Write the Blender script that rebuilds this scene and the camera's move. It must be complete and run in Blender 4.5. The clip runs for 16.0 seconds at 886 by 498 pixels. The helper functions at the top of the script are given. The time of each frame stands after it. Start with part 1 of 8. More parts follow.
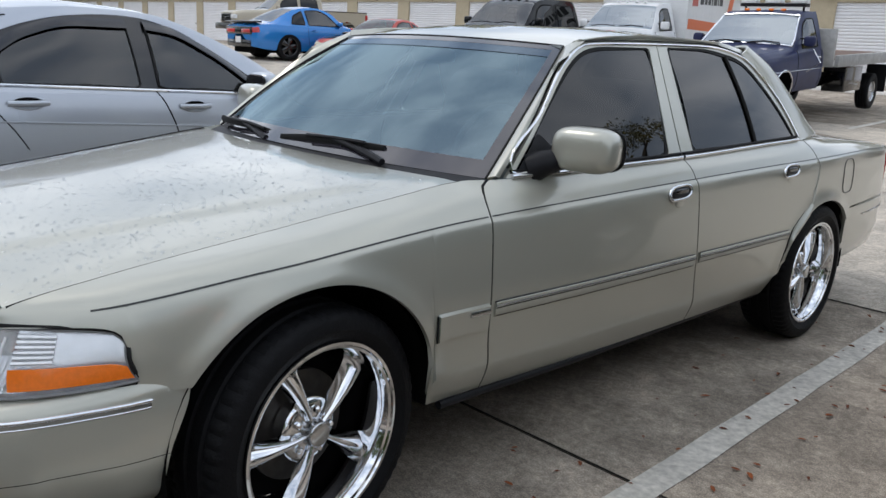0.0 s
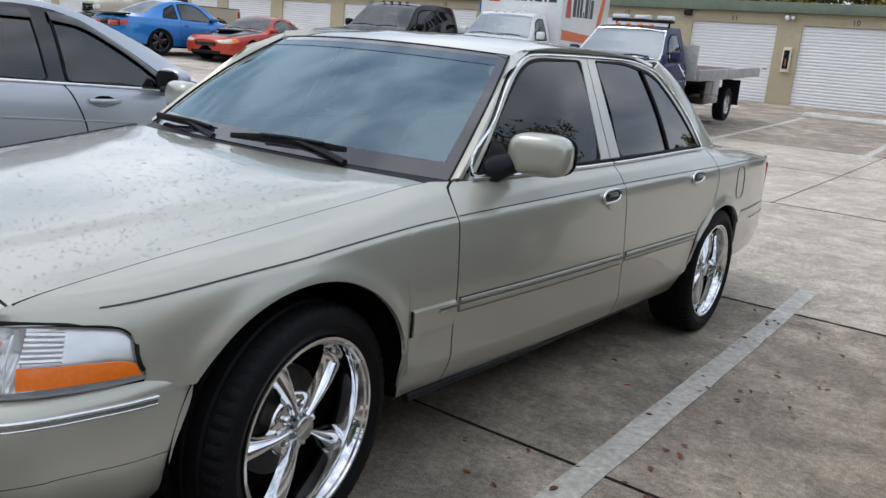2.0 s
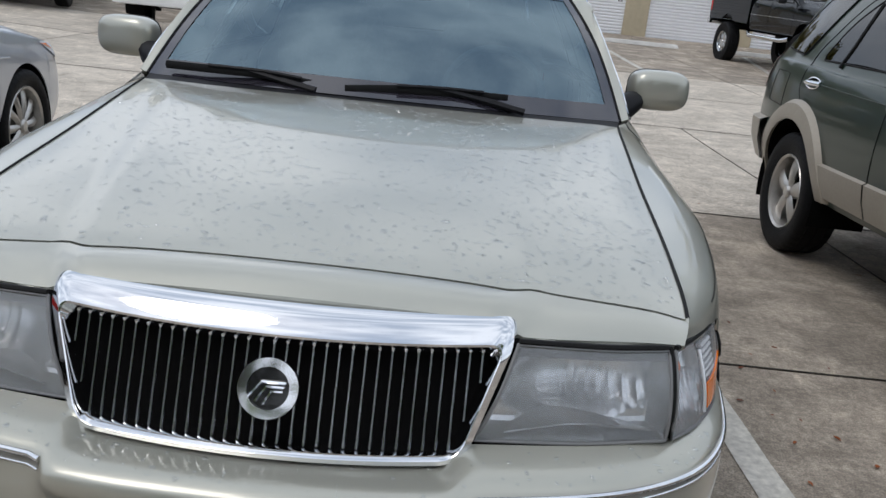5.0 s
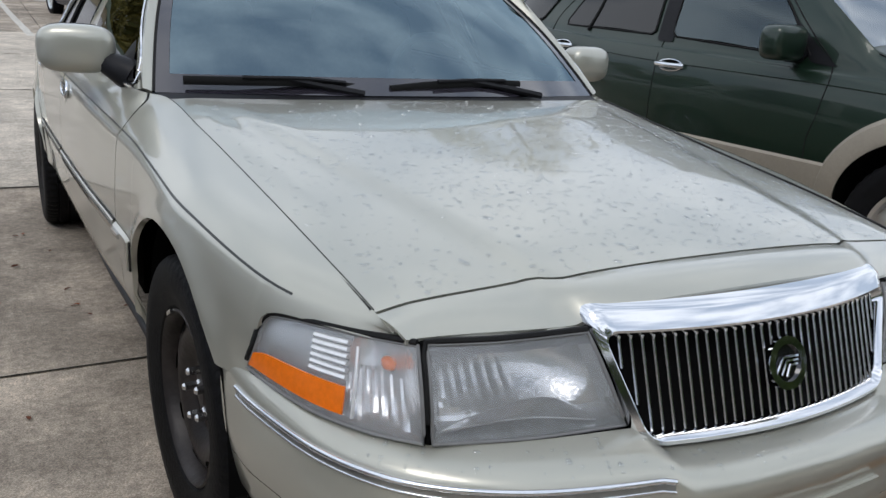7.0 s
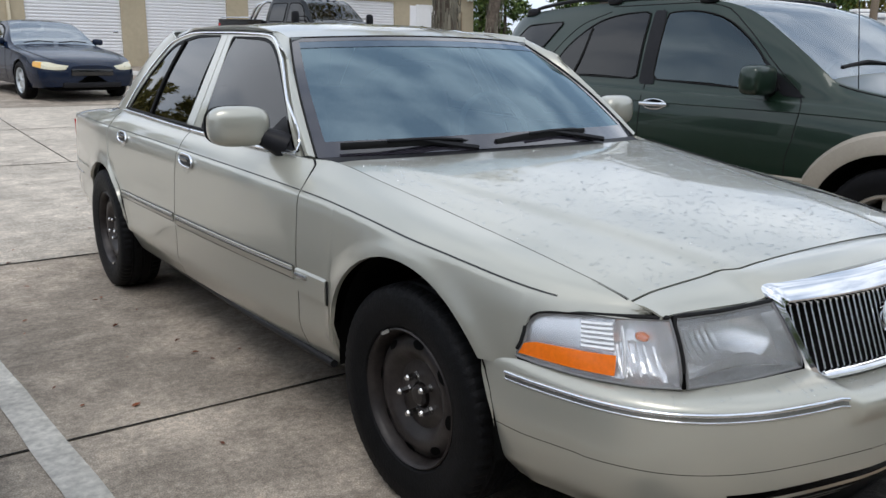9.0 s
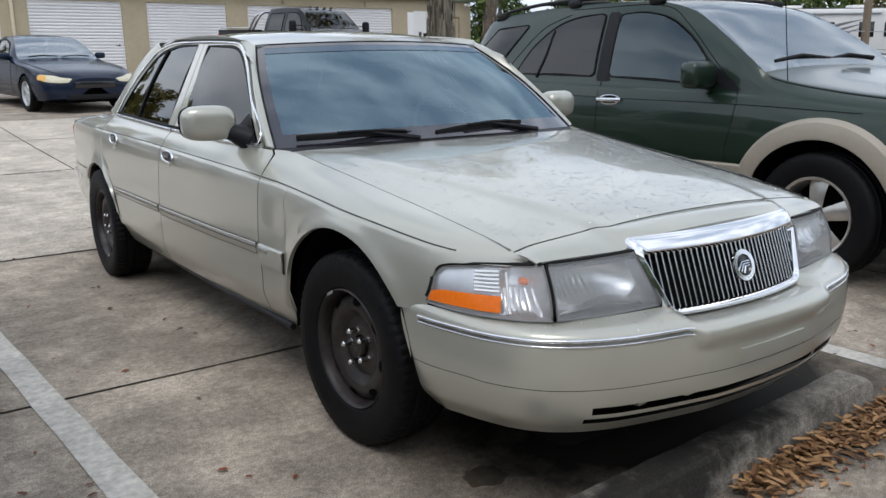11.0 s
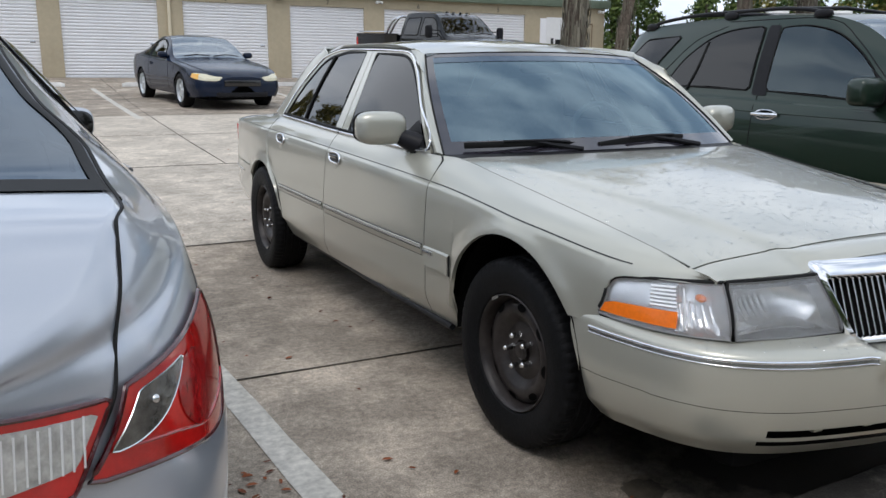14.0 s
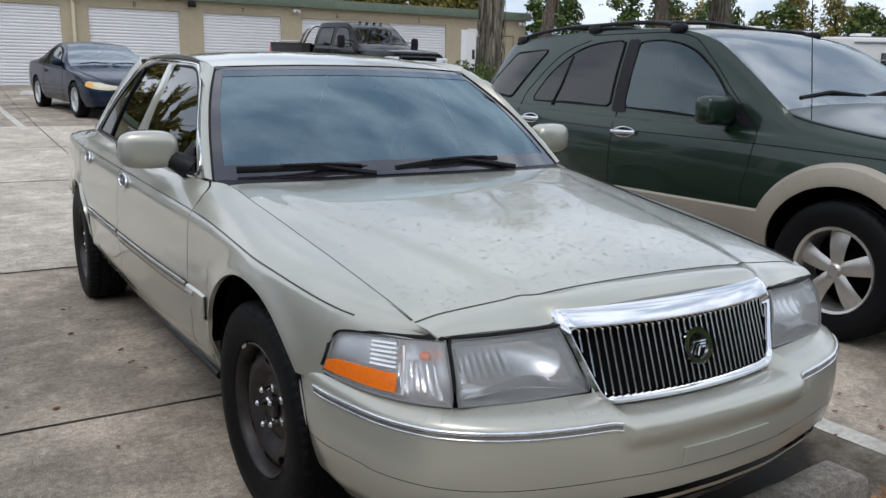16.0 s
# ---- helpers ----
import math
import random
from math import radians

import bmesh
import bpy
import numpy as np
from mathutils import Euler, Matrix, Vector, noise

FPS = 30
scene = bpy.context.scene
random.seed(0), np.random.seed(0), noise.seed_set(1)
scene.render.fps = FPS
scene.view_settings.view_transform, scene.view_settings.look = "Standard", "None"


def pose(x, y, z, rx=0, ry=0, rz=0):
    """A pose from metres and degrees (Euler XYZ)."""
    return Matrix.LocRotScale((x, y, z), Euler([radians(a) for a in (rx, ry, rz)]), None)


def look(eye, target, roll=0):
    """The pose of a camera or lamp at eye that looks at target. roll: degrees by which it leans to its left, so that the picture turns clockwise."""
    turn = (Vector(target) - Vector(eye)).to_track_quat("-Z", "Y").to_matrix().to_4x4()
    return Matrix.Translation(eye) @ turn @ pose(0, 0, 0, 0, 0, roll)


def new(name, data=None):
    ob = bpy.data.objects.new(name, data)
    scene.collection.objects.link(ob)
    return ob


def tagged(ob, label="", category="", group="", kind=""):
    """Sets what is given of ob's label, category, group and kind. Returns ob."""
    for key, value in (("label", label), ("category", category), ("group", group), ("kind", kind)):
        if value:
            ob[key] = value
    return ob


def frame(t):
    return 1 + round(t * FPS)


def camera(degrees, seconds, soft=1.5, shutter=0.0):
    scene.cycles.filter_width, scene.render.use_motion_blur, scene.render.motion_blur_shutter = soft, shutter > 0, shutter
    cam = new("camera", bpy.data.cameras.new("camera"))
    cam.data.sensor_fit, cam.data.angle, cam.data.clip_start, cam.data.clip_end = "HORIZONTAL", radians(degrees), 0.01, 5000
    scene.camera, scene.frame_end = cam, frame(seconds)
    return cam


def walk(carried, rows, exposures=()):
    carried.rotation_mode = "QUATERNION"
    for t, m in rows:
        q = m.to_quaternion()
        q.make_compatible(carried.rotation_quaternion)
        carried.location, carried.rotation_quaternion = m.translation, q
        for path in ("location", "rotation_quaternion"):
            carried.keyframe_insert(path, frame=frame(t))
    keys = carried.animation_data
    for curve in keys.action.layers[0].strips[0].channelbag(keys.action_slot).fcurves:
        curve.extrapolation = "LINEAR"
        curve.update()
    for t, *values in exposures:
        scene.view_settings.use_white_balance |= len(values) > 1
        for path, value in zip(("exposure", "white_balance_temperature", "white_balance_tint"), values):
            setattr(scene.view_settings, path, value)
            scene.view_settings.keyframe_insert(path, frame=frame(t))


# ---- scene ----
cam = camera(56.9, 16.0)
PATH = [
    (0, (2.409, -1.145, 1.316), (1.039, 0.232, 0.838), 3.2),
    (0.5, (2.487, -1.056, 1.32), (1.096, 0.3, 0.842), 3.7),
    (1, (2.471, -1.111, 1.303), (1.058, 0.22, 0.824), 3.9),
    (1.5, (2.384, -1.287, 1.305), (1.05, 0.127, 0.834), 4.7),
    (2, (2.256, -1.414, 1.307), (1.125, 0.173, 0.858), 5.4),
    (2.5, (1.959, -1.434, 1.303), (0.982, 0.256, 0.868), 6.0),
    (3, (1.698, -1.544, 1.288), (0.849, 0.218, 0.869), 6.2),
    (3.2, (1.59, -1.624, 1.286), (0.865, 0.187, 0.843), 6.2),
    (5.3, (0.002, -2.036, 1.245), (0.025, -0.121, 0.668), 5.7),
    (5.5, (-0.156, -2.009, 1.248), (-0.125, -0.096, 0.665), 5.2),
    (6, (-0.541, -1.965, 1.23), (-0.162, -0.093, 0.639), 5.8),
    (6.5, (-0.879, -1.861, 1.224), (-0.093, -0.114, 0.651), 5.5),
    (7, (-1.194, -1.743, 1.219), (-0.239, -0.079, 0.653), 3.8),
    (7.5, (-1.515, -1.742, 1.232), (-0.482, -0.127, 0.662), 2.5),
    (8, (-1.717, -1.694, 1.271), (-0.625, -0.106, 0.736), -0.6),
    (8.2, (-1.798, -1.704, 1.28), (-0.685, -0.116, 0.79), -0.7),
    (10.3, (-2.107, -2.158, 1.243), (-0.992, -0.556, 0.804), 1.5),
    (10.5, (-2.089, -2.214, 1.238), (-0.979, -0.61, 0.795), 1.2),
    (11, (-2.063, -2.308, 1.256), (-0.948, -0.708, 0.812), -0.9),
    (11.5, (-2.051, -2.346, 1.264), (-0.918, -0.746, 0.869), -2.8),
    (12, (-2.05, -2.364, 1.256), (-0.907, -0.768, 0.872), -2.9),
    (12.5, (-2.056, -2.362, 1.236), (-0.923, -0.76, 0.848), -2.3),
    (13, (-2.092, -2.342, 1.228), (-1.071, -0.677, 0.8), -1.3),
    (13.5, (-2.169, -2.308, 1.24), (-1.311, -0.555, 0.804), 0.1),
    (14, (-2.246, -2.278, 1.282), (-1.373, -0.531, 0.85), 0.4),
    (14.5, (-2.177, -2.296, 1.3), (-1.273, -0.561, 0.885), 0.2),
    (15, (-1.98, -2.34, 1.295), (-1.046, -0.619, 0.892), 0.3),
    (15.5, (-1.784, -2.323, 1.3), (-0.834, -0.611, 0.894), 0.3),
    (16, (-1.57, -2.25, 1.309), (-0.559, -0.573, 0.902), 0.9),
]
walk(cam, [(t, look(eye, target, roll)) for t, eye, target, roll in PATH], exposures=[(0.0, -0.1, 6380, 12), (3.0, -0.08, 6380, 12), (5.5, -0.32, 6380, 12), (7.0, -0.18, 6380, 12), (8.5, -0.04, 6380, 12), (15.0, -0.06, 6380, 12), (16.0, -0.13, 6350, 12)])

# ---- sky and light: an overcast morning ----
world = bpy.data.worlds.new("overcast_sky")
scene.world = world
world.use_nodes = True
wn, wl = world.node_tree.nodes, world.node_tree.links
sky = wn.new("ShaderNodeTexSky")
sky.sky_type, sky.sun_disc = "NISHITA", False
sky.sun_elevation, sky.sun_rotation = radians(58), radians(229)
sky.air_density, sky.dust_density = 1.0, 3.0
coords = wn.new("ShaderNodeTexCoord")
stretch = wn.new("ShaderNodeMapping")
stretch.inputs["Location"].default_value, stretch.inputs["Scale"].default_value = (3.76, -1.94, 3.59), (1.0, 1.6, 2.6)
clouds = wn.new("ShaderNodeTexNoise")
clouds.inputs["Scale"].default_value, clouds.inputs["Detail"].default_value, clouds.inputs["Roughness"].default_value = 3.2, 5.0, 0.5
cloud_ramp = wn.new("ShaderNodeValToRGB")
cloud_ramp.color_ramp.elements[0].position, cloud_ramp.color_ramp.elements[0].color = 0.36, (6.4, 7.6, 9.2, 1)
cloud_ramp.color_ramp.elements[1].position, cloud_ramp.color_ramp.elements[1].color = 0.62, (13.8, 14.6, 15.4, 1)
cover = wn.new("ShaderNodeMix")
cover.data_type = "RGBA"
cover.inputs["Factor"].default_value = 0.8
wl.new(coords.outputs["Generated"], stretch.inputs["Vector"])
wl.new(stretch.outputs["Vector"], clouds.inputs["Vector"])
wl.new(clouds.outputs["Fac"], cloud_ramp.inputs["Fac"])
wl.new(sky.outputs["Color"], cover.inputs["A"])
wl.new(cloud_ramp.outputs["Color"], cover.inputs["B"])
wl.new(cover.outputs["Result"], wn["Background"].inputs["Color"])
wn["Background"].inputs["Strength"].default_value = 0.112

sun = new("sun", bpy.data.lights.new("sun", "SUN"))
sun.data.energy, sun.data.angle, sun.data.color = 0.8, radians(25), (1.0, 0.96, 0.9)
sun.matrix_world = look((-8, -7, 17), (0, 0, 0))


# ---- materials ----
def pbr(name, col, rough=0.5, metal=0.0, coat=0.0, var=0.0, scale=6.0, bump=0.0, bscale=60.0, spec=0.5, stain=0.0, sscale=0.8, by_piece=0.0, coords_of="Object"):
    """A surface with colour variation at two scales and fine relief."""
    m = bpy.data.materials.new(name)
    m.use_nodes = True
    n, l = m.node_tree.nodes, m.node_tree.links
    b = n["Principled BSDF"]
    b.inputs["Base Color"].default_value = (*col, 1)
    b.inputs["Roughness"].default_value, b.inputs["Metallic"].default_value = rough, metal
    b.inputs["Coat Weight"].default_value, b.inputs["Coat Roughness"].default_value = coat, 0.04
    b.inputs["Specular IOR Level"].default_value = spec
    tc = n.new("ShaderNodeTexCoord")
    out = None
    if var or stain or by_piece:
        def layer(sc, amount, source, detail):
            t = n.new("ShaderNodeTexNoise")
            t.inputs["Scale"].default_value, t.inputs["Detail"].default_value, t.inputs["Roughness"].default_value = sc, detail, 0.62
            l.new(tc.outputs[coords_of], t.inputs["Vector"])
            r = n.new("ShaderNodeMapRange")
            r.inputs["From Min"].default_value, r.inputs["From Max"].default_value = 0.3, 0.7
            r.inputs["To Min"].default_value, r.inputs["To Max"].default_value = 1 - amount, 1 + amount
            l.new(t.outputs["Fac"], r.inputs["Value"])
            x = n.new("ShaderNodeMix")
            x.data_type, x.blend_type = "RGBA", "MULTIPLY"
            x.inputs["Factor"].default_value = 1
            if source is None:
                x.inputs["A"].default_value = (*col, 1)
            else:
                l.new(source, x.inputs["A"])
            l.new(r.outputs["Result"], x.inputs["B"])
            return x.outputs["Result"]
        if stain:
            out = layer(sscale, stain, out, 6)
        if var:
            out = layer(scale, var, out, 8)
        if by_piece:
            info = n.new("ShaderNodeObjectInfo")
            r = n.new("ShaderNodeMapRange")
            r.inputs["To Min"].default_value, r.inputs["To Max"].default_value = 1 - by_piece, 1 + by_piece
            l.new(info.outputs["Random"], r.inputs["Value"])
            x = n.new("ShaderNodeMix")
            x.data_type, x.blend_type = "RGBA", "MULTIPLY"
            x.inputs["Factor"].default_value = 1
            if out is None:
                x.inputs["A"].default_value = (*col, 1)
            else:
                l.new(out, x.inputs["A"])
            l.new(r.outputs["Result"], x.inputs["B"])
            out = x.outputs["Result"]
        l.new(out, b.inputs["Base Color"])
    if bump:
        t = n.new("ShaderNodeTexNoise")
        t.inputs["Scale"].default_value, t.inputs["Detail"].default_value = bscale, 6
        l.new(tc.outputs[coords_of], t.inputs["Vector"])
        u = n.new("ShaderNodeBump")
        u.inputs["Strength"].default_value, u.inputs["Distance"].default_value = bump, 0.01
        l.new(t.outputs["Fac"], u.inputs["Height"])
        l.new(u.outputs["Normal"], b.inputs["Normal"])
    return m


def pane(name, tint, ior=1.5, clear=(1.0, 1.0, 1.0)):
    """Thin automotive glass: tinted see-through with a mirror-like gloss."""
    m = bpy.data.materials.new(name)
    m.use_nodes = True
    n, l = m.node_tree.nodes, m.node_tree.links
    n.remove(n["Principled BSDF"])
    t, g, f, x = n.new("ShaderNodeBsdfTransparent"), n.new("ShaderNodeBsdfGlossy"), n.new("ShaderNodeFresnel"), n.new("ShaderNodeMixShader")
    t.inputs["Color"].default_value = (*tint, 1)
    g.inputs["Color"].default_value = (*clear, 1)
    g.inputs["Roughness"].default_value = 0.015
    f.inputs["IOR"].default_value = ior
    l.new(f.outputs["Fac"], x.inputs["Fac"])
    l.new(t.outputs["BSDF"], x.inputs[1])
    l.new(g.outputs["BSDF"], x.inputs[2])
    l.new(x.outputs["Shader"], n["Material Output"].inputs["Surface"])
    return m


PAINT = pbr("champagne_paint", (0.46, 0.455, 0.39), 0.30, 0.45, 1.0, var=0.015, scale=900, stain=0.02, sscale=1.2)
CHROME = pbr("chrome", (0.78, 0.79, 0.81), 0.06, 1.0, var=0.03, scale=12)
DULL_CHROME = pbr("dull_chrome", (0.62, 0.63, 0.64), 0.2, 1.0, var=0.06, scale=20)
BLACK_TRIM = pbr("black_trim", (0.014, 0.014, 0.016), 0.42, var=0.15, scale=30, spec=0.16)
GLOSS_BLACK = pbr("gloss_black", (0.006, 0.006, 0.007), 0.12, coat=0.5)
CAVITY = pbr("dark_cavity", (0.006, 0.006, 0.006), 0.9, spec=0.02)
GASKET = pbr("rubber_gasket", (0.012, 0.012, 0.012), 0.6, spec=0.16)
RUBBER = pbr("tyre_rubber", (0.005, 0.005, 0.0058), 0.6, var=0.25, scale=40, bump=0.25, bscale=160, stain=0.25, sscale=6, spec=0.16)
OLD_RUBBER = pbr("dusty_tyre_rubber", (0.005, 0.0052, 0.006), 0.6, var=0.3, scale=30, bump=0.3, bscale=160, stain=0.35, sscale=5, spec=0.16)
STEEL_WHEEL = pbr("rusty_black_steel", (0.030, 0.025, 0.0235), 0.42, 0.1, var=0.35, scale=22, bump=0.12, bscale=90, stain=0.4, sscale=9, spec=0.35)
BRAKE = pbr("brake_iron", (0.05, 0.045, 0.04), 0.5, 0.6, var=0.3, scale=25)
AMBER = pbr("amber_lens", (0.95, 0.20, 0.008), 0.25, coat=0.6, var=0.08, scale=90)
RED_LENS = pbr("red_lens", (0.50, 0.010, 0.008), 0.16, coat=1.0, var=0.3, scale=18, stain=0.2, sscale=7)
REFLECTOR = pbr("lamp_reflector", (0.85, 0.85, 0.86), 0.2, 0.7, var=0.12, scale=40)
HAZY_LENS_BACK = pbr("lamp_bowl", (0.78, 0.79, 0.80), 0.3, 0.25, var=0.22, scale=22, bump=0.2, bscale=120)
WINDSHIELD = pane("windshield_glass", (0.17, 0.26, 0.31), 2.75, (0.66, 0.88, 1.0))
SHADE_GLASS = pane("sunshade_glass", (0.06, 0.08, 0.10), 2.45, (0.68, 0.84, 1.0))
SKY_SCREEN = pane("bright_windshield_glass", (0.35, 0.45, 0.48), 4.6, (0.9, 0.96, 1.0))
TINTED = pane("tinted_glass", (0.02, 0.021, 0.024), 1.56)
CLOTH = pbr("grey_seat_cloth", (0.30, 0.33, 0.34), 0.85, var=0.1, scale=60)
DASH = pbr("grey_dashboard", (0.20, 0.24, 0.25), 0.6, var=0.08, scale=20)
FRIT = pbr("black_glass_border", (0.026, 0.024, 0.032), 0.06, spec=0.5, coat=1.0, var=0.06, scale=40)
STRIPE = pbr("dark_pinstripe", (0.022, 0.023, 0.022), 0.35)


# ---- mesh helpers ----
def obj(name, verts, faces, mat, parent=None, label="", sharp=38, smooth=True):
    me = bpy.data.meshes.new(name)
    me.from_pydata([tuple(map(float, v)) for v in verts], [], [tuple(map(int, q)) for q in faces])
    me.validate()
    if smooth:
        me.shade_smooth()
        me.set_sharp_from_angle(angle=radians(sharp))
    me.materials.append(mat)
    ob = new(name, me)
    if parent is not None:
        ob.parent = parent
    if label:
        ob["label"] = label
    return ob


def part(name, bm, mat, parent=None, label="", sharp=38):
    """Links a bmesh as one mesh object under a thing or a part."""
    me = bpy.data.meshes.new(name)
    bmesh.ops.recalc_face_normals(bm, faces=bm.faces)
    bm.to_mesh(me)
    bm.free()
    me.shade_smooth()
    me.set_sharp_from_angle(angle=radians(sharp))
    me.materials.append(mat)
    ob = new(name, me)
    if parent is not None:
        ob.parent = parent
    if label:
        ob["label"] = label
    return ob


def thing(name, label, category, group="", at=None):
    ob = tagged(new(name), label, category, group)
    ob.empty_display_size = 0.1
    if at is not None:
        ob.matrix_world = at
    return ob


def add_box(bm, x0, x1, y0, y1, z0, z1, bevel=0.0, segs=2):
    g = bmesh.ops.create_cube(bm, size=1)["verts"]
    for v in g:
        v.co = Vector(((x0 + x1) / 2 + v.co.x * (x1 - x0), (y0 + y1) / 2 + v.co.y * (y1 - y0), (z0 + z1) / 2 + v.co.z * (z1 - z0)))
    if bevel:
        edges = list({e for v in g for e in v.link_edges})
        bmesh.ops.bevel(bm, geom=edges, offset=bevel, segments=segs, profile=0.6, affect="EDGES")


def box(name, x0, x1, y0, y1, z0, z1, mat, parent=None, label="", bevel=0.0, segs=2):
    bm = bmesh.new()
    add_box(bm, x0, x1, y0, y1, z0, z1, bevel, segs)
    return part(name, bm, mat, parent, label)


def slab(name, corners, mat, parent=None, label="", depth=0.01, bevel=0.0):
    """A thick panel from an outline of points in space, pushed back along its normal."""
    n = len(corners)
    c = [Vector(p) for p in corners]
    nrm = sum(((c[i] - c[0]).cross(c[(i + 1) % n] - c[0]) for i in range(1, n - 1)), Vector()).normalized()
    bm = bmesh.new()
    a = [bm.verts.new(p) for p in c]
    b = [bm.verts.new(p - nrm * depth) for p in c]
    top = bm.faces.new(a)
    bm.faces.new(b[::-1])
    for i in range(n):
        bm.faces.new((a[i], b[i], b[(i + 1) % n], a[(i + 1) % n]))
    if bevel:
        bmesh.ops.bevel(bm, geom=list(top.edges), offset=bevel, segments=2, profile=0.6, affect="EDGES")
    return part(name, bm, mat, parent, label)


def blob(name, centre, radii, mat, parent=None, label="", e=0.5, n=20, m=12, turn=None):
    """A rounded block: a superellipsoid, from ball (e = 1) to box (e near 0)."""
    def w(v):
        return math.copysign(abs(v) ** e, v)
    verts, faces = [], []
    for i in range(m + 1):
        a = -math.pi / 2 + math.pi * i / m
        for j in range(n):
            b = 2 * math.pi * j / n
            v = Vector((radii[0] * w(math.cos(a)) * w(math.cos(b)), radii[1] * w(math.cos(a)) * w(math.sin(b)), radii[2] * w(math.sin(a))))
            if turn is not None:
                v = turn @ v
            verts.append(v + Vector(centre))
    for i in range(m):
        for j in range(n):
            faces.append((i * n + j, i * n + (j + 1) % n, (i + 1) * n + (j + 1) % n, (i + 1) * n + j))
    return obj(name, verts, faces, mat, parent, label, sharp=60)


def tube(name, pts, radius, mat, parent=None, label="", n=8, flat=1.0, closed=False):
    """A bar along a line of points; flat squeezes it along the vertical."""
    P = [Vector(p) for p in pts]
    verts, faces = [], []
    k = len(P)
    for i, p in enumerate(P):
        if closed:
            d = (P[(i + 1) % k] - P[i - 1]).normalized()
        else:
            d = (P[min(i + 1, k - 1)] - P[max(i - 1, 0)]).normalized()
        side = d.cross(Vector((0, 0, 1)))
        side = side.normalized() if side.length > 1e-4 else Vector((1, 0, 0))
        up = side.cross(d).normalized()
        r = radius[i] if isinstance(radius, (list, tuple)) else radius
        for j in range(n):
            a = 2 * math.pi * j / n
            verts.append(p + side * math.cos(a) * r + up * math.sin(a) * r * flat)
    for i in range(k if closed else k - 1):
        for j in range(n):
            faces.append((i * n + j, i * n + (j + 1) % n, (i + 1) % k * n + (j + 1) % n, (i + 1) % k * n + j))
    if not closed:
        faces += [tuple(range(n))[::-1], tuple((k - 1) * n + j for j in range(n))]
    return obj(name, verts, faces, mat, parent, label, sharp=50)


def lathe(name, profile, mat, parent=None, label="", n=48, wobble=None, sharp=38):
    """Turns a profile of (radius, x) about the x axis."""
    verts, faces = [], []
    k = len(profile)
    for j in range(n):
        a = 2 * math.pi * j / n
        for i, (r, x) in enumerate(profile):
            rr = r + (wobble(i, j) if wobble else 0)
            verts.append((x, rr * math.cos(a), rr * math.sin(a)))
    for j in range(n):
        for i in range(k - 1):
            faces.append((j * k + i, j * k + i + 1, (j + 1) % n * k + i + 1, (j + 1) % n * k + i))
    return obj(name, verts, faces, mat, parent, label, sharp=sharp)


def pchip(xs, ys, x):
    """A smooth curve through given values that does not overshoot."""
    xs, ys, x = np.asarray(xs, float), np.asarray(ys, float), np.asarray(x, float)
    h, d = np.diff(xs), np.diff(ys) / np.diff(xs)
    m = np.zeros_like(ys)
    for i in range(1, len(xs) - 1):
        if d[i - 1] * d[i] > 0:
            w1, w2 = 2 * h[i] + h[i - 1], h[i] + 2 * h[i - 1]
            m[i] = (w1 + w2) / (w1 / d[i - 1] + w2 / d[i])
    m[0], m[-1] = d[0], d[-1]
    xc = np.clip(x, xs[0], xs[-1])
    i = np.clip(np.searchsorted(xs, xc) - 1, 0, len(xs) - 2)
    t = (xc - xs[i]) / h[i]
    return (2 * t**3 - 3 * t**2 + 1) * ys[i] + (t**3 - 2 * t**2 + t) * h[i] * m[i] + (-2 * t**3 + 3 * t**2) * ys[i + 1] + (t**3 - t**2) * h[i] * m[i + 1]


def spline(pts, n):
    """n points evenly set by parameter along a smooth line through pts."""
    P = np.asarray(pts, float)
    k = np.r_[0, np.cumsum(np.linalg.norm(np.diff(P, axis=0), axis=1))]
    t = np.linspace(0, k[-1], n)
    return np.stack([pchip(k, P[:, c], t) for c in range(P.shape[1])], 1)


def panel(name, P, mat, parent, label="", flange=0.014, mirror=False, out=(0, 0, 1), sharp=38):
    """A sheet-metal panel from a grid of places, its edges turned in behind it. out: a way that its face looks."""
    P = np.array(P, float)
    m, n = P.shape[:2]
    du, dv = np.gradient(P, axis=0), np.gradient(P, axis=1)
    N = np.cross(du, dv)
    N /= np.linalg.norm(N, axis=2, keepdims=True) + 1e-12
    if (N.mean((0, 1)) * np.array(out)).sum() < 0:
        P = P[:, ::-1]
        N = -N[:, ::-1]
    idx = np.arange(m * n).reshape(m, n)
    faces = [(idx[i, j], idx[i + 1, j], idx[i + 1, j + 1], idx[i, j + 1]) for i in range(m - 1) for j in range(n - 1)]
    verts = list(P.reshape(-1, 3))
    if flange:
        ring = list(idx[:, 0]) + list(idx[-1, 1:]) + list(idx[-2::-1, -1]) + list(idx[0, -2:0:-1])
        Nf, start = N.reshape(-1, 3), len(verts)
        verts += [verts[i] - Nf[i] * flange for i in ring]
        k = len(ring)
        faces += [(ring[i], start + i, start + (i + 1) % k, ring[(i + 1) % k]) for i in range(k)]
    if mirror:
        verts = [(-v[0], v[1], v[2]) for v in verts]
        faces = [q[::-1] for q in faces]
    return obj(name, verts, faces, mat, parent, label, sharp=sharp)


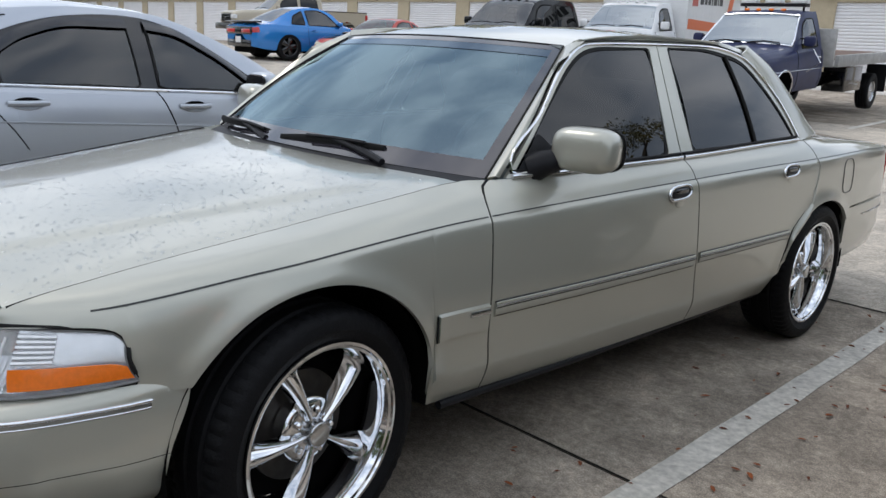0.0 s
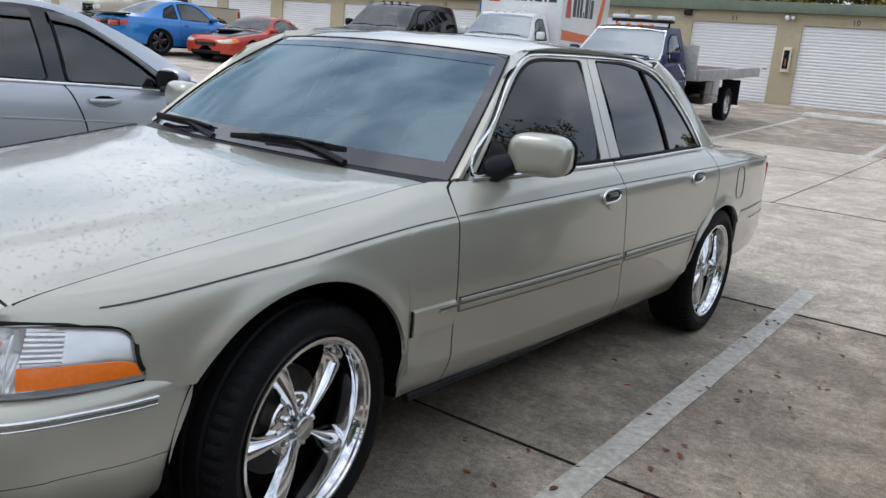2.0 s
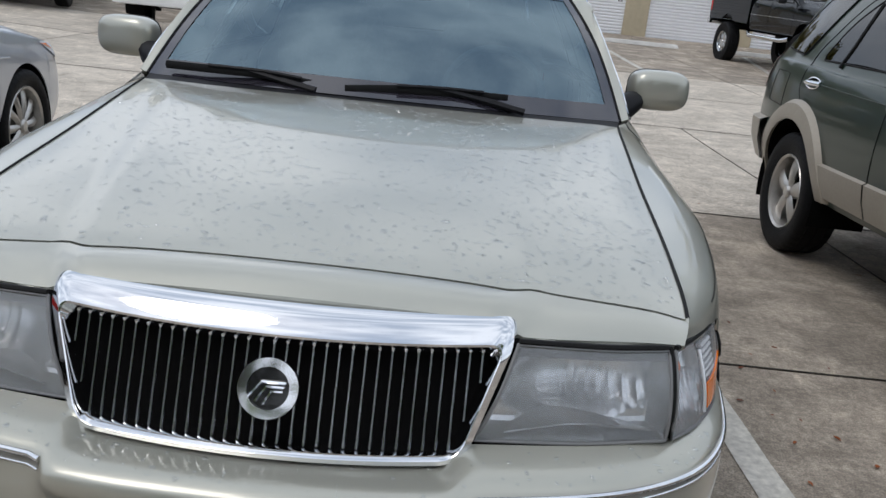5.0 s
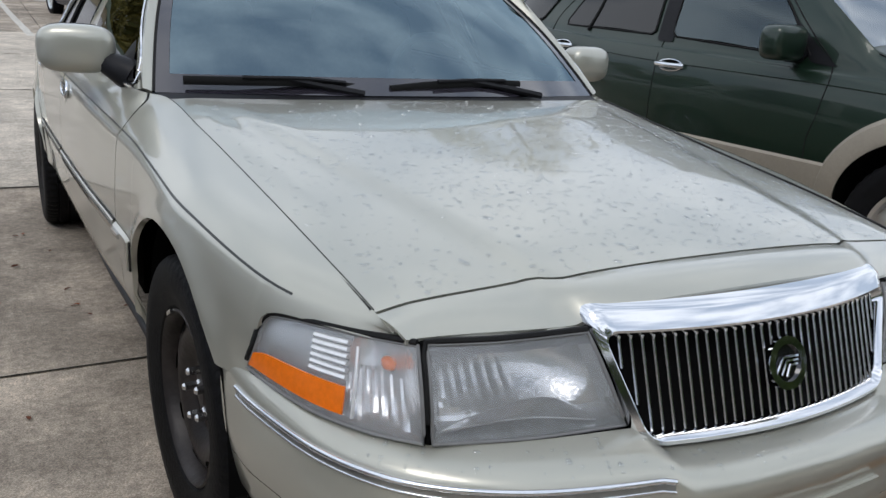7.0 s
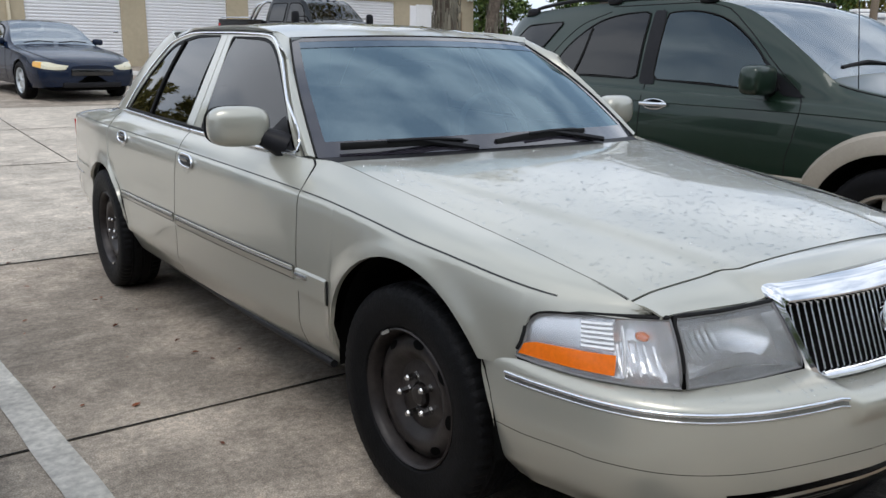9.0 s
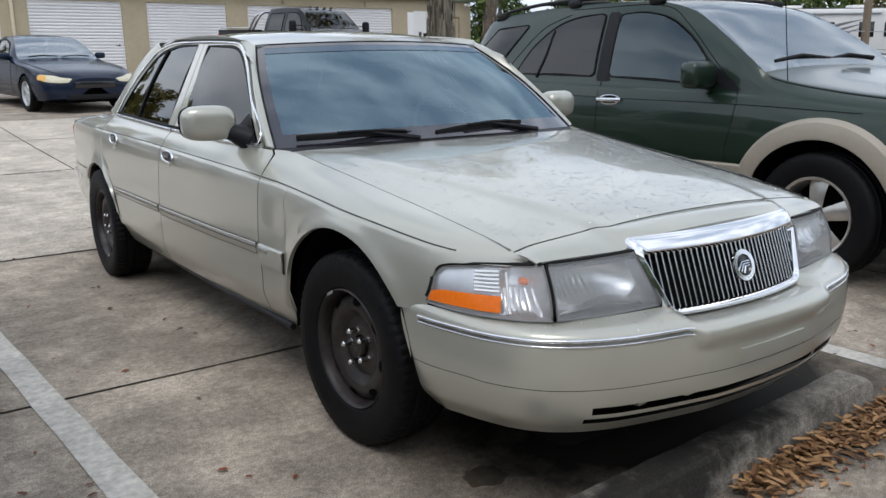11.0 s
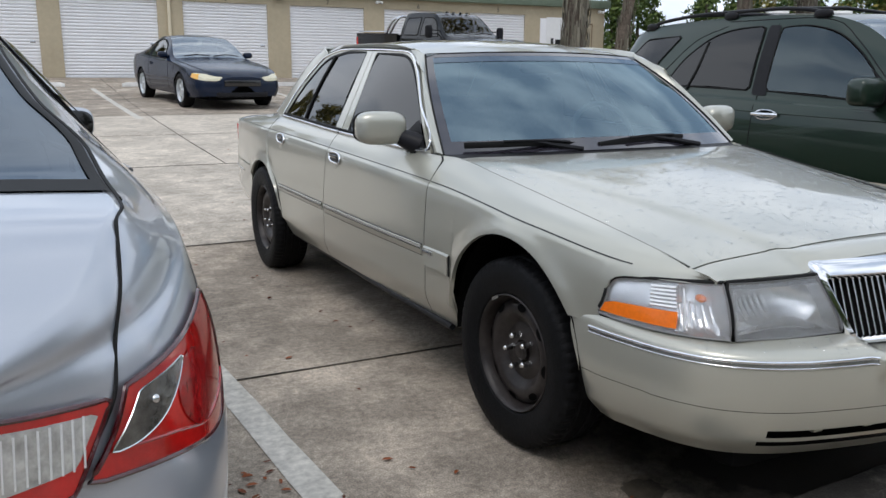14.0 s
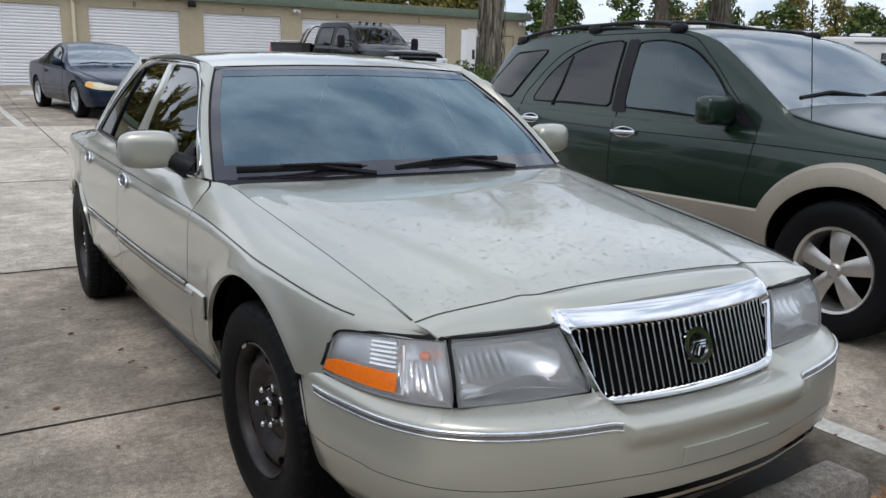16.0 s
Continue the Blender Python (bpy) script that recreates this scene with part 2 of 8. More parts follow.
def ring_panel(name, inner, outer, place, mat, parent, label="", mirror=False, flange=0.012):
    """A closed frame between two outlines of (y, z), laid on the surface place(y, z)."""
    n = len(inner)
    verts, faces = [], []
    for a, b in zip(inner, outer):
        for t in (0.0, 0.5, 1.0):
            verts.append(place(a[0] + (b[0] - a[0]) * t, a[1] + (b[1] - a[1]) * t))
    back = len(verts)
    for a, b in zip(inner, outer):
        for q in (a, b):
            v = place(*q)
            verts.append((v[0] - flange, v[1], v[2]))
    for i in range(n):
        k = (i + 1) % n
        faces += [(3 * i, 3 * k, 3 * k + 1, 3 * i + 1), (3 * i + 1, 3 * k + 1, 3 * k + 2, 3 * i + 2)]
        faces += [(3 * i, back + 2 * i, back + 2 * k, 3 * k), (3 * i + 2, 3 * k + 2, back + 2 * k + 1, back + 2 * i + 1)]
    if mirror:
        verts = [(-v[0], v[1], v[2]) for v in verts]
        faces = [q[::-1] for q in faces]
    return obj(name, verts, faces, mat, parent, label, sharp=30)


def outline(pts, n):
    """A closed outline of n points, even along its length."""
    P = np.array(list(pts) + [pts[0]], float)
    k = np.r_[0, np.cumsum(np.linalg.norm(np.diff(P, axis=0), axis=1))]
    t = np.linspace(0, k[-1], n, endpoint=False)
    return np.stack([np.interp(t, k, P[:, c]) for c in range(P.shape[1])], 1)


def rounded(pts, radius, steps=5):
    """An outline with its corners rounded off."""
    out, k = [], len(pts)
    for i, p in enumerate(pts):
        p, a, b = np.array(p, float), np.array(pts[i - 1], float), np.array(pts[(i + 1) % k], float)
        r = radius[i] if isinstance(radius, (list, tuple)) else radius
        ra, rb = min(r, 0.45 * np.linalg.norm(a - p)), min(r, 0.45 * np.linalg.norm(b - p))
        s, e = p + (a - p) / np.linalg.norm(a - p) * ra, p + (b - p) / np.linalg.norm(b - p) * rb
        for t in np.linspace(0, 1, steps):
            out.append((1 - t) ** 2 * s + 2 * t * (1 - t) * p + t**2 * e)
    return out


def sheet(name, line, place, mat, parent, label="", mirror=False, rows=8):
    """A pane that fills an outline of (y, z), laid on place(y, z), by rings drawn in to its middle."""
    L = np.array(line, float)
    c = L.mean(0)
    n = len(L)
    verts, faces = [], []
    for r in range(rows):
        for q in c + (L - c) * (1 - r / rows):
            verts.append(place(*q))
    verts.append(place(*c))
    for r in range(rows - 1):
        faces += [(r * n + i, r * n + (i + 1) % n, (r + 1) * n + (i + 1) % n, (r + 1) * n + i) for i in range(n)]
    faces += [((rows - 1) * n + i, (rows - 1) * n + (i + 1) % n, rows * n) for i in range(n)]
    if mirror:
        verts = [(-v[0], v[1], v[2]) for v in verts]
    # the face looks away from the middle of its thing
    a, b, o = (Vector(verts[i]) for i in (0, n // 3, rows * n))
    look_out = (a - o).cross(b - o)
    if look_out.x * o.x < 0:
        faces = [q[::-1] for q in faces]
    return obj(name, verts, faces, mat, parent, label, sharp=60)


def smoothstep(a, b, x):
    t = np.clip((np.asarray(x, float) - a) / (b - a), 0, 1)
    return t * t * (3 - 2 * t)

# ---- wheels ----
def tyre_mesh(name, R, r_in, half, mat, parent, blocks=60, label=""):
    prof = [(r_in, half * 0.72), (r_in + 0.012, half * 0.86), (r_in + (R - r_in) * 0.45, half * 1.0), (R - 0.028, half * 0.97), (R - 0.012, half * 0.9), (R - 0.003, half * 0.78),
            (R, half * 0.5), (R - 0.007, half * 0.46), (R - 0.007, half * 0.4), (R, half * 0.36), (R + 0.001, half * 0.08), (R - 0.007, half * 0.05)]
    prof = prof + [(r, -x) for r, x in prof[::-1]]
    k = len(prof)
    def grooves(i, j):
        i = min(i, k - 1 - i)
        return -0.0045 if i in (4, 5, 6) and j % 3 == 0 else (-0.001 if i == 3 and j % 3 == 0 else 0)
    return lathe(name, prof, mat, parent, label, n=blocks * 3, wobble=grooves, sharp=30)


def chrome_wheel(parent, side):
    """A deep polished rim with five tapering spokes. Built about its hub; side: +1 faces +x."""
    w = new("wheel")
    w.parent = parent
    tyre_mesh("tyre", 0.338, 0.243, 0.118, RUBBER, w, label="low-profile black tyre")
    lip = [(0.239, 0.085), (0.248, 0.098), (0.254, 0.104), (0.252, 0.109), (0.244, 0.109), (0.241, 0.103), (0.234, 0.1), (0.231, 0.094), (0.226, 0.084), (0.221, 0.066), (0.217, 0.02), (0.214, -0.06), (0.225, -0.09)]
    lathe("rim", lip, CHROME, w, "polished chrome rim", n=72)
    lathe("brake_disc", [(0.02, -0.005), (0.15, -0.005), (0.15, -0.02), (0.02, -0.02)], BRAKE, w, n=40)
    lathe("wheel_drum", [(0.0, -0.045), (0.19, -0.05), (0.214, -0.06)], CAVITY, w, n=32)
    for s in range(5):
        a = 2 * math.pi * s / 5 + 0.3
        verts, faces, rings = [], [], 12
        for i in range(rings):
            t = i / (rings - 1)
            r = 0.03 + t * 0.194
            wid = 0.0135 + 0.027 * t ** 1.7 + 0.003 * math.sin(t * math.pi)
            x = 0.066 + 0.006 * math.sin(t * math.pi) - 0.012 * t * t + (-0.016 if t > 0.97 else 0)
            for j in range(9):
                u = j / 8 * 2 - 1
                verts.append((x - 0.03 * abs(u) ** 2.4 + 0.004 * math.cos(u * 3), r, u * wid))
        for i in range(rings - 1):
            for j in range(8):
                faces.append((i * 9 + j, i * 9 + j + 1, (i + 1) * 9 + j + 1, (i + 1) * 9 + j))
        sp = obj("spoke", [Matrix.Rotation(a, 3, "X") @ Vector(v) for v in verts], faces, CHROME, w, sharp=60)
    lathe("hub_plate", [(0.03, 0.05), (0.07, 0.046), (0.084, 0.042), (0.089, 0.036), (0.089, 0.0)], CHROME, w, n=30)
    lathe("hub_cap", [(0.0, 0.084), (0.03, 0.084), (0.0325, 0.0825), (0.034, 0.079), (0.037, 0.066), (0.038, 0.04)], DULL_CHROME, w, "brushed centre cap", n=28)
    for s in range(5):
        a = 2 * math.pi * (s + 0.5) / 5 + 0.3
        nut = lathe("lug_nut", [(0.0, 0.062), (0.006, 0.062), (0.0105, 0.056), (0.0115, 0.03)], CHROME, w, n=6, sharp=20)
        nut.location = (0, 0.058 * math.cos(a), 0.058 * math.sin(a))
    if side < 0:
        w.rotation_euler = (0, 0, math.pi)
    return w


def steel_wheel(parent, side):
    """A worn black steel wheel without its cover: eight slots, bare nuts."""
    w = new("wheel")
    w.parent = parent
    tyre_mesh("tyre", 0.330, 0.2, 0.112, OLD_RUBBER, w, blocks=64, label="dusty all-season tyre")
    rim = [(0.195, 0.075), (0.202, 0.085), (0.205, 0.092), (0.201, 0.095), (0.196, 0.09), (0.19, 0.078), (0.186, 0.06), (0.183, 0.045)]
    lathe("rim", rim, STEEL_WHEEL, w, "worn black steel rim", n=60)
    disc = [(0.184, 0.046), (0.175, 0.056), (0.162, 0.066), (0.145, 0.07), (0.125, 0.062), (0.112, 0.046), (0.1, 0.038), (0.085, 0.042), (0.06, 0.045), (0.04, 0.043), (0.034, 0.03), (0.0, 0.03)]
    lathe("disc", disc, STEEL_WHEEL, w, "rusty pressed steel disc", n=60)
    # no holes are cut: flat near-black ovals carry the slots' shade as colour
    for s in range(8):
        a = 2 * math.pi * (s + 0.2) / 8
        verts = [(0.0, 0.0, 0.0)]
        for j in range(14):
            b = 2 * math.pi * j / 14
            verts.append((0, 0.0135 * math.cos(b), 0.023 * math.sin(b)))
        hole = obj("slot", verts, [(0, 1 + j, 1 + (j + 1) % 14) for j in range(14)], CAVITY, w)
        hole.matrix_local = Matrix.Rotation(a, 4, "X") @ Matrix.Translation((0.0675, 0.163, 0)) @ Matrix.Rotation(radians(25), 4, "Z")
    for s in range(5):
        a = 2 * math.pi * s / 5 + 0.15
        nut = lathe("lug_nut", [(0.0, 0.083), (0.007, 0.083), (0.0105, 0.078), (0.011, 0.05), (0.014, 0.044)], DULL_CHROME, w, n=6, sharp=20)
        nut.location = (0, 0.057 * math.cos(a), 0.057 * math.sin(a))
    lathe("hub", [(0.0, 0.06), (0.024, 0.058), (0.032, 0.05), (0.033, 0.03)], STEEL_WHEEL, w, n=24)
    clip = box("balance_weight", 0.09, 0.1, -0.02, 0.02, 0.194, 0.204, DULL_CHROME, w, "small lead balance weight")
    if side < 0:
        w.rotation_euler = (0, 0, math.pi)
    return w


# ---- the champagne saloon: nose to -y, front axle at y = 0 ----
SY = [-0.74, -0.66, -0.56, -0.46, -0.34, -0.2, 0, 0.2, 0.4, 0.6, 0.67, 1.0, 1.5, 2.0, 2.5, 2.75, 2.95, 3.25, 3.6, 3.95, 4.08]
SW = [0.672, 0.735, 0.782, 0.822, 0.85, 0.872, 0.89, 0.893, 0.894, 0.902, 0.905, 0.921, 0.936, 0.946, 0.952, 0.953, 0.952, 0.938, 0.91, 0.868, 0.838]
SHOULDER_Y, SHOULDER_Z = [-0.74, -0.5, -0.17, 0.5, 1.35, 2.5, 3.4, 4.08], [0.728, 0.752, 0.793, 0.848, 0.88, 0.904, 0.912, 0.895]
EDGE_Y = [-0.74, -0.66, -0.46, 0, 0.3, 0.585, 0.67, 1.0, 1.77, 2.7, 2.95, 3.25, 3.6, 3.95, 4.08]
EDGE_X = [0.668, 0.69, 0.704, 0.722, 0.738, 0.757, 0.8, 0.84, 0.865, 0.856, 0.82, 0.735, 0.715, 0.70, 0.69]
EDGE_Z = [0.724, 0.761, 0.799, 0.862, 0.903, 0.938, 0.941, 0.947, 0.962, 0.985, 0.987, 0.975, 0.95, 0.918, 0.9]
ARCH_F, ARCH_R = (-0.01, 0.35, 0.392, 0.396), (2.913, 0.335, 0.435, 0.366)


def arch_z(y, arch):
    c, z, a, b = arch
    d = np.clip((np.asarray(y, float) - c) / a, -1, 1)
    return np.where(np.abs(d) < 1, z + b * np.sqrt(1 - d * d), -1)


def section(y):
    """The half outline of the body at y, from sill to top edge, as x and z of nine places."""
    y = np.asarray(y, float)
    w, zs = pchip(SY, SW, y), pchip(SHOULDER_Y, SHOULDER_Z, y)
    ex, ez = pchip(EDGE_Y, EDGE_X, y), pchip(EDGE_Y, EDGE_Z, y)
    x = [w - 0.062, w - 0.022, w - 0.012, w + 0 * y, w - 0.003, w - 0.012, w - 0.028, None, ex]
    z = [0.30 + 0 * y, 0.385 + 0 * y, 0.47 + 0 * y, np.minimum(0.60, zs - 0.06), 0.6 + 0.45 * (zs - 0.6), zs - 0.035, zs, None, ez]
    sx, sz = x[6], z[6]
    x[7], z[7] = sx + (ex - sx) * 0.42, sz + (ez - sz) * 0.42 + 0.10 * np.hypot(ex - sx, ez - sz)
    return np.stack(x, -1), np.stack(z, -1)


def side(y, s):
    """A place on the body side; s runs 0 to 1 from sill to top edge."""
    y, s = np.broadcast_arrays(np.asarray(y, float), np.asarray(s, float))
    X, Z = section(y.ravel())
    k = X.shape[1] - 1
    u = np.clip(s.ravel(), 0, 1) * k
    i = np.clip(u.astype(int), 0, k - 1)
    t = u - i
    rows = np.arange(len(u))
    def cr(A):
        p0, p1, p2, p3 = A[rows, np.maximum(i - 1, 0)], A[rows, i], A[rows, i + 1], A[rows, np.minimum(i + 2, k)]
        return 0.5 * (2 * p1 + (p2 - p0) * t + (2 * p0 - 5 * p1 + 4 * p2 - p3) * t**2 + (3 * p1 - p0 - 3 * p2 + p3) * t**3)
    x, z = cr(X), cr(Z)
    for arch in (ARCH_F, ARCH_R):
        c, zc, a, b = arch
        r = np.hypot((y.ravel() - c) / a, (z - zc) / b)
        x = x + 0.012 * np.exp(-(((r - 1) / 0.10) ** 2)) * (z > 0.4)
    return np.stack([x, y.ravel(), z], -1).reshape(*y.shape, 3)


def s_at(y, z):
    """The s at which the side stands at height z."""
    y = np.atleast_1d(np.asarray(y, float))
    z = np.broadcast_to(np.asarray(z, float), y.shape)
    S = np.linspace(0, 1, 120)
    out = []
    for yy, zz in zip(y, z):
        P = side(np.full(120, yy), S)
        out.append(np.interp(zz, np.maximum.accumulate(P[:, 2]), S))
    return np.array(out)


def skin(y, z, lift=0.0):
    """A place on the body side at y and z, lift metres proud."""
    P = side(np.atleast_1d(y), s_at(y, z))
    P[:, 0] += lift
    return P


def cut(name, y_front, y_back, bottom, parent, mirror, nu=40, nv=34, top=None, label=""):
    """A side panel between two edges y(z), over bottom z(y)."""
    a, s = np.linspace(0, 1, nu), np.linspace(0, 1, nv)
    A, S = np.meshgrid(a, s)
    Y = y_front(0.6) + (y_back(0.6) - y_front(0.6)) * A
    for _ in range(4):
        lo = s_at(Y[0], bottom(Y[0]))
        hi = np.ones(nu) if top is None else s_at(Y[-1], top(Y[-1]))
        P = side(Y, lo + (hi - lo) * S)
        yf, yb = y_front(P[..., 2]), y_back(P[..., 2])
        Y = yf + (yb - yf) * A
    return panel(name, P, PAINT, parent, label, mirror=mirror, out=(1, 0, 0.2))


def door_front_edge(z):
    return pchip([0.28, 0.4, 0.55, 0.7, 0.82, 0.88, 0.92, 0.945], [0.622, 0.606, 0.585, 0.581, 0.582, 0.592, 0.618, 0.66], z)


def b_seam(z):
    return pchip([0.28, 0.4, 0.6, 0.85, 0.92, 0.97], [1.80, 1.765, 1.715, 1.69, 1.68, 1.652], z)


def rear_door_edge(z):
    return pchip([0.28, 0.4, 0.5, 0.6, 0.66, 0.75, 0.86, 0.99], [2.475, 2.485, 2.515, 2.56, 2.64, 2.755, 2.80, 2.775], z)


def rail_x(y):
    return 0.648 - 0.03 * smoothstep(2.3, 2.9, y)


def cabin(y, z, lift=0.0):
    """A place on the side of the cabin, above the belt."""
    xb, zb = float(pchip(EDGE_Y, EDGE_X, y)), float(pchip(EDGE_Y, EDGE_Z, y))
    xb = max(xb, 0.80 if y < 1 else 0) if y < 2.9 else xb
    t = (z - zb) / (1.36 - zb)
    bow = math.sin(math.pi * min(max(t, 0), 1))
    return (xb + (float(rail_x(y)) - xb) * t + 0.015 * bow - 0.017 * bow * float(smoothstep(1.5, 0.85, y)) + lift, y, z)


def hood_z(x, y):
    """The height of the bonnet, with its raised middle."""
    xe, ze = pchip(EDGE_Y, EDGE_X, y), pchip(EDGE_Y, EDGE_Z, y)
    mid = pchip([-0.8, -0.705, -0.5, -0.2, 0.1, 0.35, 0.6], [0.775, 0.798, 0.834, 0.874, 0.908, 0.932, 0.952], y)
    f = np.clip(np.abs(x) / xe, 0, 1)
    crease = 0.395 + 0.21 * (y + 0.7)
    dome = 0.009 * smoothstep(crease + 0.035, crease - 0.03, np.abs(x)) * smoothstep(0.56, 0.2, y)
    return ze + (mid - ze) * (1 - f**2.3) + dome - 0.004 * smoothstep(0.9, 1, f)


def hood_front(x):
    a = np.abs(x)
    return np.where(a < 0.3, -0.706 + 0.05 * a**2, -0.7015) + 0.026 * smoothstep(0.36, 0.42, a) + 0.016 * smoothstep(0.42, 0.69, a)


def hood_back(x):
    return 0.485 + 0.088 * (np.abs(x) / 0.75) ** 2.5


FACE = spline([(0, -1.0), (0.18, -0.992), (0.30, -0.975), (0.50, -0.93), (0.62, -0.877), (0.72, -0.795), (0.79, -0.67), (0.822, -0.55), (0.84, -0.45), (0.848, -0.338)], 60)
SHELF = spline([(0, -0.915), (0.18, -0.9), (0.30, -0.872), (0.46, -0.845), (0.56, -0.822), (0.65, -0.78), (0.735, -0.68), (0.79, -0.56), (0.826, -0.44), (0.836, -0.338)], 60)


def bumper_place(v, depth=0.0):
    """Rows of the front bumper over its height v: 0 at the shelf's back edge, 1 at the foot."""
    mid = smoothstep(0.325, 0.292, FACE[:, 0])
    zt = 0.558 - 0.010 * mid
    back_z = 0.586 - 0.032 * mid
    keys_v = [0, 0.12, 0.2, 0.26, 0.45, 0.62, 0.8, 1.0]
    out = np.empty((len(v), 60, 3))
    for i in range(60):
        d = np.array([FACE[i, 0] - SHELF[i, 0], FACE[i, 1] - SHELF[i, 1]])
        fwd = 0.03 * mid[i]
        soft = float(smoothstep(0.5, 0.1, FACE[i, 0]))
        off = [0, 0.72, 0.96, 1.02, 1.05, 1.02, 0.86, 0.40]
        if FACE[i, 0] > 0.8:
            off = [0, 0.72, 0.96, 1.02, 1.03, 0.98, 0.82, 0.42]
        hz = [back_z[i], zt[i] + 0.012, zt[i] - 0.004, zt[i] - 0.03, 0.47, 0.41, 0.33, 0.262]
        o, z = pchip(keys_v, off, v), pchip(keys_v, hz, v)
        ln = np.hypot(*d)
        k = o * 1.0 + 0 * v
        base = SHELF[i][None] + d[None] * np.minimum(k, 1)[:, None] + (d / max(ln, 1e-6))[None] * ((np.maximum(k, 1) - 1) * 0.12 + fwd * smoothstep(0.05, 0.22, v) * (1 - smoothstep(0.2, 0.42, v)) + 0.010 * soft * smoothstep(0.2, 0.42, v) - depth)[:, None]
        low = v > 0.5
        base = np.where(low[:, None], FACE[i][None] + (d / max(ln, 1e-6))[None] * ((o - 1.0) * 0.13 + 0.010 * soft - depth)[:, None], base)
        y_end = pchip([0.25, 0.33, 0.42, 0.56, 0.6], [-0.415, -0.40, -0.388, -0.34, -0.338], z)
        base = base.copy()
        base[:, 1] += (y_end + 0.338) * smoothstep(-0.62, -0.338, FACE[i, 1])
        out[:, i, :2], out[:, i, 2] = base, z
    return out


def screen_place(u, t):
    """A place on the windshield: across u -1..1, up t 0..1."""
    xb, xt = 0.774, 0.597
    b = np.array([u * xb, 0.505 + 0.158 * abs(u) ** 2.2, 0.952 - 0.012 * abs(u) ** 2])
    e = np.array([u * xt, 1.128 + 0.088 * abs(u) ** 2.2, 1.356 - 0.016 * abs(u) ** 2])
    p = b * (1 - t) + e * t
    p[0] += 0.017 * u * math.sin(math.pi * t)
    p[2] += 0.022 * math.sin(math.pi * t)
    return p


def both(P):
    """A grid carried on over the middle line."""
    left = P[:, ::-1].copy()
    left[..., 0] *= -1
    return np.concatenate([left[:, :-1], P], 1)


RIB = pbr("white_lamp_rib", (0.8, 0.81, 0.82), 0.25, 0.3, var=0.1, scale=60)
LAMP_BOWL = pbr("lamp_bowl_chrome", (0.86, 0.87, 0.88), 0.18, 0.72, var=0.14, scale=30, bump=0.12, bscale=160)
LAMP_FRAME = pbr("grey_lens_edge", (0.20, 0.20, 0.20), 0.35, var=0.1, scale=40)
LENS_LIP = pbr("shaded_lens_lip", (0.13, 0.135, 0.14), 0.3, 0.2, var=0.3, scale=120)
LAMP_LENS = pane("hazy_lamp_lens", (0.97, 0.975, 0.98), 1.42)
_n, _l = LAMP_LENS.node_tree.nodes, LAMP_LENS.node_tree.links
_haze, _mix = _n.new("ShaderNodeBsdfDiffuse"), _n.new("ShaderNodeMixShader")
_haze.inputs["Color"].default_value = (0.85, 0.87, 0.88, 1)
_mix.inputs["Fac"].default_value = 0.15
_l.new(_n["Material Output"].inputs["Surface"].links[0].from_socket, _mix.inputs[1])
_l.new(_haze.outputs["BSDF"], _mix.inputs[2])
_l.new(_mix.outputs["Shader"], _n["Material Output"].inputs["Surface"])
BAR_METAL = pbr("grille_bar_metal", (0.42, 0.43, 0.44), 0.16, 1.0, var=0.1, scale=60)
STRIP_METAL = pbr("strip_metal", (0.30, 0.30, 0.28), 0.25, 0.7, var=0.1, scale=30)


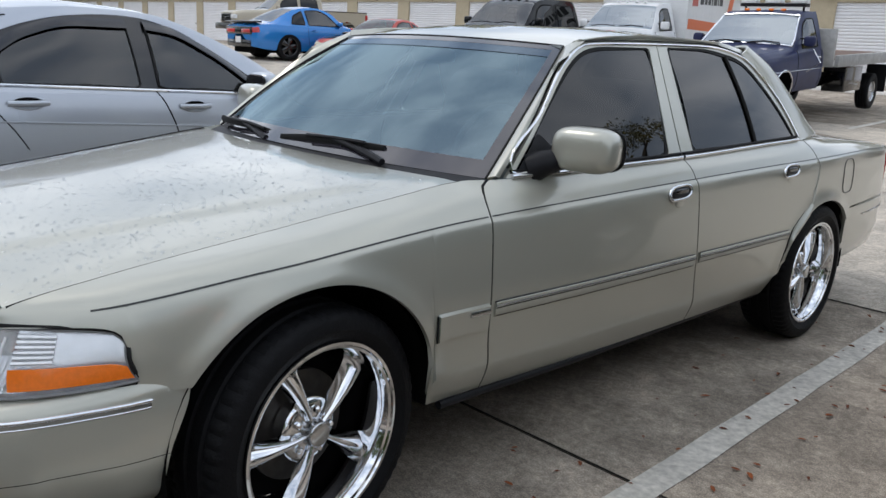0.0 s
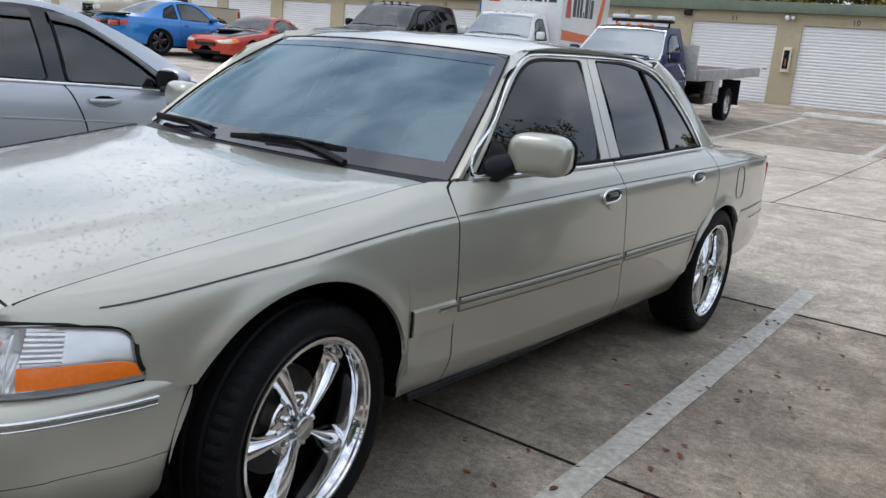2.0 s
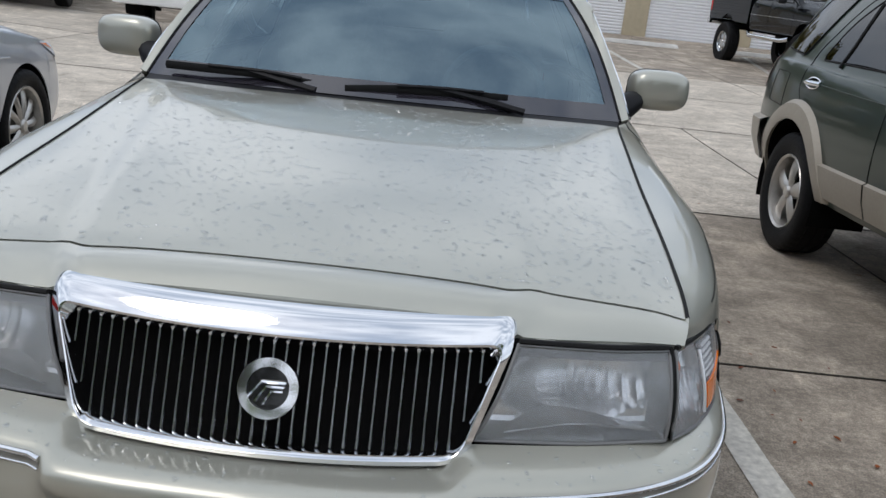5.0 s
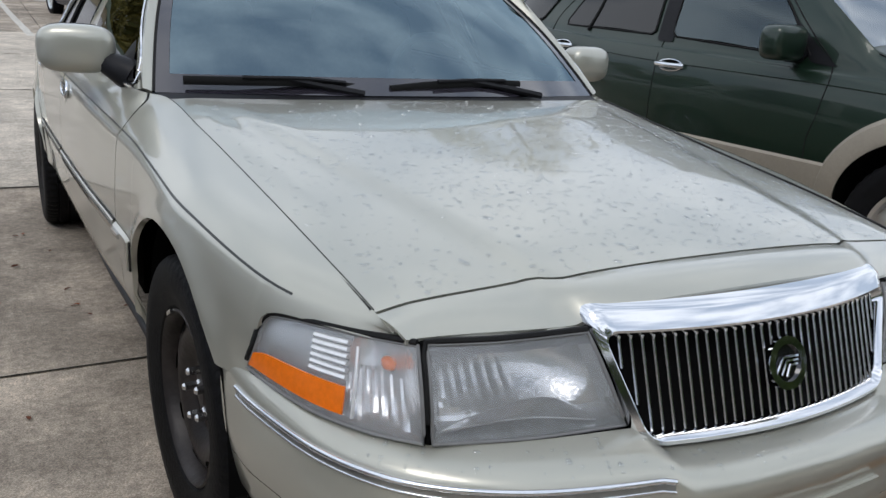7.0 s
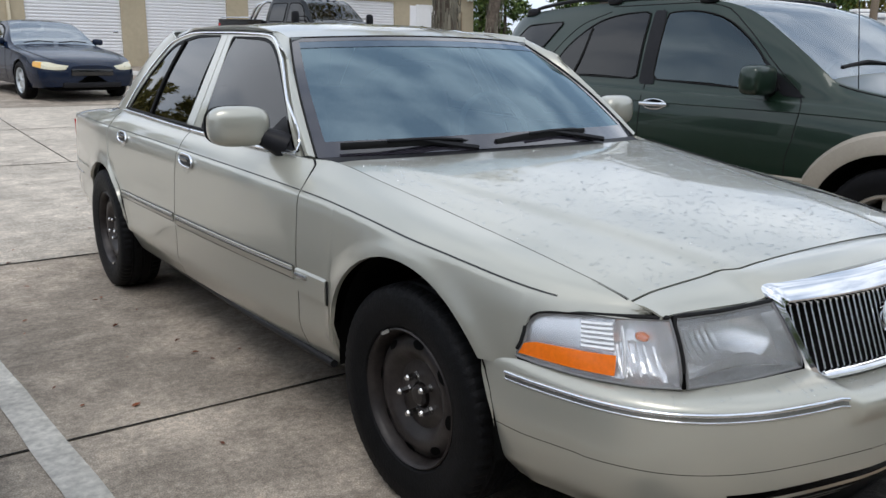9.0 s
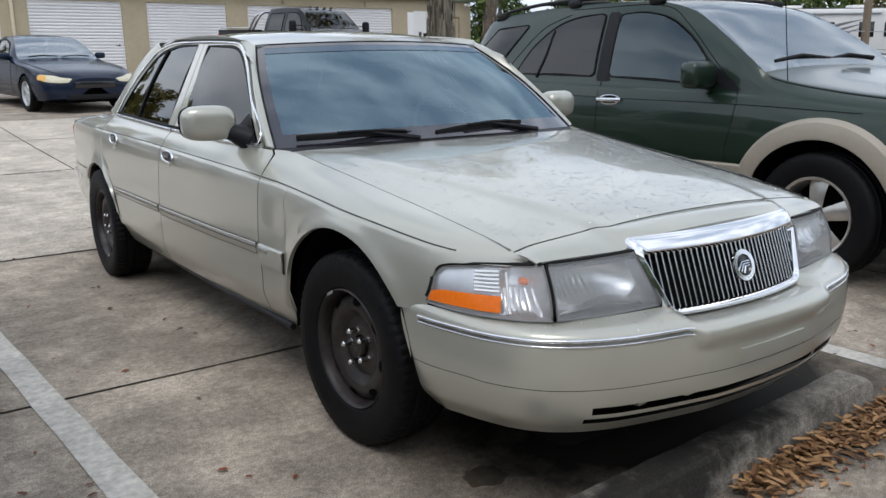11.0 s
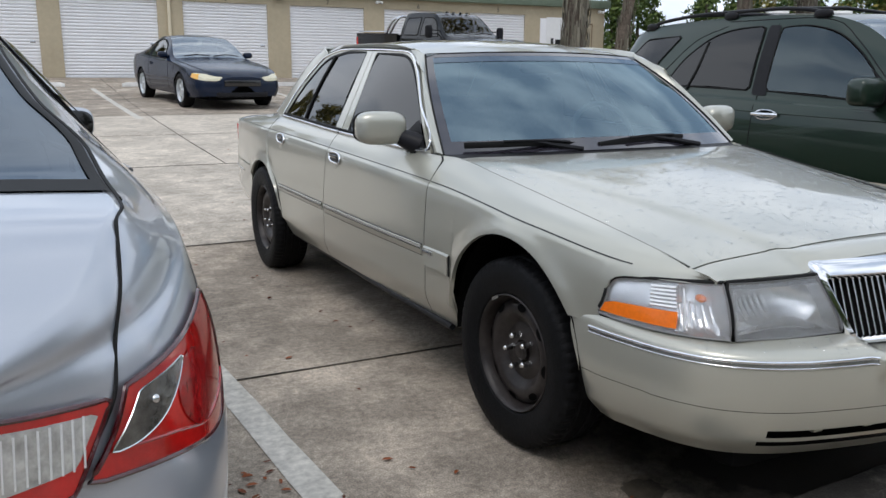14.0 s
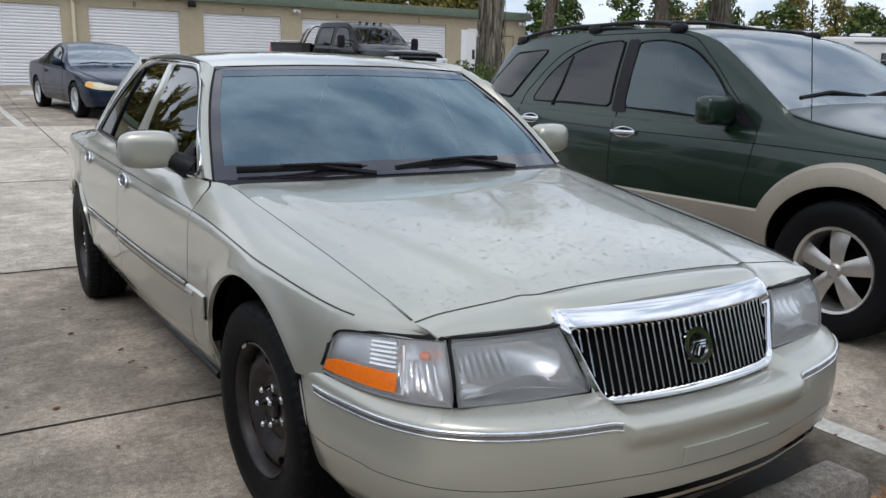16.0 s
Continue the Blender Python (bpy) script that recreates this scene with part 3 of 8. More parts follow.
def build_saloon():
    car = thing("sedan", "champagne four-door sedan, wet with rain, parked on concrete", "car")
    lf_arch = lambda y: np.maximum(0.30, arch_z(y, ARCH_F))
    # side panels, both sides
    for mir in (False, True):
        def fender_bottom(y):
            y = np.asarray(y, float)
            lamp = pchip([-0.74, -0.66, -0.58, -0.52, -0.487, -0.472, -0.463, -0.456], [0.724, 0.723, 0.720, 0.716, 0.708, 0.696, 0.678, 0.62], y)
            low = np.where(y < -0.454, lamp, np.where(y < -0.335, 0.562, 0.30))
            return np.maximum(low, arch_z(y, ARCH_F))
        cut("front_fender", lambda z: -0.708 + 0 * np.asarray(z), lambda z: door_front_edge(z) - 0.003, fender_bottom, car, mir, nu=110)
        front_door = cut("front_door", lambda z: door_front_edge(z) + 0.003, lambda z: b_seam(z) - 0.003, lambda y: 0.30 + 0 * np.asarray(y), car, mir)
        rear_door = cut("rear_door", lambda z: b_seam(z) + 0.003, lambda z: rear_door_edge(z) - 0.003, lambda y: np.maximum(0.30, arch_z(y, ARCH_R)), car, mir, nu=50)
        def quarter_bottom(y):
            y = np.asarray(y, float)
            return np.maximum(np.where(y > 3.26, 0.635, 0.30), arch_z(y, ARCH_R))
        cut("rear_quarter_panel", lambda z: rear_door_edge(z) + 0.003, lambda z: 4.06 + 0 * np.asarray(z), quarter_bottom, car, mir, nu=90)
        sg = -1 if mir else 1
        zz = np.linspace(0.305, 0.94, 40)
        for f, top in ((door_front_edge, 0.938), (b_seam, 0.965), (rear_door_edge, 0.975)):
            zz = np.linspace(0.305, top, 44)
            yy = f(zz)
            ok = arch_z(yy, ARCH_R) < zz
            P = skin(yy[ok], zz[ok], -0.0045)
            tube("shut_line", [(sg * q[0], q[1], q[2]) for q in P], 0.0044, GASKET, car, n=5)
        yy = np.linspace(-0.655, 0.57, 50)
        tube("hood_shut_line", [(sg * (float(pchip(EDGE_Y, EDGE_X, y)) - 0.001), y, float(pchip(EDGE_Y, EDGE_Z, y)) - 0.004) for y in yy], 0.0047, GASKET, car, n=5)
        fl = lambda pts: [(sg * p[0], p[1], p[2]) for p in pts]
        # dark sill under the doors
        tube("sill_trim", fl([(0.838 + 0.02 * float(smoothstep(0.45, 1.2, y)), y, 0.289) for y in np.linspace(0.45, 2.5, 12)]), 0.014, BLACK_TRIM, car, n=8)
        # pinstripes
        ys = np.linspace(-0.50, 0.497, 30)
        for y0, y1, k in ((-0.52, 0.575, 34), (0.592, 1.682, 30), (1.69, 2.79, 26), (2.81, 3.98, 26)):
            yy = np.linspace(y0, y1, k)
            z = pchip(SHOULDER_Y, SHOULDER_Z, yy)
            P, Q = skin(yy, z + 0.0014, 0.0012), skin(yy, z - 0.0022, 0.0012)
            v = [(sg * p[0], p[1], p[2]) for r in zip(P, Q) for p in r]
            fc = [(2 * i, 2 * i + 1, 2 * i + 3, 2 * i + 2) for i in range(k - 1)]
            obj("pinstripe", v, fc, STRIPE, car, smooth=False)
        # rub strips with a bright bead
        for y0, y1, z0, z1, host in ((0.60, 1.695, 0.553, 0.6, front_door), (1.735, 2.52, 0.562, 0.602, rear_door)):
            yy = np.linspace(y0, y1, 26)
            rows = [skin(yy, z0 + 0 * yy, 0.001), skin(yy, z0 + 0.006 + 0 * yy, 0.006), skin(yy, z1 - 0.003 + 0 * yy, 0.008), skin(yy, z1 + 0 * yy, 0.001)]
            panel("rub_strip", np.array(rows), PAINT, host, mirror=mir, out=(1, 0, 0), flange=0.004)
            for zz, r in ((z1 - 0.012, 0.0028), (z1 - 0.001, 0.0024), (z1 - 0.019, 0.0016), (z0 + 0.001, 0.0014)):
                P = skin(yy, zz + 0 * yy, 0.007 if zz < z1 - 0.004 and zz > z0 + 0.004 else 0.002)
                tube("trim_bead", fl(P), r, STRIP_METAL if r > 0.0026 else BLACK_TRIM, host, n=6)
        yy = np.linspace(0.374, 0.572, 10)
        rows = [skin(yy, 0.517 + 0 * yy, 0.002), skin(yy, 0.522 + 0 * yy, 0.012), skin(yy, 0.594 + 0 * yy, 0.012), skin(yy, 0.6 + 0 * yy, 0.002)]
        panel("badge_pad", np.array(rows), PAINT, car, mirror=mir, out=(1, 0, 0), flange=0.004)
        tube("badge_bar", fl(skin(np.linspace(0.49, 0.568, 6), 0.58 + np.zeros(6), 0.013)), 0.006, DULL_CHROME, car, "small chrome badge bar", n=6, flat=1.4)
        # dark thread drawn as the shadow line at the pad's front edge
        tube("pad_shadow_joint", fl(skin(np.full(7, 0.37), np.linspace(0.519, 0.597, 7), 0.004)), 0.0026, GASKET, car, n=6)
        # door handles: chrome surround, dark cup, body-colour paddle
        for yc, zc, host in ((1.553, 0.849, front_door), (2.478, 0.872, rear_door)):
            base = skin([yc], [zc])[0]
            ring = [skin([yc + 0.072 * math.cos(a) * abs(math.cos(a)) ** -0.35], [zc + 0.024 * math.sin(a) * abs(math.sin(a) + 1e-9) ** -0.3 + 0.006 * math.cos(a)], 0.006)[0] for a in np.linspace(0.001, 2 * math.pi, 30, endpoint=False)]
            h = tube("handle", fl(ring), 0.0065, CHROME, host, "chrome-framed door handle", n=8, closed=True)
            bl = blob("handle_cup", (sg * (base[0] + 0.001), yc, zc), (0.007, 0.066, 0.019), BLACK_TRIM, h, e=0.5)
            blob("handle_paddle", (sg * (base[0] + 0.007), yc + 0.004, zc + 0.006), (0.006, 0.05, 0.009), GLOSS_BLACK, h, e=0.6)
            pr = skin([yc + 0.004], [zc - 0.042])[0]
            blob("handle_scoop", (sg * (pr[0] - 0.0035), yc + 0.004, zc - 0.036), (0.006, 0.036, 0.024), PAINT, h, e=0.8)
        # cabin: door frames, panes, trims
        f_in = rounded([(0.737, 0.945), (1.57, 0.972), (1.68, 1.357), (1.275, 1.348), (1.125, 1.284), (0.933, 1.119)], [0.012, 0.02, 0.02, 0.12, 0.12, 0.1])
        f_out = [(0.715, 0.943), (1.647, 0.972), (1.742, 1.372), (1.265, 1.36), (1.108, 1.292), (0.922, 1.127)]
        f_out = rounded(f_out, [0.004, 0.004, 0.004, 0.12, 0.12, 0.1])
        r_in = rounded([(1.737, 0.981), (2.69, 0.995), (2.627, 1.105), (2.535, 1.228), (2.43, 1.335), (2.155, 1.372), (1.812, 1.364)], [0.02, 0.02, 0.06, 0.1, 0.1, 0.1, 0.02])
        r_out = rounded([(1.655, 0.975), (2.735, 0.983), (2.665, 1.115), (2.575, 1.245), (2.455, 1.352), (2.16, 1.387), (1.748, 1.374)], [0.004, 0.02, 0.06, 0.1, 0.1, 0.1, 0.004])
        for inn, outr, host, tag in ((f_in, f_out, front_door, "front"), (r_in, r_out, rear_door, "rear")):
            ring_panel("window_frame", inn, outr, cabin, PAINT, host, mirror=mir)
            n = len(inn)
            c = np.mean(inn, 0)
            shrink = [np.array(a) + (c - np.array(a)) / np.linalg.norm(c - np.array(a)) * 0.016 for a in inn]
            ring_panel("window_seal", shrink, inn, lambda y, z: cabin(y, z, -0.003), GASKET, host, mirror=mir, flange=0.006)
            sheet("window_glass", outline(shrink, 60), lambda y, z: cabin(y, z, -0.007), TINTED, host, "dark tinted window glass", mirror=mir)
        # bright line round the side windows
        arc = [(0.80, 0.958), (0.742, 0.953), (0.738, 0.966), (0.924, 1.13), (1.115, 1.290), (1.272, 1.353), (1.50, 1.365), (1.745, 1.372), (2.16, 1.379), (2.448, 1.345), (2.577, 1.246), (2.667, 1.115), (2.715, 1.005)]
        tube("window_chrome", fl([cabin(y, z, 0.004) for y, z in spline(arc, 70)]), 0.0048, CHROME, car, "bright window moulding", n=6)
        tube("window_joint", fl([cabin(y, z + 0.011, 0.002) for y, z in spline(arc[5:-2], 70)]), 0.0022, GASKET, car, n=6)
        for y0, y1, host in ((0.735, 1.645, front_door), (1.66, 2.70, rear_door)):
            yy = np.linspace(y0, y1, 24)
            tube("belt_moulding", fl([cabin(y, float(pchip(EDGE_Y, EDGE_Z, y)) + 0.006, 0.006) for y in yy]), 0.0075, CHROME, host, "bright belt moulding", n=8)
            tube("belt_seal", fl([cabin(y, float(pchip(EDGE_Y, EDGE_Z, y)) + 0.019, 0.002) for y in yy]), 0.006, GASKET, host, n=6)
        tube("window_divider", fl([cabin(2.277 + (z - 1.16) * 0.02, z, -0.001) for z in np.linspace(0.993, 1.345, 12)]), 0.007, GASKET, rear_door, n=6)
        # A-pillar skin from bonnet corner to roof
        base = np.array([screen_place(1.0, t) + np.array([0.004, 0.0, 0.003]) for t in np.linspace(0, 1, 24)])
        outer = np.array([cabin(y, z, 0.0) for y, z in spline([(0.69, 0.945), (0.902, 1.128), (1.103, 1.298), (1.275, 1.366)], 24)])
        mid = (base + outer) / 2 + np.array([0.012, -0.004, 0.008])
        panel("a_pillar", np.array([base, base * 0.75 + outer * 0.25 + np.array([0.008, -0.004, 0.006]), mid, outer * 0.75 + base * 0.25 + np.array([0.008, -0.002, 0.004]), outer]), PAINT, car, mirror=mir, out=(1, -0.3, 0.3), flange=0.01)
        # sail panel and C-pillar
        edge = spline([(2.455, 1.356), (2.575, 1.25), (2.667, 1.12), (2.738, 0.99)], 22)
        front_edge = np.array([cabin(y, z, 0.0) for y, z in edge])
        back_edge = spline([(0.53, 2.62, 1.398), (0.575, 2.80, 1.32), (0.62, 3.0, 1.18), (0.67, 3.22, 1.02), (0.69, 3.27, 0.985)], 22)
        rows = []
        for t in np.linspace(0, 1, 10):
            rows.append(front_edge * (1 - t) + back_edge * t + np.array([0.045, 0.0, 0.02]) * math.sin(math.pi * t))
        panel("c_pillar", np.array(rows), PAINT, car, mirror=mir, out=(1, 0, 0.2), flange=0.01)
        # lower foot of the pillar onto the quarter panel
        yq = np.linspace(2.74, 3.27, 22)
        foot = np.array([(float(pchip(EDGE_Y, EDGE_X, y)), y, float(pchip(EDGE_Y, EDGE_Z, y))) for y in yq])
        head = spline([tuple(front_edge[-1])] + [tuple((np.array(front_edge[-1]) * (1 - t) + np.array(back_edge[-1]) * t) + np.array([0.045, 0, 0.02]) * math.sin(math.pi * t)) for t in np.linspace(0.1, 1, 9)], 22)
        panel("pillar_foot", np.array([foot, foot * 0.5 + head * 0.5 + np.array([0.004, 0, 0.0]), head]), PAINT, car, mirror=mir, out=(1, 0, 0.5), flange=0.0)
        # mirror: body-colour shell on a black foot
        mroot = blob("door_mirror", (sg * 0.94, 0.93, 1.036), (0.108, 0.062, 0.07), PAINT, car, "body-colour door mirror", e=0.62, n=28, m=18, turn=Matrix.Rotation(radians(sg * 12), 3, "Z"))
        blob("mirror_glass", (sg * 0.943, 0.987, 1.036), (0.092, 0.008, 0.058), GLOSS_BLACK, mroot, "mirror housing rear", e=0.5, turn=Matrix.Rotation(radians(sg * 12), 3, "Z"))
        tube("mirror_seam", [Vector((sg * 0.941, 0.95, 1.036)) + Matrix.Rotation(radians(sg * 12), 3, "Z") @ Vector((0.104 * math.copysign(abs(math.cos(a)) ** 0.62, math.cos(a)), 0.02, 0.067 * math.copysign(abs(math.sin(a)) ** 0.62, math.sin(a)))) for a in np.linspace(0, 2 * math.pi, 40, endpoint=False)], 0.0035, GASKET, mroot, n=6, closed=True)
        tube("mirror_arm", fl([(0.80, 0.84, 0.965), (0.835, 0.86, 0.985), (0.865, 0.90, 1.0)]), [0.05, 0.042, 0.034], BLACK_TRIM, mroot, "black mirror foot", n=10)
        sheet("mirror_sail", outline(rounded([(0.748, 0.952), (1.0, 0.957), (0.955, 1.01), (0.888, 1.075)], 0.01, 3), 24), lambda y, z: cabin(y, z, 0.005), BLACK_TRIM, mroot, mirror=mir, rows=3)
        # rear bumper and tail lamp, seen from the flank
        rf = spline([(0.93, 3.285), (0.915, 3.55), (0.885, 3.85), (0.845, 4.05), (0.75, 4.19), (0.45, 4.28), (0.0, 4.30)], 40)
        rows = [np.c_[rf * [1 - d, 1] + [0, 0], np.full(40, z)] for d, z in ((0.03, 0.632), (0.0, 0.62), (-0.006, 0.575), (0.0, 0.56), (0.0, 0.45), (0.03, 0.345), (0.08, 0.30))]
        panel("rear_bumper", np.array(rows), PAINT, car, mirror=mir, out=(1, 1, 0))
        tube("bumper_bead", fl(np.c_[rf[6:] * [1.004, 1], np.full(34, 0.567)]), 0.006, DULL_CHROME, car, n=6)
        tl = spline([(0.845, 4.045), (0.80, 4.13), (0.68, 4.2)], 10)
        panel("tail_lamp", np.array([np.c_[tl, np.full(10, z)] for z in np.linspace(0.66, 0.86, 6)]), RED_LENS, car, "red tail lamp", mirror=mir, out=(1, 1, 0))
        rear = spline([(0.842, 4.06), (0.76, 4.17), (0.4, 4.24), (0.0, 4.255)], 24)
        panel("tail_panel", np.array([np.c_[rear * [0.985, 0.998], np.full(24, z)] for z in (0.64, 0.75, 0.86, 0.9)]), PAINT, car, mirror=mir, out=(0, 1, 0))
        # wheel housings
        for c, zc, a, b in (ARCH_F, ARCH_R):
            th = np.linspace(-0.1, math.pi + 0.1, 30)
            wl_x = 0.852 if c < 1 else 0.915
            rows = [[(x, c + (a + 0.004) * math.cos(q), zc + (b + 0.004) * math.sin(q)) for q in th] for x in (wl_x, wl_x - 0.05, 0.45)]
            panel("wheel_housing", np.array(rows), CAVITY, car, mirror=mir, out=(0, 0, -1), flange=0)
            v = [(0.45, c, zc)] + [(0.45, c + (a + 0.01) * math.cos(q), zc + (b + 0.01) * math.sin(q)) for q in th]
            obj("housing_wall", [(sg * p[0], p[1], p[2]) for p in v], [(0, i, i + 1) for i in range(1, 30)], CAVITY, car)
    # fuel door on the left flank
    fy, fz = [], []
    ring = [skin([3.205 + 0.078 * math.cos(a) * abs(math.cos(a) + 1e-9) ** -0.4], [0.80 + 0.085 * math.sin(a) * abs(math.sin(a) + 1e-9) ** -0.4], 0.0008)[0] for a in np.linspace(0.001, 2 * math.pi, 36, endpoint=False)]
    tube("fuel_door_joint", ring, 0.0024, STRIPE, car, n=6, closed=True)
    # bonnet
    xs = np.linspace(-1, 1, 73)
    rows = []
    for t in np.linspace(0, 1, 60):
        xe0 = xs * 0.69
        for _ in range(3):
            y = hood_front(xe0) + (hood_back(xe0) - hood_front(xe0)) * t
            xe0 = xs * (pchip(EDGE_Y, EDGE_X, y) - 0.0035)
        rows.append(np.stack([xe0, y, hood_z(xe0, y)], -1))
    panel("hood", np.array(rows), PAINT, car, "wet champagne bonnet with a raised middle", out=(0, 0, 1), sharp=60)
    # nose panel between bonnet, lamps and grille
    rows = []
    X0 = xs * 0.6885
    yf = hood_front(X0) - 0.006
    top = np.stack([X0, yf, hood_z(X0, yf)], -1)
    ax = np.abs(xs)
    X1 = xs * 0.668
    a1 = np.abs(X1)
    y1 = np.where(a1 < 0.39, -0.812 + 0.17 * a1**2, -0.7862 + 0.0) + 0.052 * smoothstep(0.39, 0.668, a1)
    z1 = 0.781 - 0.10 * np.minimum(a1, 0.39) ** 2 - 0.022 * smoothstep(0.335, 0.392, a1) - 0.006 * smoothstep(0.42, 0.66, a1)
    low = np.stack([X1, y1, z1], -1)
    for t in np.linspace(0, 1, 14):
        r = top * (1 - t) + low * t
        r[:, 2] += (0.010 - 0.006 * smoothstep(0.36, 0.42, a1)) * math.sin(math.pi * t)
        r[:, 1] -= 0.004 * math.sin(math.pi * t)
        rows.append(r)
    lip = low.copy()
    lip[:, 2] -= 0.009
    lip[:, 1] += 0.002
    rows.append(lip)
    panel("nose_panel", np.array(rows), PAINT, car, out=(0, -0.4, 1), sharp=60, flange=0.005)
    for sgn in (1, -1):
        blob("nose_filler", (sgn * 0.405, -0.758, 0.732), (0.05, 0.03, 0.016), PAINT, car, e=0.6, n=14, m=8)
    # windscreen with its dark border, and the cowl
    ws = screen_place
    us, ts = np.linspace(-1, 1, 41), np.linspace(0, 1, 24)
    glass = panel("windshield", np.array([[ws(u, t) for u in us] for t in ts]), WINDSHIELD, car, "wet windshield mirroring the clouds", out=(0, -1, 1), flange=0)
    glass.visible_shadow = False
    def frit(name, rows):
        P = np.array(rows)
        P[..., 1] -= 0.0016
        P[..., 2] += 0.0016
        panel(name, P, FRIT, glass, out=(0, -1, 1), flange=0)
    frit("frit_band", [[ws(u, t) for u in us] for t in (0.0, 0.05, 0.10)])
    frit("frit_band", [[ws(u, t) for u in us] for t in (0.955, 0.98, 1.0)])
    for sgn in (-1, 1):
        frit("frit_band", [[ws(sgn * u, t) for t in ts] for u in (0.95, 0.975, 1.0)])
    shade = np.array([[ws(u, t) for u in us] for t in (0.885, 0.92, 0.955)])
    shade[..., 1] -= 0.0012
    shade[..., 2] += 0.0012
    panel("shade_band", shade, SHADE_GLASS, glass, "dark sunshade band", out=(0, -1, 1), flange=0).visible_shadow = False
    for sgn in (-1, 1):
        tube("screen_seal", [ws(sgn * 1.002, t) + np.array([0, -0.002, 0.003]) for t in np.linspace(0, 1, 20)], 0.004, GASKET, car, n=6)
    tube("screen_seal", [ws(u, 1.004) + np.array([0, 0, 0.002]) for u in np.linspace(-1, 1, 31)], 0.004, GASKET, car, n=6)
    rows = [[(x, float(hood_back(np.array(x))) - 0.04, float(hood_z(np.array(x), hood_back(np.array(x)))) - 0.03) for x in np.linspace(-0.75, 0.75, 31)], [tuple(ws(x / 0.75, 0.02) + np.array([0, 0.0, -0.004])) for x in np.linspace(-0.75, 0.75, 31)]]
    panel("cowl", np.array(rows), BLACK_TRIM, car, out=(0, 0, 1), flange=0)
    # roof
    def roof(u, t):
        y = 1.132 + (2.64 - 1.132) * t
        yfront = 0.088 * abs(u) ** 2.2 * (1 - t)
        half = float(pchip([0, 0.12, 0.4, 0.75, 1.0], [0.602, 0.62, 0.625, 0.61, 0.545], t))
        zc = float(pchip([0, 0.12, 0.32, 0.55, 0.8, 1.0], [1.356, 1.392, 1.424, 1.434, 1.42, 1.394], t))
        ze = float(pchip([0, 0.12, 0.4, 0.75, 1.0], [1.342, 1.368, 1.392, 1.388, 1.372], t))
        return (u * half, y + yfront, zc + (ze - zc) * abs(u) ** 3.0)
    panel("roof", np.array([[roof(u, t) for u in np.linspace(-1, 1, 51)] for t in np.linspace(0, 1, 40)]), PAINT, car, out=(0, 0, 1), sharp=60)
    for sgn in (1, -1):
        inner = np.array([roof(sgn, t) for t in np.linspace(0.0, 1, 40)])
        arc = spline([(1.262, 1.368), (1.50, 1.386), (1.745, 1.394), (2.16, 1.396), (2.458, 1.364)], 40)
        outer_e = np.array([cabin(y, z, 0.0) for y, z in arc]) * [sgn, 1, 1]
        rows = [inner * (1 - t) + outer_e * t + np.array([sgn * 0.010, 0, 0.012]) * math.sin(math.pi * t) for t in np.linspace(0, 1, 7)]
        panel("roof_rail", np.array(rows), PAINT, car, out=(sgn, 0, 1), flange=0.006)
    # rear window, deck
    rg = [[(u * (0.53 + 0.13 * t), 2.64 + 0.6 * t + 0.05 * (1 - abs(u) ** 2) * t, 1.394 - 0.02 * abs(u) ** 2 - 0.40 * t + 0.03 * math.sin(math.pi * t)) for u in np.linspace(-1, 1, 25)] for t in np.linspace(0, 1, 14)]
    rw = panel("rear_window", np.array(rg), TINTED, car, "dark tinted rear window", out=(0, 1, 1), flange=0)
    yd = np.linspace(3.26, 4.10, 30)
    rows = []
    for y in yd:
        xe, ze = float(pchip(EDGE_Y, EDGE_X, y)) - 0.004, float(pchip(EDGE_Y, EDGE_Z, y))
        rows.append([(u * xe, y + 0.06 * (1 - u * u) * smoothstep(3.9, 4.1, y), ze + 0.03 * (1 - abs(u) ** 2.2)) for u in np.linspace(-1, 1, 31)])
    panel("trunk_lid", np.array(rows), PAINT, car, out=(0, 0, 1))
    # front bumper: upper cover, joint, lower apron with its intake
    v_hi = np.r_[np.linspace(0, 0.3, 14), np.linspace(0.34, 0.604, 10)]
    panel("front_bumper", both(bumper_place(v_hi)), PAINT, car, out=(0, -1, 0.3), sharp=60)
    v_lo = np.linspace(0.609, 1.0, 46)
    P = bumper_place(v_lo)
    Pb = both(P)
    m, n = Pb.shape[:2]
    keep_rows = []
    idx = np.arange(m * n).reshape(m, n)
    faces = []
    for i in range(m - 1):
        for j in range(n - 1):
            c = (Pb[i, j] + Pb[i + 1, j + 1]) / 2
            end = 0.60 - 0.25 * max(0.0, 0.318 - c[2])
            if (0.337 < c[2] < 0.361 or 0.306 < c[2] < 0.323) and abs(c[0]) < end:
                continue
            faces.append((idx[i, j], idx[i, j + 1], idx[i + 1, j + 1], idx[i + 1, j]))
    apron = obj("front_apron", Pb.reshape(-1, 3), faces, PAINT, car)
    deep = both(bumper_place(np.linspace(0.62, 0.98, 6), 0.055))
    panel("intake_back", deep, CAVITY, apron, out=(0, -1, 0), flange=0)
    for x in (-0.43, -0.27, -0.09, 0.12, 0.30, 0.46):
        i = int(np.argmin(np.abs(FACE[:, 0] - abs(x))))
        q = bumper_place(np.array([0.74]))[0, i]
        box("intake_web", x - 0.02, x + 0.02, q[1] + 0.036, q[1] + 0.06, 0.334, 0.364, PAINT, apron, bevel=0.008)
    # number-plate mount: shallow raised panel with no plate
    vs = np.linspace(0.46, 0.592, 6)
    cols = [i for i in range(60) if FACE[i, 0] < 0.156]
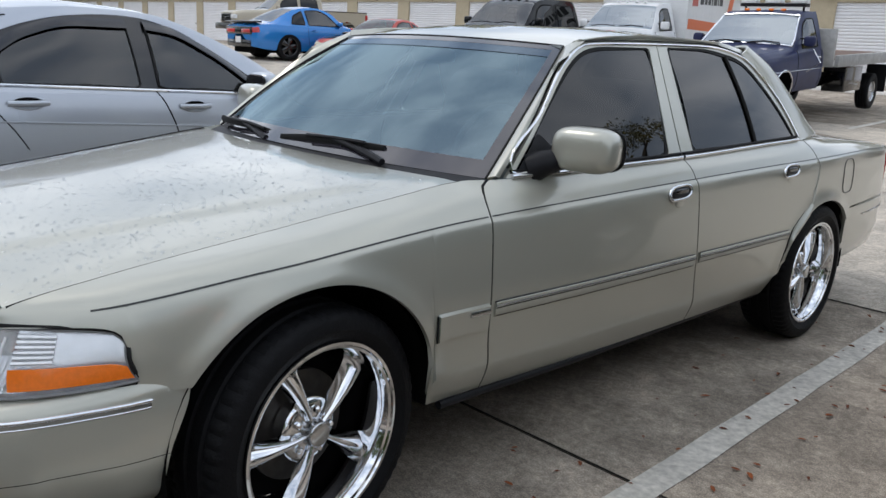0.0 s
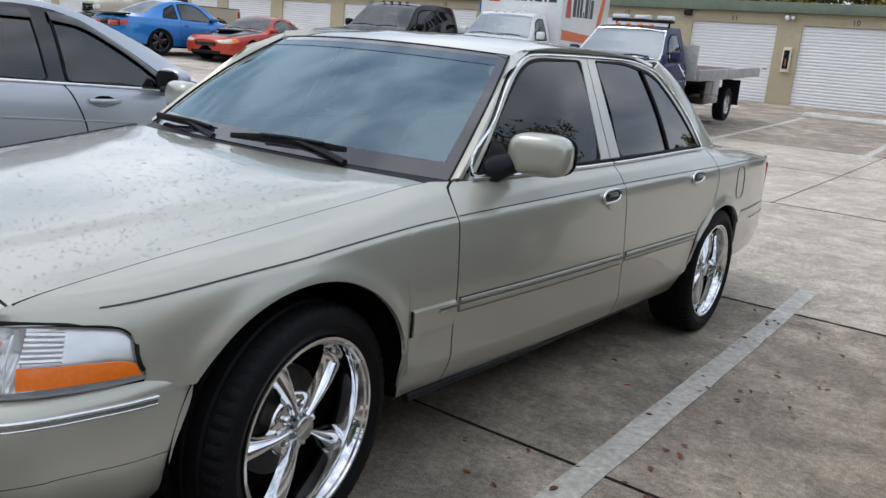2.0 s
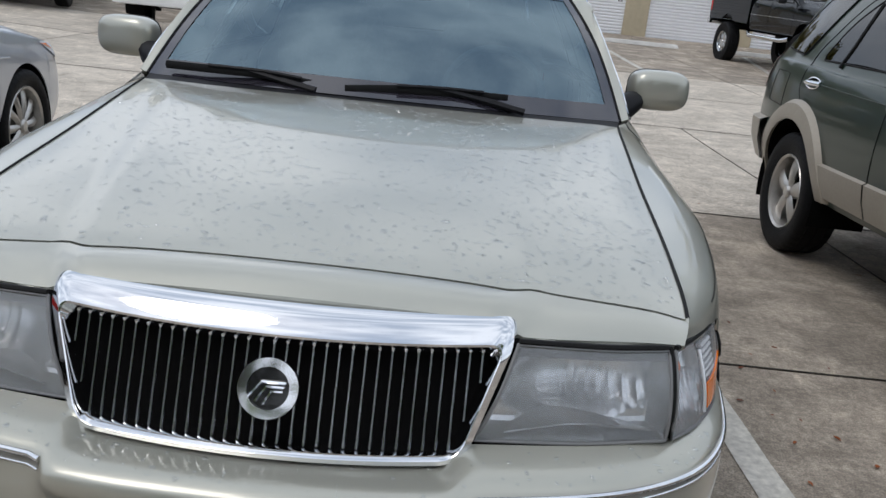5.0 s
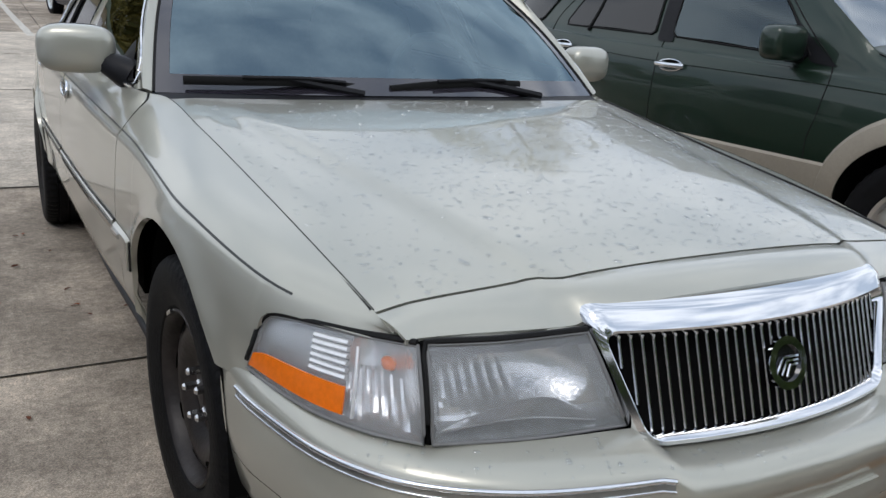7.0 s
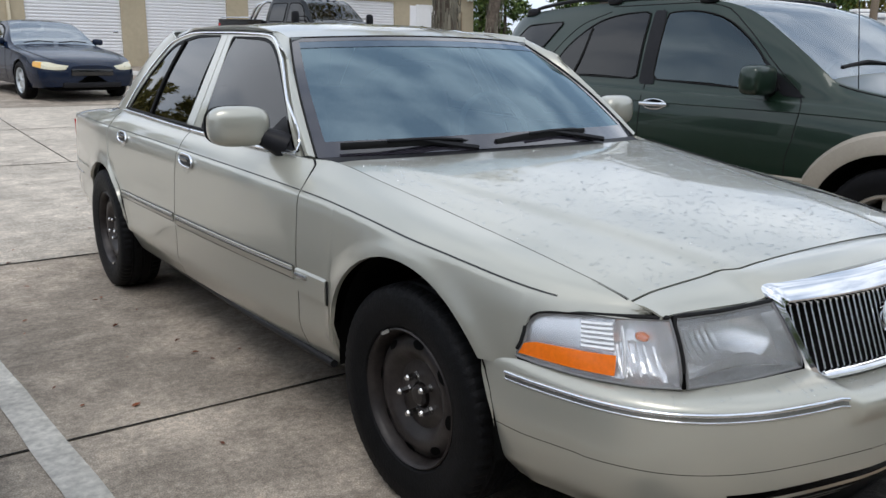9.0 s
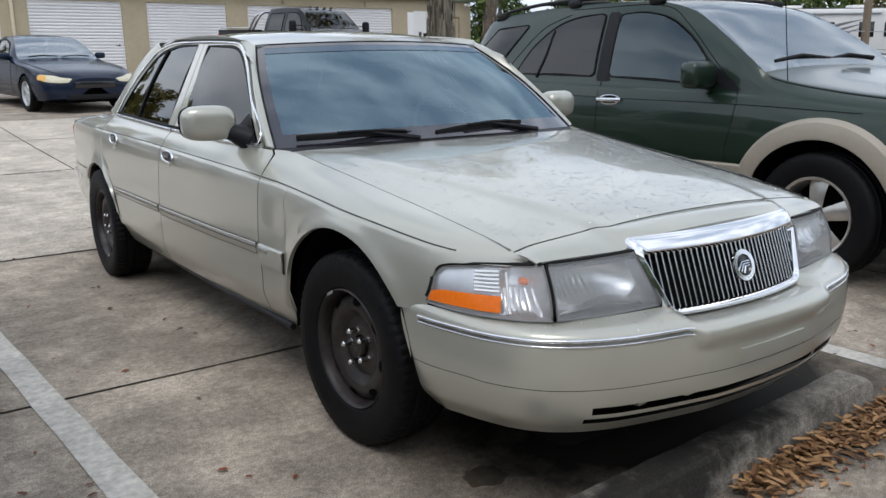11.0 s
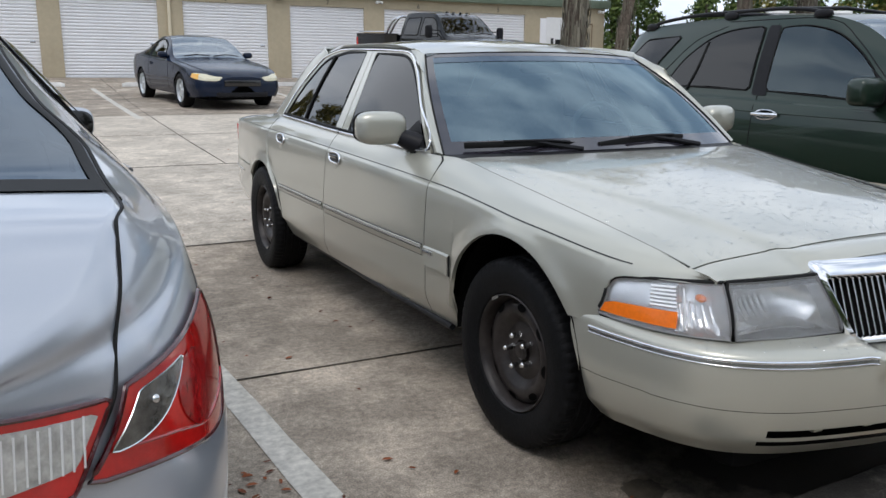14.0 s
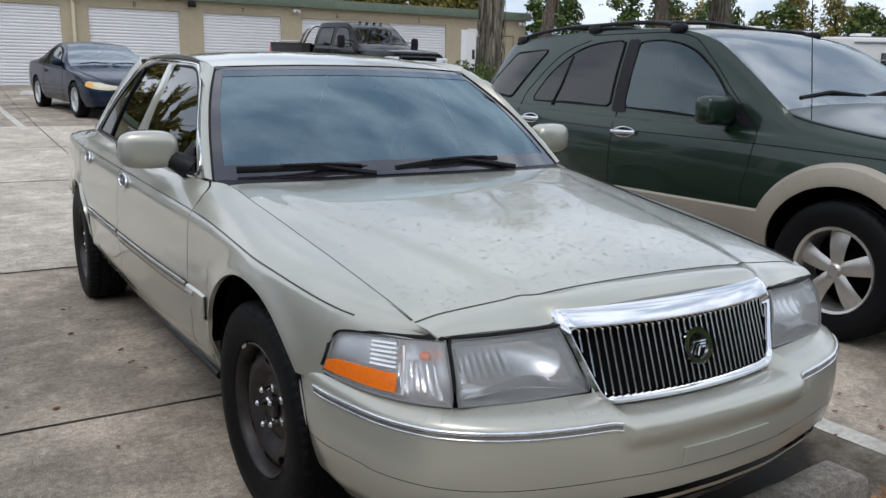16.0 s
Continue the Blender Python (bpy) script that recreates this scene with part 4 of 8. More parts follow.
    panel("plate_mount", both(bumper_place(vs, -0.006)[:, cols]), PAINT, car, "blank number plate mount", out=(0, -1, 0), flange=0.008, sharp=30)
    # bumper bright strips
    for sgn in (1, -1):
        sel = [i for i in range(60) if FACE[i, 0] > 0.315 and FACE[i, 1] < -0.41]
        row = bumper_place(np.array([0.205, 0.235, 0.262, 0.29]))[:, sel]
        for r, rad, mt in ((0, 0.0052, CHROME), (1, 0.0026, CHROME)):
            pts = row[r] + np.array([0.001, -0.002, -0.002 if r == 0 else -0.004])
            tube("bumper_strip", pts * [sgn, 1, 1], rad, mt, car, "bright bumper strip", n=8)
        g = np.array([row[0] + [0.001, -0.0015, -0.004], row[1] + [0.001, -0.0015, -0.004]])
        panel("strip_groove", g, STRIP_METAL, car, mirror=sgn < 0, out=(1, -1, 0), flange=0.003)
    # head lamps and corner lamps
    for sgn in (1, -1):
        mr = np.array([sgn, 1, 1])
        top = spline([(0.381, -0.806, 0.738), (0.52, -0.786, 0.735), (0.64, -0.748, 0.731)], 16)
        bot = spline([(0.324, -0.860, 0.589), (0.48, -0.838, 0.588), (0.646, -0.797, 0.59)], 16)
        def lamp(a, b, lens_name, bowl_depth, label):
            """A clear lens between two edges, with a bright bowl behind it; bowl_depth(u, v) in metres."""
            lens = np.array([a * (1 - t) + b * t + np.array([0.004, -0.012, 0]) * math.sin(math.pi * t) for t in np.linspace(0, 1, 10)])
            rows, cols = lens.shape[:2]
            bowl = []
            for v in np.linspace(0, 1, 22):
                i = min(int(v * (rows - 1)), rows - 2)
                f = v * (rows - 1) - i
                line = lens[i] * (1 - f) + lens[i + 1] * f
                row = []
                for u in np.linspace(0, 1, 72):
                    j = min(int(u * (cols - 1)), cols - 2)
                    g = u * (cols - 1) - j
                    p = line[j] * (1 - g) + line[j + 1] * g
                    row.append(p + np.array([-0.25, 0.95, 0]) * (0.004 + bowl_depth(u, v)))
                bowl.append(row)
            lb = panel(lens_name, np.array(bowl), LAMP_BOWL, car, label, mirror=sgn < 0, out=(0.4, -1, 0), flange=0, sharp=24)
            panel("lens", lens, LAMP_LENS, lb, "clear plastic lamp lens", mirror=sgn < 0, out=(0.4, -1, 0), flange=0)
            edge = np.concatenate([lens[0], lens[1:, -1], lens[-1, ::-1][1:], lens[::-1, 0][1:-1]])
            tube("lamp_frame", edge * mr, 0.0034, LAMP_FRAME, lb, "grey lens edge", n=6, closed=True)
            top_edge = np.concatenate([lens[0] + np.array([0.001, 0.001, 0.0055]), lens[1:8, -1] + np.array([0.005, 0.004, 0.001])])
            tube("lamp_seal", top_edge * mr, 0.0052, GASKET, lb, n=6)
            c = edge.mean(0)
            grow = np.where(edge[:, 2:] > c[2], 0.05, 0.20) * np.array([0.0, 0.0, 1.0]) + np.array([0.09, 0.05, 0.0])
            out_e = edge + (edge - c) * grow + np.array([-0.004, 0.016, 0])
            in_e = edge + (c - edge) * 0.01 + np.array([-0.001, 0.004, 0])
            k = len(edge)
            v = np.concatenate([in_e, out_e]) * mr
            fc = [(i, (i + 1) % k, k + (i + 1) % k, k + i) for i in range(k)]
            obj("lamp_surround", v, fc, CAVITY, lb)
            return lb, lens
        def head_depth(u, v):
            # side walls, a wide dish, a bright ledge along the foot
            wall = min(1.0, u / 0.05, (1 - u) / 0.06, v / 0.05)
            dish = 0.045 + 0.06 * (1 - min(1.0, ((u - 0.5) / 0.46) ** 2 + ((v - 0.42) / 0.5) ** 2))
            flute = 0.0045 * abs(math.sin(u * 46)) * float(smoothstep(0.45, 0.55, u)) * float(smoothstep(0.35, 0.45, v)) * float(v < 0.74)
            ledge = 0.085 * (1 - v) / 0.2 if v > 0.8 else 1.0
            return min(wall * (dish + flute), ledge)
        hl, lens = lamp(top, bot, "headlamp", head_depth, "large headlamp bowl behind a clear lens")
        # lamp insides: the dark inner hood over the bulb, the bright wedge, the shaded upper lip of the lens
        rows = [[np.array(p) for p in spline(r, 12)] for r in (((0.372, -0.842, 0.601), (0.50, -0.812, 0.614), (0.625, -0.784, 0.602)), ((0.380, -0.82, 0.606), (0.44, -0.79, 0.628), (0.57, -0.765, 0.606)))]
        panel("reflector_wedge", np.array(rows), REFLECTOR, hl, "bright wedge of the reflector", mirror=sgn < 0, out=(0, -0.5, 1), flange=0.004)
        panel("lens_shade", np.array([lens[0], lens[0] * 0.5 + lens[1] * 0.5, lens[1]]) + np.array([-0.002, 0.004, 0]), LENS_LIP, hl, "shaded upper lip of the lens", mirror=sgn < 0, out=(0.4, -1, 0), flange=0)
        top2 = spline([(0.652, -0.742, 0.729), (0.70, -0.672, 0.723), (0.752, -0.58, 0.715), (0.782, -0.515, 0.707), (0.797, -0.481, 0.699), (0.806, -0.462, 0.676)], 20)
        bot2 = spline([(0.658, -0.79, 0.59), (0.715, -0.728, 0.588), (0.772, -0.63, 0.588), (0.808, -0.52, 0.59), (0.828, -0.447, 0.596)], 20)
        def corner_depth(u, v):
            wall = min(1.0, u / 0.04, (1 - u) / 0.06, v / 0.06, (1 - v) / 0.06)
            if u < 0.36:
                # fluted dish round the side bulb
                r = ((u - 0.17) / 0.19) ** 2 + ((v - 0.4) / 0.62) ** 2
                return wall * (0.012 + 0.05 * max(0.0, 1 - r) + 0.005 * abs(math.sin(u * 75 + 1.5 * v)) * float(v > 0.45))
            return wall * (0.018 + 0.012 * math.sin(math.pi * min(1.0, (u - 0.36) / 0.64)))
        cl, lens2 = lamp(top2, bot2, "corner_lamp", corner_depth, "corner lamp bowl behind a clear lens")
        am = lens2.copy() + np.array([0.002, -0.003, 0])
        panel("amber_reflector", am[5:9, 7:20], AMBER, cl, "orange turn-signal strip", mirror=sgn < 0, out=(1, -0.6, 0), flange=0.004)
        for k in range(6):
            r = am[1, 7:12] * (1 - k / 6) + am[5, 7:12] * (k / 6)
            tube("lamp_rib", (r + np.array([-0.004, 0.006, 0])) * mr, 0.0058, RIB, cl, n=6, flat=0.8)
        tube("reflector_edge", [p * mr for p in am[1:9, 6]], 0.003, RIB, cl, n=6)
        blob("side_bulb", tuple((am[3, 3] + np.array([-0.022, 0.042, 0])) * mr), (0.011, 0.018, 0.011), AMBER, cl, "small amber bulb", e=1.0)
        # body-colour filler under the corner lamp
    # grille
    build_grille(car)
    # wipers
    for pts, arm in (([(-0.70, 0.632, 0.979), (-0.55, 0.585, 0.983), (-0.40, 0.562, 0.985), (-0.25, 0.556, 0.975), (-0.17, 0.565, 0.966)], [(-0.42, 0.56, 0.993), (-0.30, 0.54, 0.972), (-0.2, 0.52, 0.957)]),
                     ([(-0.11, 0.53, 0.97), (0.05, 0.535, 0.985), (0.2, 0.55, 0.99), (0.32, 0.57, 0.988), (0.395, 0.588, 0.985)], [(0.17, 0.545, 0.999), (0.33, 0.545, 0.975), (0.45, 0.53, 0.955)])):
        w = tube("wiper", spline(pts, 20), 0.0095, GASKET, car, "black wiper blade", n=6, flat=1.5)
        tube("wiper_spine", spline([(p[0], p[1] - 0.01, p[2] + 0.012) for p in pts[1:-1]], 12), 0.006, BLACK_TRIM, w, n=6)
        tube("wiper_arm", spline(arm, 12), [0.009] * 6 + [0.012] * 6, BLACK_TRIM, w, n=6)
    # cabin inside: floor pan, dashboard, wheel, seats
    box("dashboard", -0.66, 0.66, 0.62, 1.02, 0.80, 0.925, DASH, car, "pale grey dashboard", bevel=0.05, segs=4)
    for sx in (-0.37, 0.37):
        s = blob("seat", (sx, 1.62, 0.72), (0.25, 0.26, 0.09), CLOTH, car, "grey cloth seat", e=0.45)
        blob("seat_back", (sx, 1.86, 0.97), (0.24, 0.08, 0.26), CLOTH, s, e=0.45, turn=Matrix.Rotation(radians(-12), 3, "X"))
        blob("headrest", (sx, 1.93, 1.255), (0.13, 0.05, 0.075), CLOTH, s, e=0.5)
    blob("rear_seat", (0, 2.6, 0.85), (0.6, 0.14, 0.26), CLOTH, car, e=0.4)
    box("package_shelf", -0.6, 0.6, 2.7, 3.2, 0.93, 0.95, DASH, car)
    tube("steering_wheel", [(0.37 + 0.19 * math.cos(a), 1.13 + 0.06 * math.sin(a), 0.93 + 0.18 * math.sin(a)) for a in np.linspace(0, 2 * math.pi, 32, endpoint=False)], 0.014, DASH, car, "steering wheel", n=8, closed=True)
    blob("rear_view_mirror", (0.0, 1.16, 1.285), (0.12, 0.02, 0.03), BLACK_TRIM, car, e=0.5)
    box("headliner", -0.6, 0.6, 1.2, 2.6, 1.33, 1.345, CLOTH, car)
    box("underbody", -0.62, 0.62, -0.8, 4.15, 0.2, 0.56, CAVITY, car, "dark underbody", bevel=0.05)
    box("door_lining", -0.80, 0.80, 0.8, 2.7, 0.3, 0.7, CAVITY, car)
    # wheels
    for y in (0, 2.913):
        w = chrome_wheel(car, 1)
        w.matrix_local = Matrix.Translation((0.775 if y == 0 else 0.836, y, 0.3385)) @ Matrix.Rotation(radians(6) if y == 0 else 0.0, 4, "Z") @ Matrix.Rotation(0.4 + y, 4, "X")
        w = steel_wheel(car, -1)
        w.matrix_local = Matrix.Translation((-0.755 if y == 0 else -0.853, y, 0.3305)) @ Matrix.Rotation(math.pi + (radians(3) if y == 0 else 0.0), 4, "Z") @ Matrix.Rotation(0.5 + y, 4, "X")
    return car


def grille_place(x, z):
    """A place on the bowed, leaning grille face."""
    t = (z - 0.56) / (0.765 - 0.56)
    return Vector((x, -0.925 + 0.075 * t + (0.42 + 0.0 * t) * x * x, z))


def build_grille(car):
    g = new("grille")
    g.parent = car
    half = lambda z: 0.292 + (0.343 - 0.292) * (z - 0.575) / (0.723 - 0.575)
    def loop(corners, radii):
        """A rounded four-sided line with as many places on each side and corner as its twin."""
        out = []
        C = [np.array(c, float) for c in corners]
        for i, c in enumerate(C):
            p, q = C[i - 1], C[(i + 1) % 4]
            s_ = c + (p - c) / np.linalg.norm(p - c) * radii[i]
            e_ = c + (q - c) / np.linalg.norm(q - c) * radii[i]
            out += [(1 - t) ** 2 * s_ + 2 * t * (1 - t) * c + t * t * e_ for t in np.linspace(0, 1, 9)]
            s2 = q + (c - q) / np.linalg.norm(c - q) * radii[(i + 1) % 4]
            out += [e_ * (1 - t) + s2 * t for t in np.linspace(0, 1, 26)[1:-1]]
        return out
    inner = loop([(-0.293, 0.577), (0.293, 0.577), (0.345, 0.722), (-0.345, 0.722)], [0.022, 0.022, 0.02, 0.02])
    outer = loop([(-0.312, 0.560), (0.312, 0.560), (0.389, 0.769), (-0.389, 0.769)], [0.045, 0.045, 0.042, 0.042])
    n = len(inner)
    verts, faces = [], []
    for a, b in zip(inner, outer):
        pa, pb = grille_place(*a), grille_place(*b)
        k = float(smoothstep(0.725, 0.765, b[1]))
        verts += [pa + Vector((0, 0.035, 0)), pa + Vector((0, 0.006, 0)), pa * 0.68 + pb * 0.32 + Vector((0, -0.013, 0)), pa * 0.6 + pb * 0.4 + Vector((0, -0.0142, 0)),
                  pa * 0.14 + pb * 0.86 + Vector((0, -0.010 + 0.006 * k, 0.003 * k)), pb + Vector((0, 0.001 + 0.009 * k, 0.005 * k)), pb + Vector((0, 0.04 + 0.012 * k, 0.007 * k))]
    for i in range(n):
        j = (i + 1) % n
        for q in range(6):
            faces.append((7 * i + q, 7 * i + q + 1, 7 * j + q + 1, 7 * j + q))
    obj("grille_surround", verts, faces, CHROME, g, "thick chrome grille surround with raindrops", sharp=28)
    back = [[tuple(grille_place(u * (half(z) + 0.01), z) + Vector((0, 0.035, 0))) for u in np.linspace(-1, 1, 21)] for z in (0.565, 0.65, 0.735)]
    panel("grille_back", np.array(back), CAVITY, g, out=(0, -1, 0), flange=0)
    m = 33
    for k in range(m):
        u = (k + 0.5) / m * 2 - 1
        pts = []
        for z in np.linspace(0.582, 0.732, 6):
            pts.append(grille_place(u * 0.335, z))
        z_lo = 0.579
        if abs(u * 0.335) > 0.288:
            z_lo = 0.575 + (abs(u * 0.335) - 0.288) / 0.053 * 0.148
        if z_lo > 0.69:
            continue
        pts = [grille_place(u * 0.335, z) + Vector((0, 0.003, 0)) for z in np.linspace(z_lo, 0.730, 6)]
        bar = tube("grille_bar", pts, 0.0027, BAR_METAL, g, n=6)
        blob("bar_tip", tuple(pts[-1] + Vector((0, -0.002, -0.004))), (0.0034, 0.004, 0.004), CHROME, bar, e=0.7, n=8, m=6)
    # round badge: ring, dark field, three slanting bars
    c = grille_place(0, 0.660) + Vector((0, -0.004, 0))
    tiltm = Matrix.Translation(c) @ Matrix.Rotation(radians(90 - 20), 4, "X")
    def flat_ring(r0, r1, h, n=40):
        v, fcs = [], []
        for i in range(n):
            a = 2 * math.pi * i / n
            for r, z in ((r0, 0), (r0, h), (r1, h), (r1, 0)):
                v.append((r * math.cos(a), r * math.sin(a), z))
        for i in range(n):
            j = (i + 1) % n
            for q in range(4):
                fcs.append((4 * i + q, 4 * i + (q + 1) % 4, 4 * j + (q + 1) % 4, 4 * j + q))
        return v, fcs
    v, fcs = flat_ring(0.033, 0.047, 0.008)
    badge = obj("badge", [tiltm @ Vector(p) for p in v], fcs, CHROME, g, "round chrome badge with slanting bars", sharp=30)
    bm = bmesh.new()
    bmesh.ops.create_circle(bm, cap_ends=True, segments=32, radius=0.034)
    bmesh.ops.transform(bm, matrix=tiltm @ Matrix.Translation((0, 0, 0.003)), verts=bm.verts)
    part("badge_field", bm, GLOSS_BLACK, badge)
    for k in range(3):
        o = (k - 1) * 0.013
        pts = [(-0.024 + o * 0.5 + 0.006 * k, -0.016 - 0.004 * k, 0.006), (-0.006 + o * 0.3 + 0.004 * k, 0.010 - 0.007 * k, 0.006), (0.027 - 0.002 * k, 0.010 - 0.007 * k, 0.006)]
        tube("badge_bar", [tiltm @ Vector(p) for p in pts], 0.0028, CHROME, badge, n=6)


WATER = pane("rain_water", (0.88, 0.89, 0.90), 1.33)
_x = WATER.node_tree.nodes["Mix Shader"].inputs["Fac"]
WATER.node_tree.links.remove(_x.links[0])
_x.default_value = 0.13


def raindrops(car, count, seed=3):
    """Small flat beads of rain on the upper panels, all in one mesh."""
    rg = random.Random(seed)
    v, fc = [], []
    def drop(p, nrm, r):
        nrm = nrm.normalized()
        u = nrm.cross(Vector((0.3, 1, 0.1))).normalized()
        w = nrm.cross(u)
        k, n = len(v), 8
        sx, sy = rg.uniform(0.8, 1.9), rg.uniform(0.7, 1.15)
        for rr, h in ((1.0, 0.0), (0.87, 0.32), (0.5, 0.5)):
            for j in range(n):
                a = 2 * math.pi * j / n
                v.append(p + (u * math.cos(a) * sx + w * math.sin(a) * sy) * r * rr + nrm * r * h)
        v.append(p + nrm * r * 0.56)
        for q in range(2):
            fc.extend((k + q * n + j, k + q * n + (j + 1) % n, k + (q + 1) * n + (j + 1) % n, k + (q + 1) * n + j) for j in range(n))
        fc.extend((k + 2 * n + j, k + 2 * n + (j + 1) % n, k + 3 * n) for j in range(n))
    def size():
        return rg.choice((0.0011, 0.0014, 0.0018, 0.0024, 0.0032, 0.0042)) * rg.uniform(0.8, 1.3)
    while count > 0:
        x, y = rg.uniform(-0.7, 0.7), rg.uniform(-0.69, 0.5)
        if abs(x) > float(pchip(EDGE_Y, EDGE_X, y)) - 0.02 or y < float(hood_front(np.array(x))) + 0.01 or y > float(hood_back(np.array(x))) - 0.02:
            continue
        wet = 0.35 + 0.4 * (math.sin(5.3 * x + 2.1 * y) * math.sin(3.1 * y + 4.7 * x + 1) > 0) + 0.25 * (x > 0.25)
        if rg.random() > wet:
            continue
        z = float(hood_z(np.array(x), np.array(y)))
        nx = (z - float(hood_z(np.array(x + 0.01), np.array(y)))) / 0.01
        ny = (z - float(hood_z(np.array(x), np.array(y + 0.01)))) / 0.01
        drop(Vector((x, y, z)), Vector((nx, ny, 1)), size())
        count -= 1
    for _ in range(260):
        i = rg.randrange(2, 40)
        t = rg.uniform(0.02, 0.16)
        q = bumper_place(np.array([t, t + 0.01]))[:, i]
        sg = rg.choice((1, -1))
        drop(Vector((sg * q[0, 0], q[0, 1], q[0, 2])), Vector((0, -0.25, 1)), size() * 0.9)
    beads = obj("rain_water", v, fc, WATER, car, "beads of rain on the bonnet", sharp=80)
    beads.visible_shadow = False
    tagged(beads, kind="stuff")


saloon = build_saloon()
raindrops(saloon, 5200)

# ---- the ground: one sheet, rising gently to the storage block ----
def concrete(name, col, dark, patch, by_piece=0.05):
    """Worn broom-finished concrete: fine grit, mottling, broad damp stains."""
    m = pbr(name, col, 0.85, var=0.22, scale=7, bump=0.5, bscale=110, stain=patch, sscale=0.7, by_piece=by_piece, spec=0.3)
    n, l = m.node_tree.nodes, m.node_tree.links
    b = n["Principled BSDF"]
    src = b.inputs["Base Color"].links[0].from_socket
    tc = [q for q in n if q.bl_idname == "ShaderNodeTexCoord"][0]
    for sc, lo, hi, amount in ((170, 0.42, 0.60, 0.35), (38, 0.40, 0.66, 0.28), (1.9, 0.46, 0.62, dark)):
        t, r, x = n.new("ShaderNodeTexNoise"), n.new("ShaderNodeMapRange"), n.new("ShaderNodeMix")
        t.inputs["Scale"].default_value, t.inputs["Detail"].default_value, t.inputs["Roughness"].default_value = sc, 5, 0.65
        r.inputs["From Min"].default_value, r.inputs["From Max"].default_value = lo, hi
        r.inputs["To Min"].default_value, r.inputs["To Max"].default_value = 1 - amount, 1 + amount * 0.4
        x.data_type, x.blend_type = "RGBA", "MULTIPLY"
        x.inputs["Factor"].default_value = 1
        l.new(tc.outputs["Object"], t.inputs["Vector"])
        l.new(t.outputs["Fac"], r.inputs["Value"])
        l.new(src, x.inputs["A"])
        l.new(r.outputs["Result"], x.inputs["B"])
        src = x.outputs["Result"]
    l.new(src, b.inputs["Base Color"])
    return m


CONCRETE = concrete("stained_concrete", (0.535, 0.455, 0.365), 0.30, 0.22)
LANE = concrete("pale_lane_concrete", (0.70, 0.62, 0.515), 0.14, 0.16, 0.06)
EARTH = pbr("dark_joint_bed", (0.016, 0.015, 0.013), 0.95, var=0.2, scale=3, bump=0.3, bscale=20)
LINE_PAINT = pbr("worn_white_line_paint", (0.54, 0.515, 0.46), 0.8, var=0.28, scale=30, bump=0.3, bscale=60, stain=0.18, sscale=4)


def ground_z(x, y):
    d = max(0.0, min(y, 32) - 3)
    return 0.0122 * d + 0.00098 * d * d + 0.033 * min(max(0.0, -x - 5), 22) * float(1 - smoothstep(17, 26, y)) * float(smoothstep(5, 12, y))


def ground_grid(name, xs, ys, lift, mat, parent=None, label="", thick=0.0, kind=""):
    verts = [(x, y, ground_z(x, y) + lift) for y in ys for x in xs]
    nx, ny = len(xs), len(ys)
    faces = [(j * nx + i, j * nx + i + 1, (j + 1) * nx + i + 1, (j + 1) * nx + i) for j in range(ny - 1) for i in range(nx - 1)]
    if thick:
        ring = [i for i in range(nx)] + [j * nx + nx - 1 for j in range(1, ny)] + [(ny - 1) * nx + i for i in range(nx - 2, -1, -1)] + [j * nx for j in range(ny - 2, 0, -1)]
        s = len(verts)
        verts += [(verts[i][0], verts[i][1], verts[i][2] - thick) for i in ring]
        k = len(ring)
        faces += [(ring[i], s + i, s + (i + 1) % k, ring[(i + 1) % k]) for i in range(k)]
    ob = obj(name, verts, faces, mat, parent, label, smooth=True, sharp=30)
    if kind:
        tagged(ob, kind=kind)
    return ob


far = list(np.r_[-900, -300, -120, np.linspace(-70, 70, 57), 120, 300, 900])
fary = list(np.r_[-900, -300, -100, np.linspace(-40, 70, 56), 120, 300, 900])
tagged(ground_grid("ground", far, fary, -0.03, EARTH), "dark earth and joint bed under the concrete", "ground", kind="structure")
pavement = tagged(new("pavement"), "stained concrete parking slabs with dark joints", "pavement", kind="structure")
ROWS = [(-9.0, -3.4, [-15, -9, -3, 3, 9, 15], CONCRETE), (-3.4, 0.985, [-15, -8.8, -3.1, 2.75, 8.6, 15], CONCRETE), (0.985, 3.72, [-15, -8.8, -3.1, 2.75, 8.6, 15], CONCRETE),
        (3.72, 8.15, [-30, -18, -8.6, -2.8, 3.0, 9, 15, 22], LANE), (8.15, 11.8, [-40, -30, -18, -12, -6, -0.1, 5.8, 11.7, 17.6, 24], LANE), (11.8, 15.4, [-40, -30, -18, -12, -6, -0.1, 5.8, 11.7, 17.6, 24], LANE),
        (15.4, 19.6, [-100, -60, -40, -24, -12, -6, -0.1, 5.8, 11.7, 17.6, 24], CONCRETE), (19.6, 23.6, [-60, -40, -24, -12, -6, -0.1, 5.8, 11.7, 17.6, 24], CONCRETE), (23.6, 27.66, [-100, -70, -40, -24, -12, -6, -0.1, 5.8, 11.7, 17.6, 24], CONCRETE)]
for y0, y1, cols, m in ROWS:
    for x0, x1 in zip(cols, cols[1:]):
        ground_grid("slab", list(np.linspace(x0 + 0.005, x1 - 0.005, 8)), list(np.linspace(y0 + 0.007, y1 - 0.007, 8)), 0.0, m, pavement, thick=0.035)


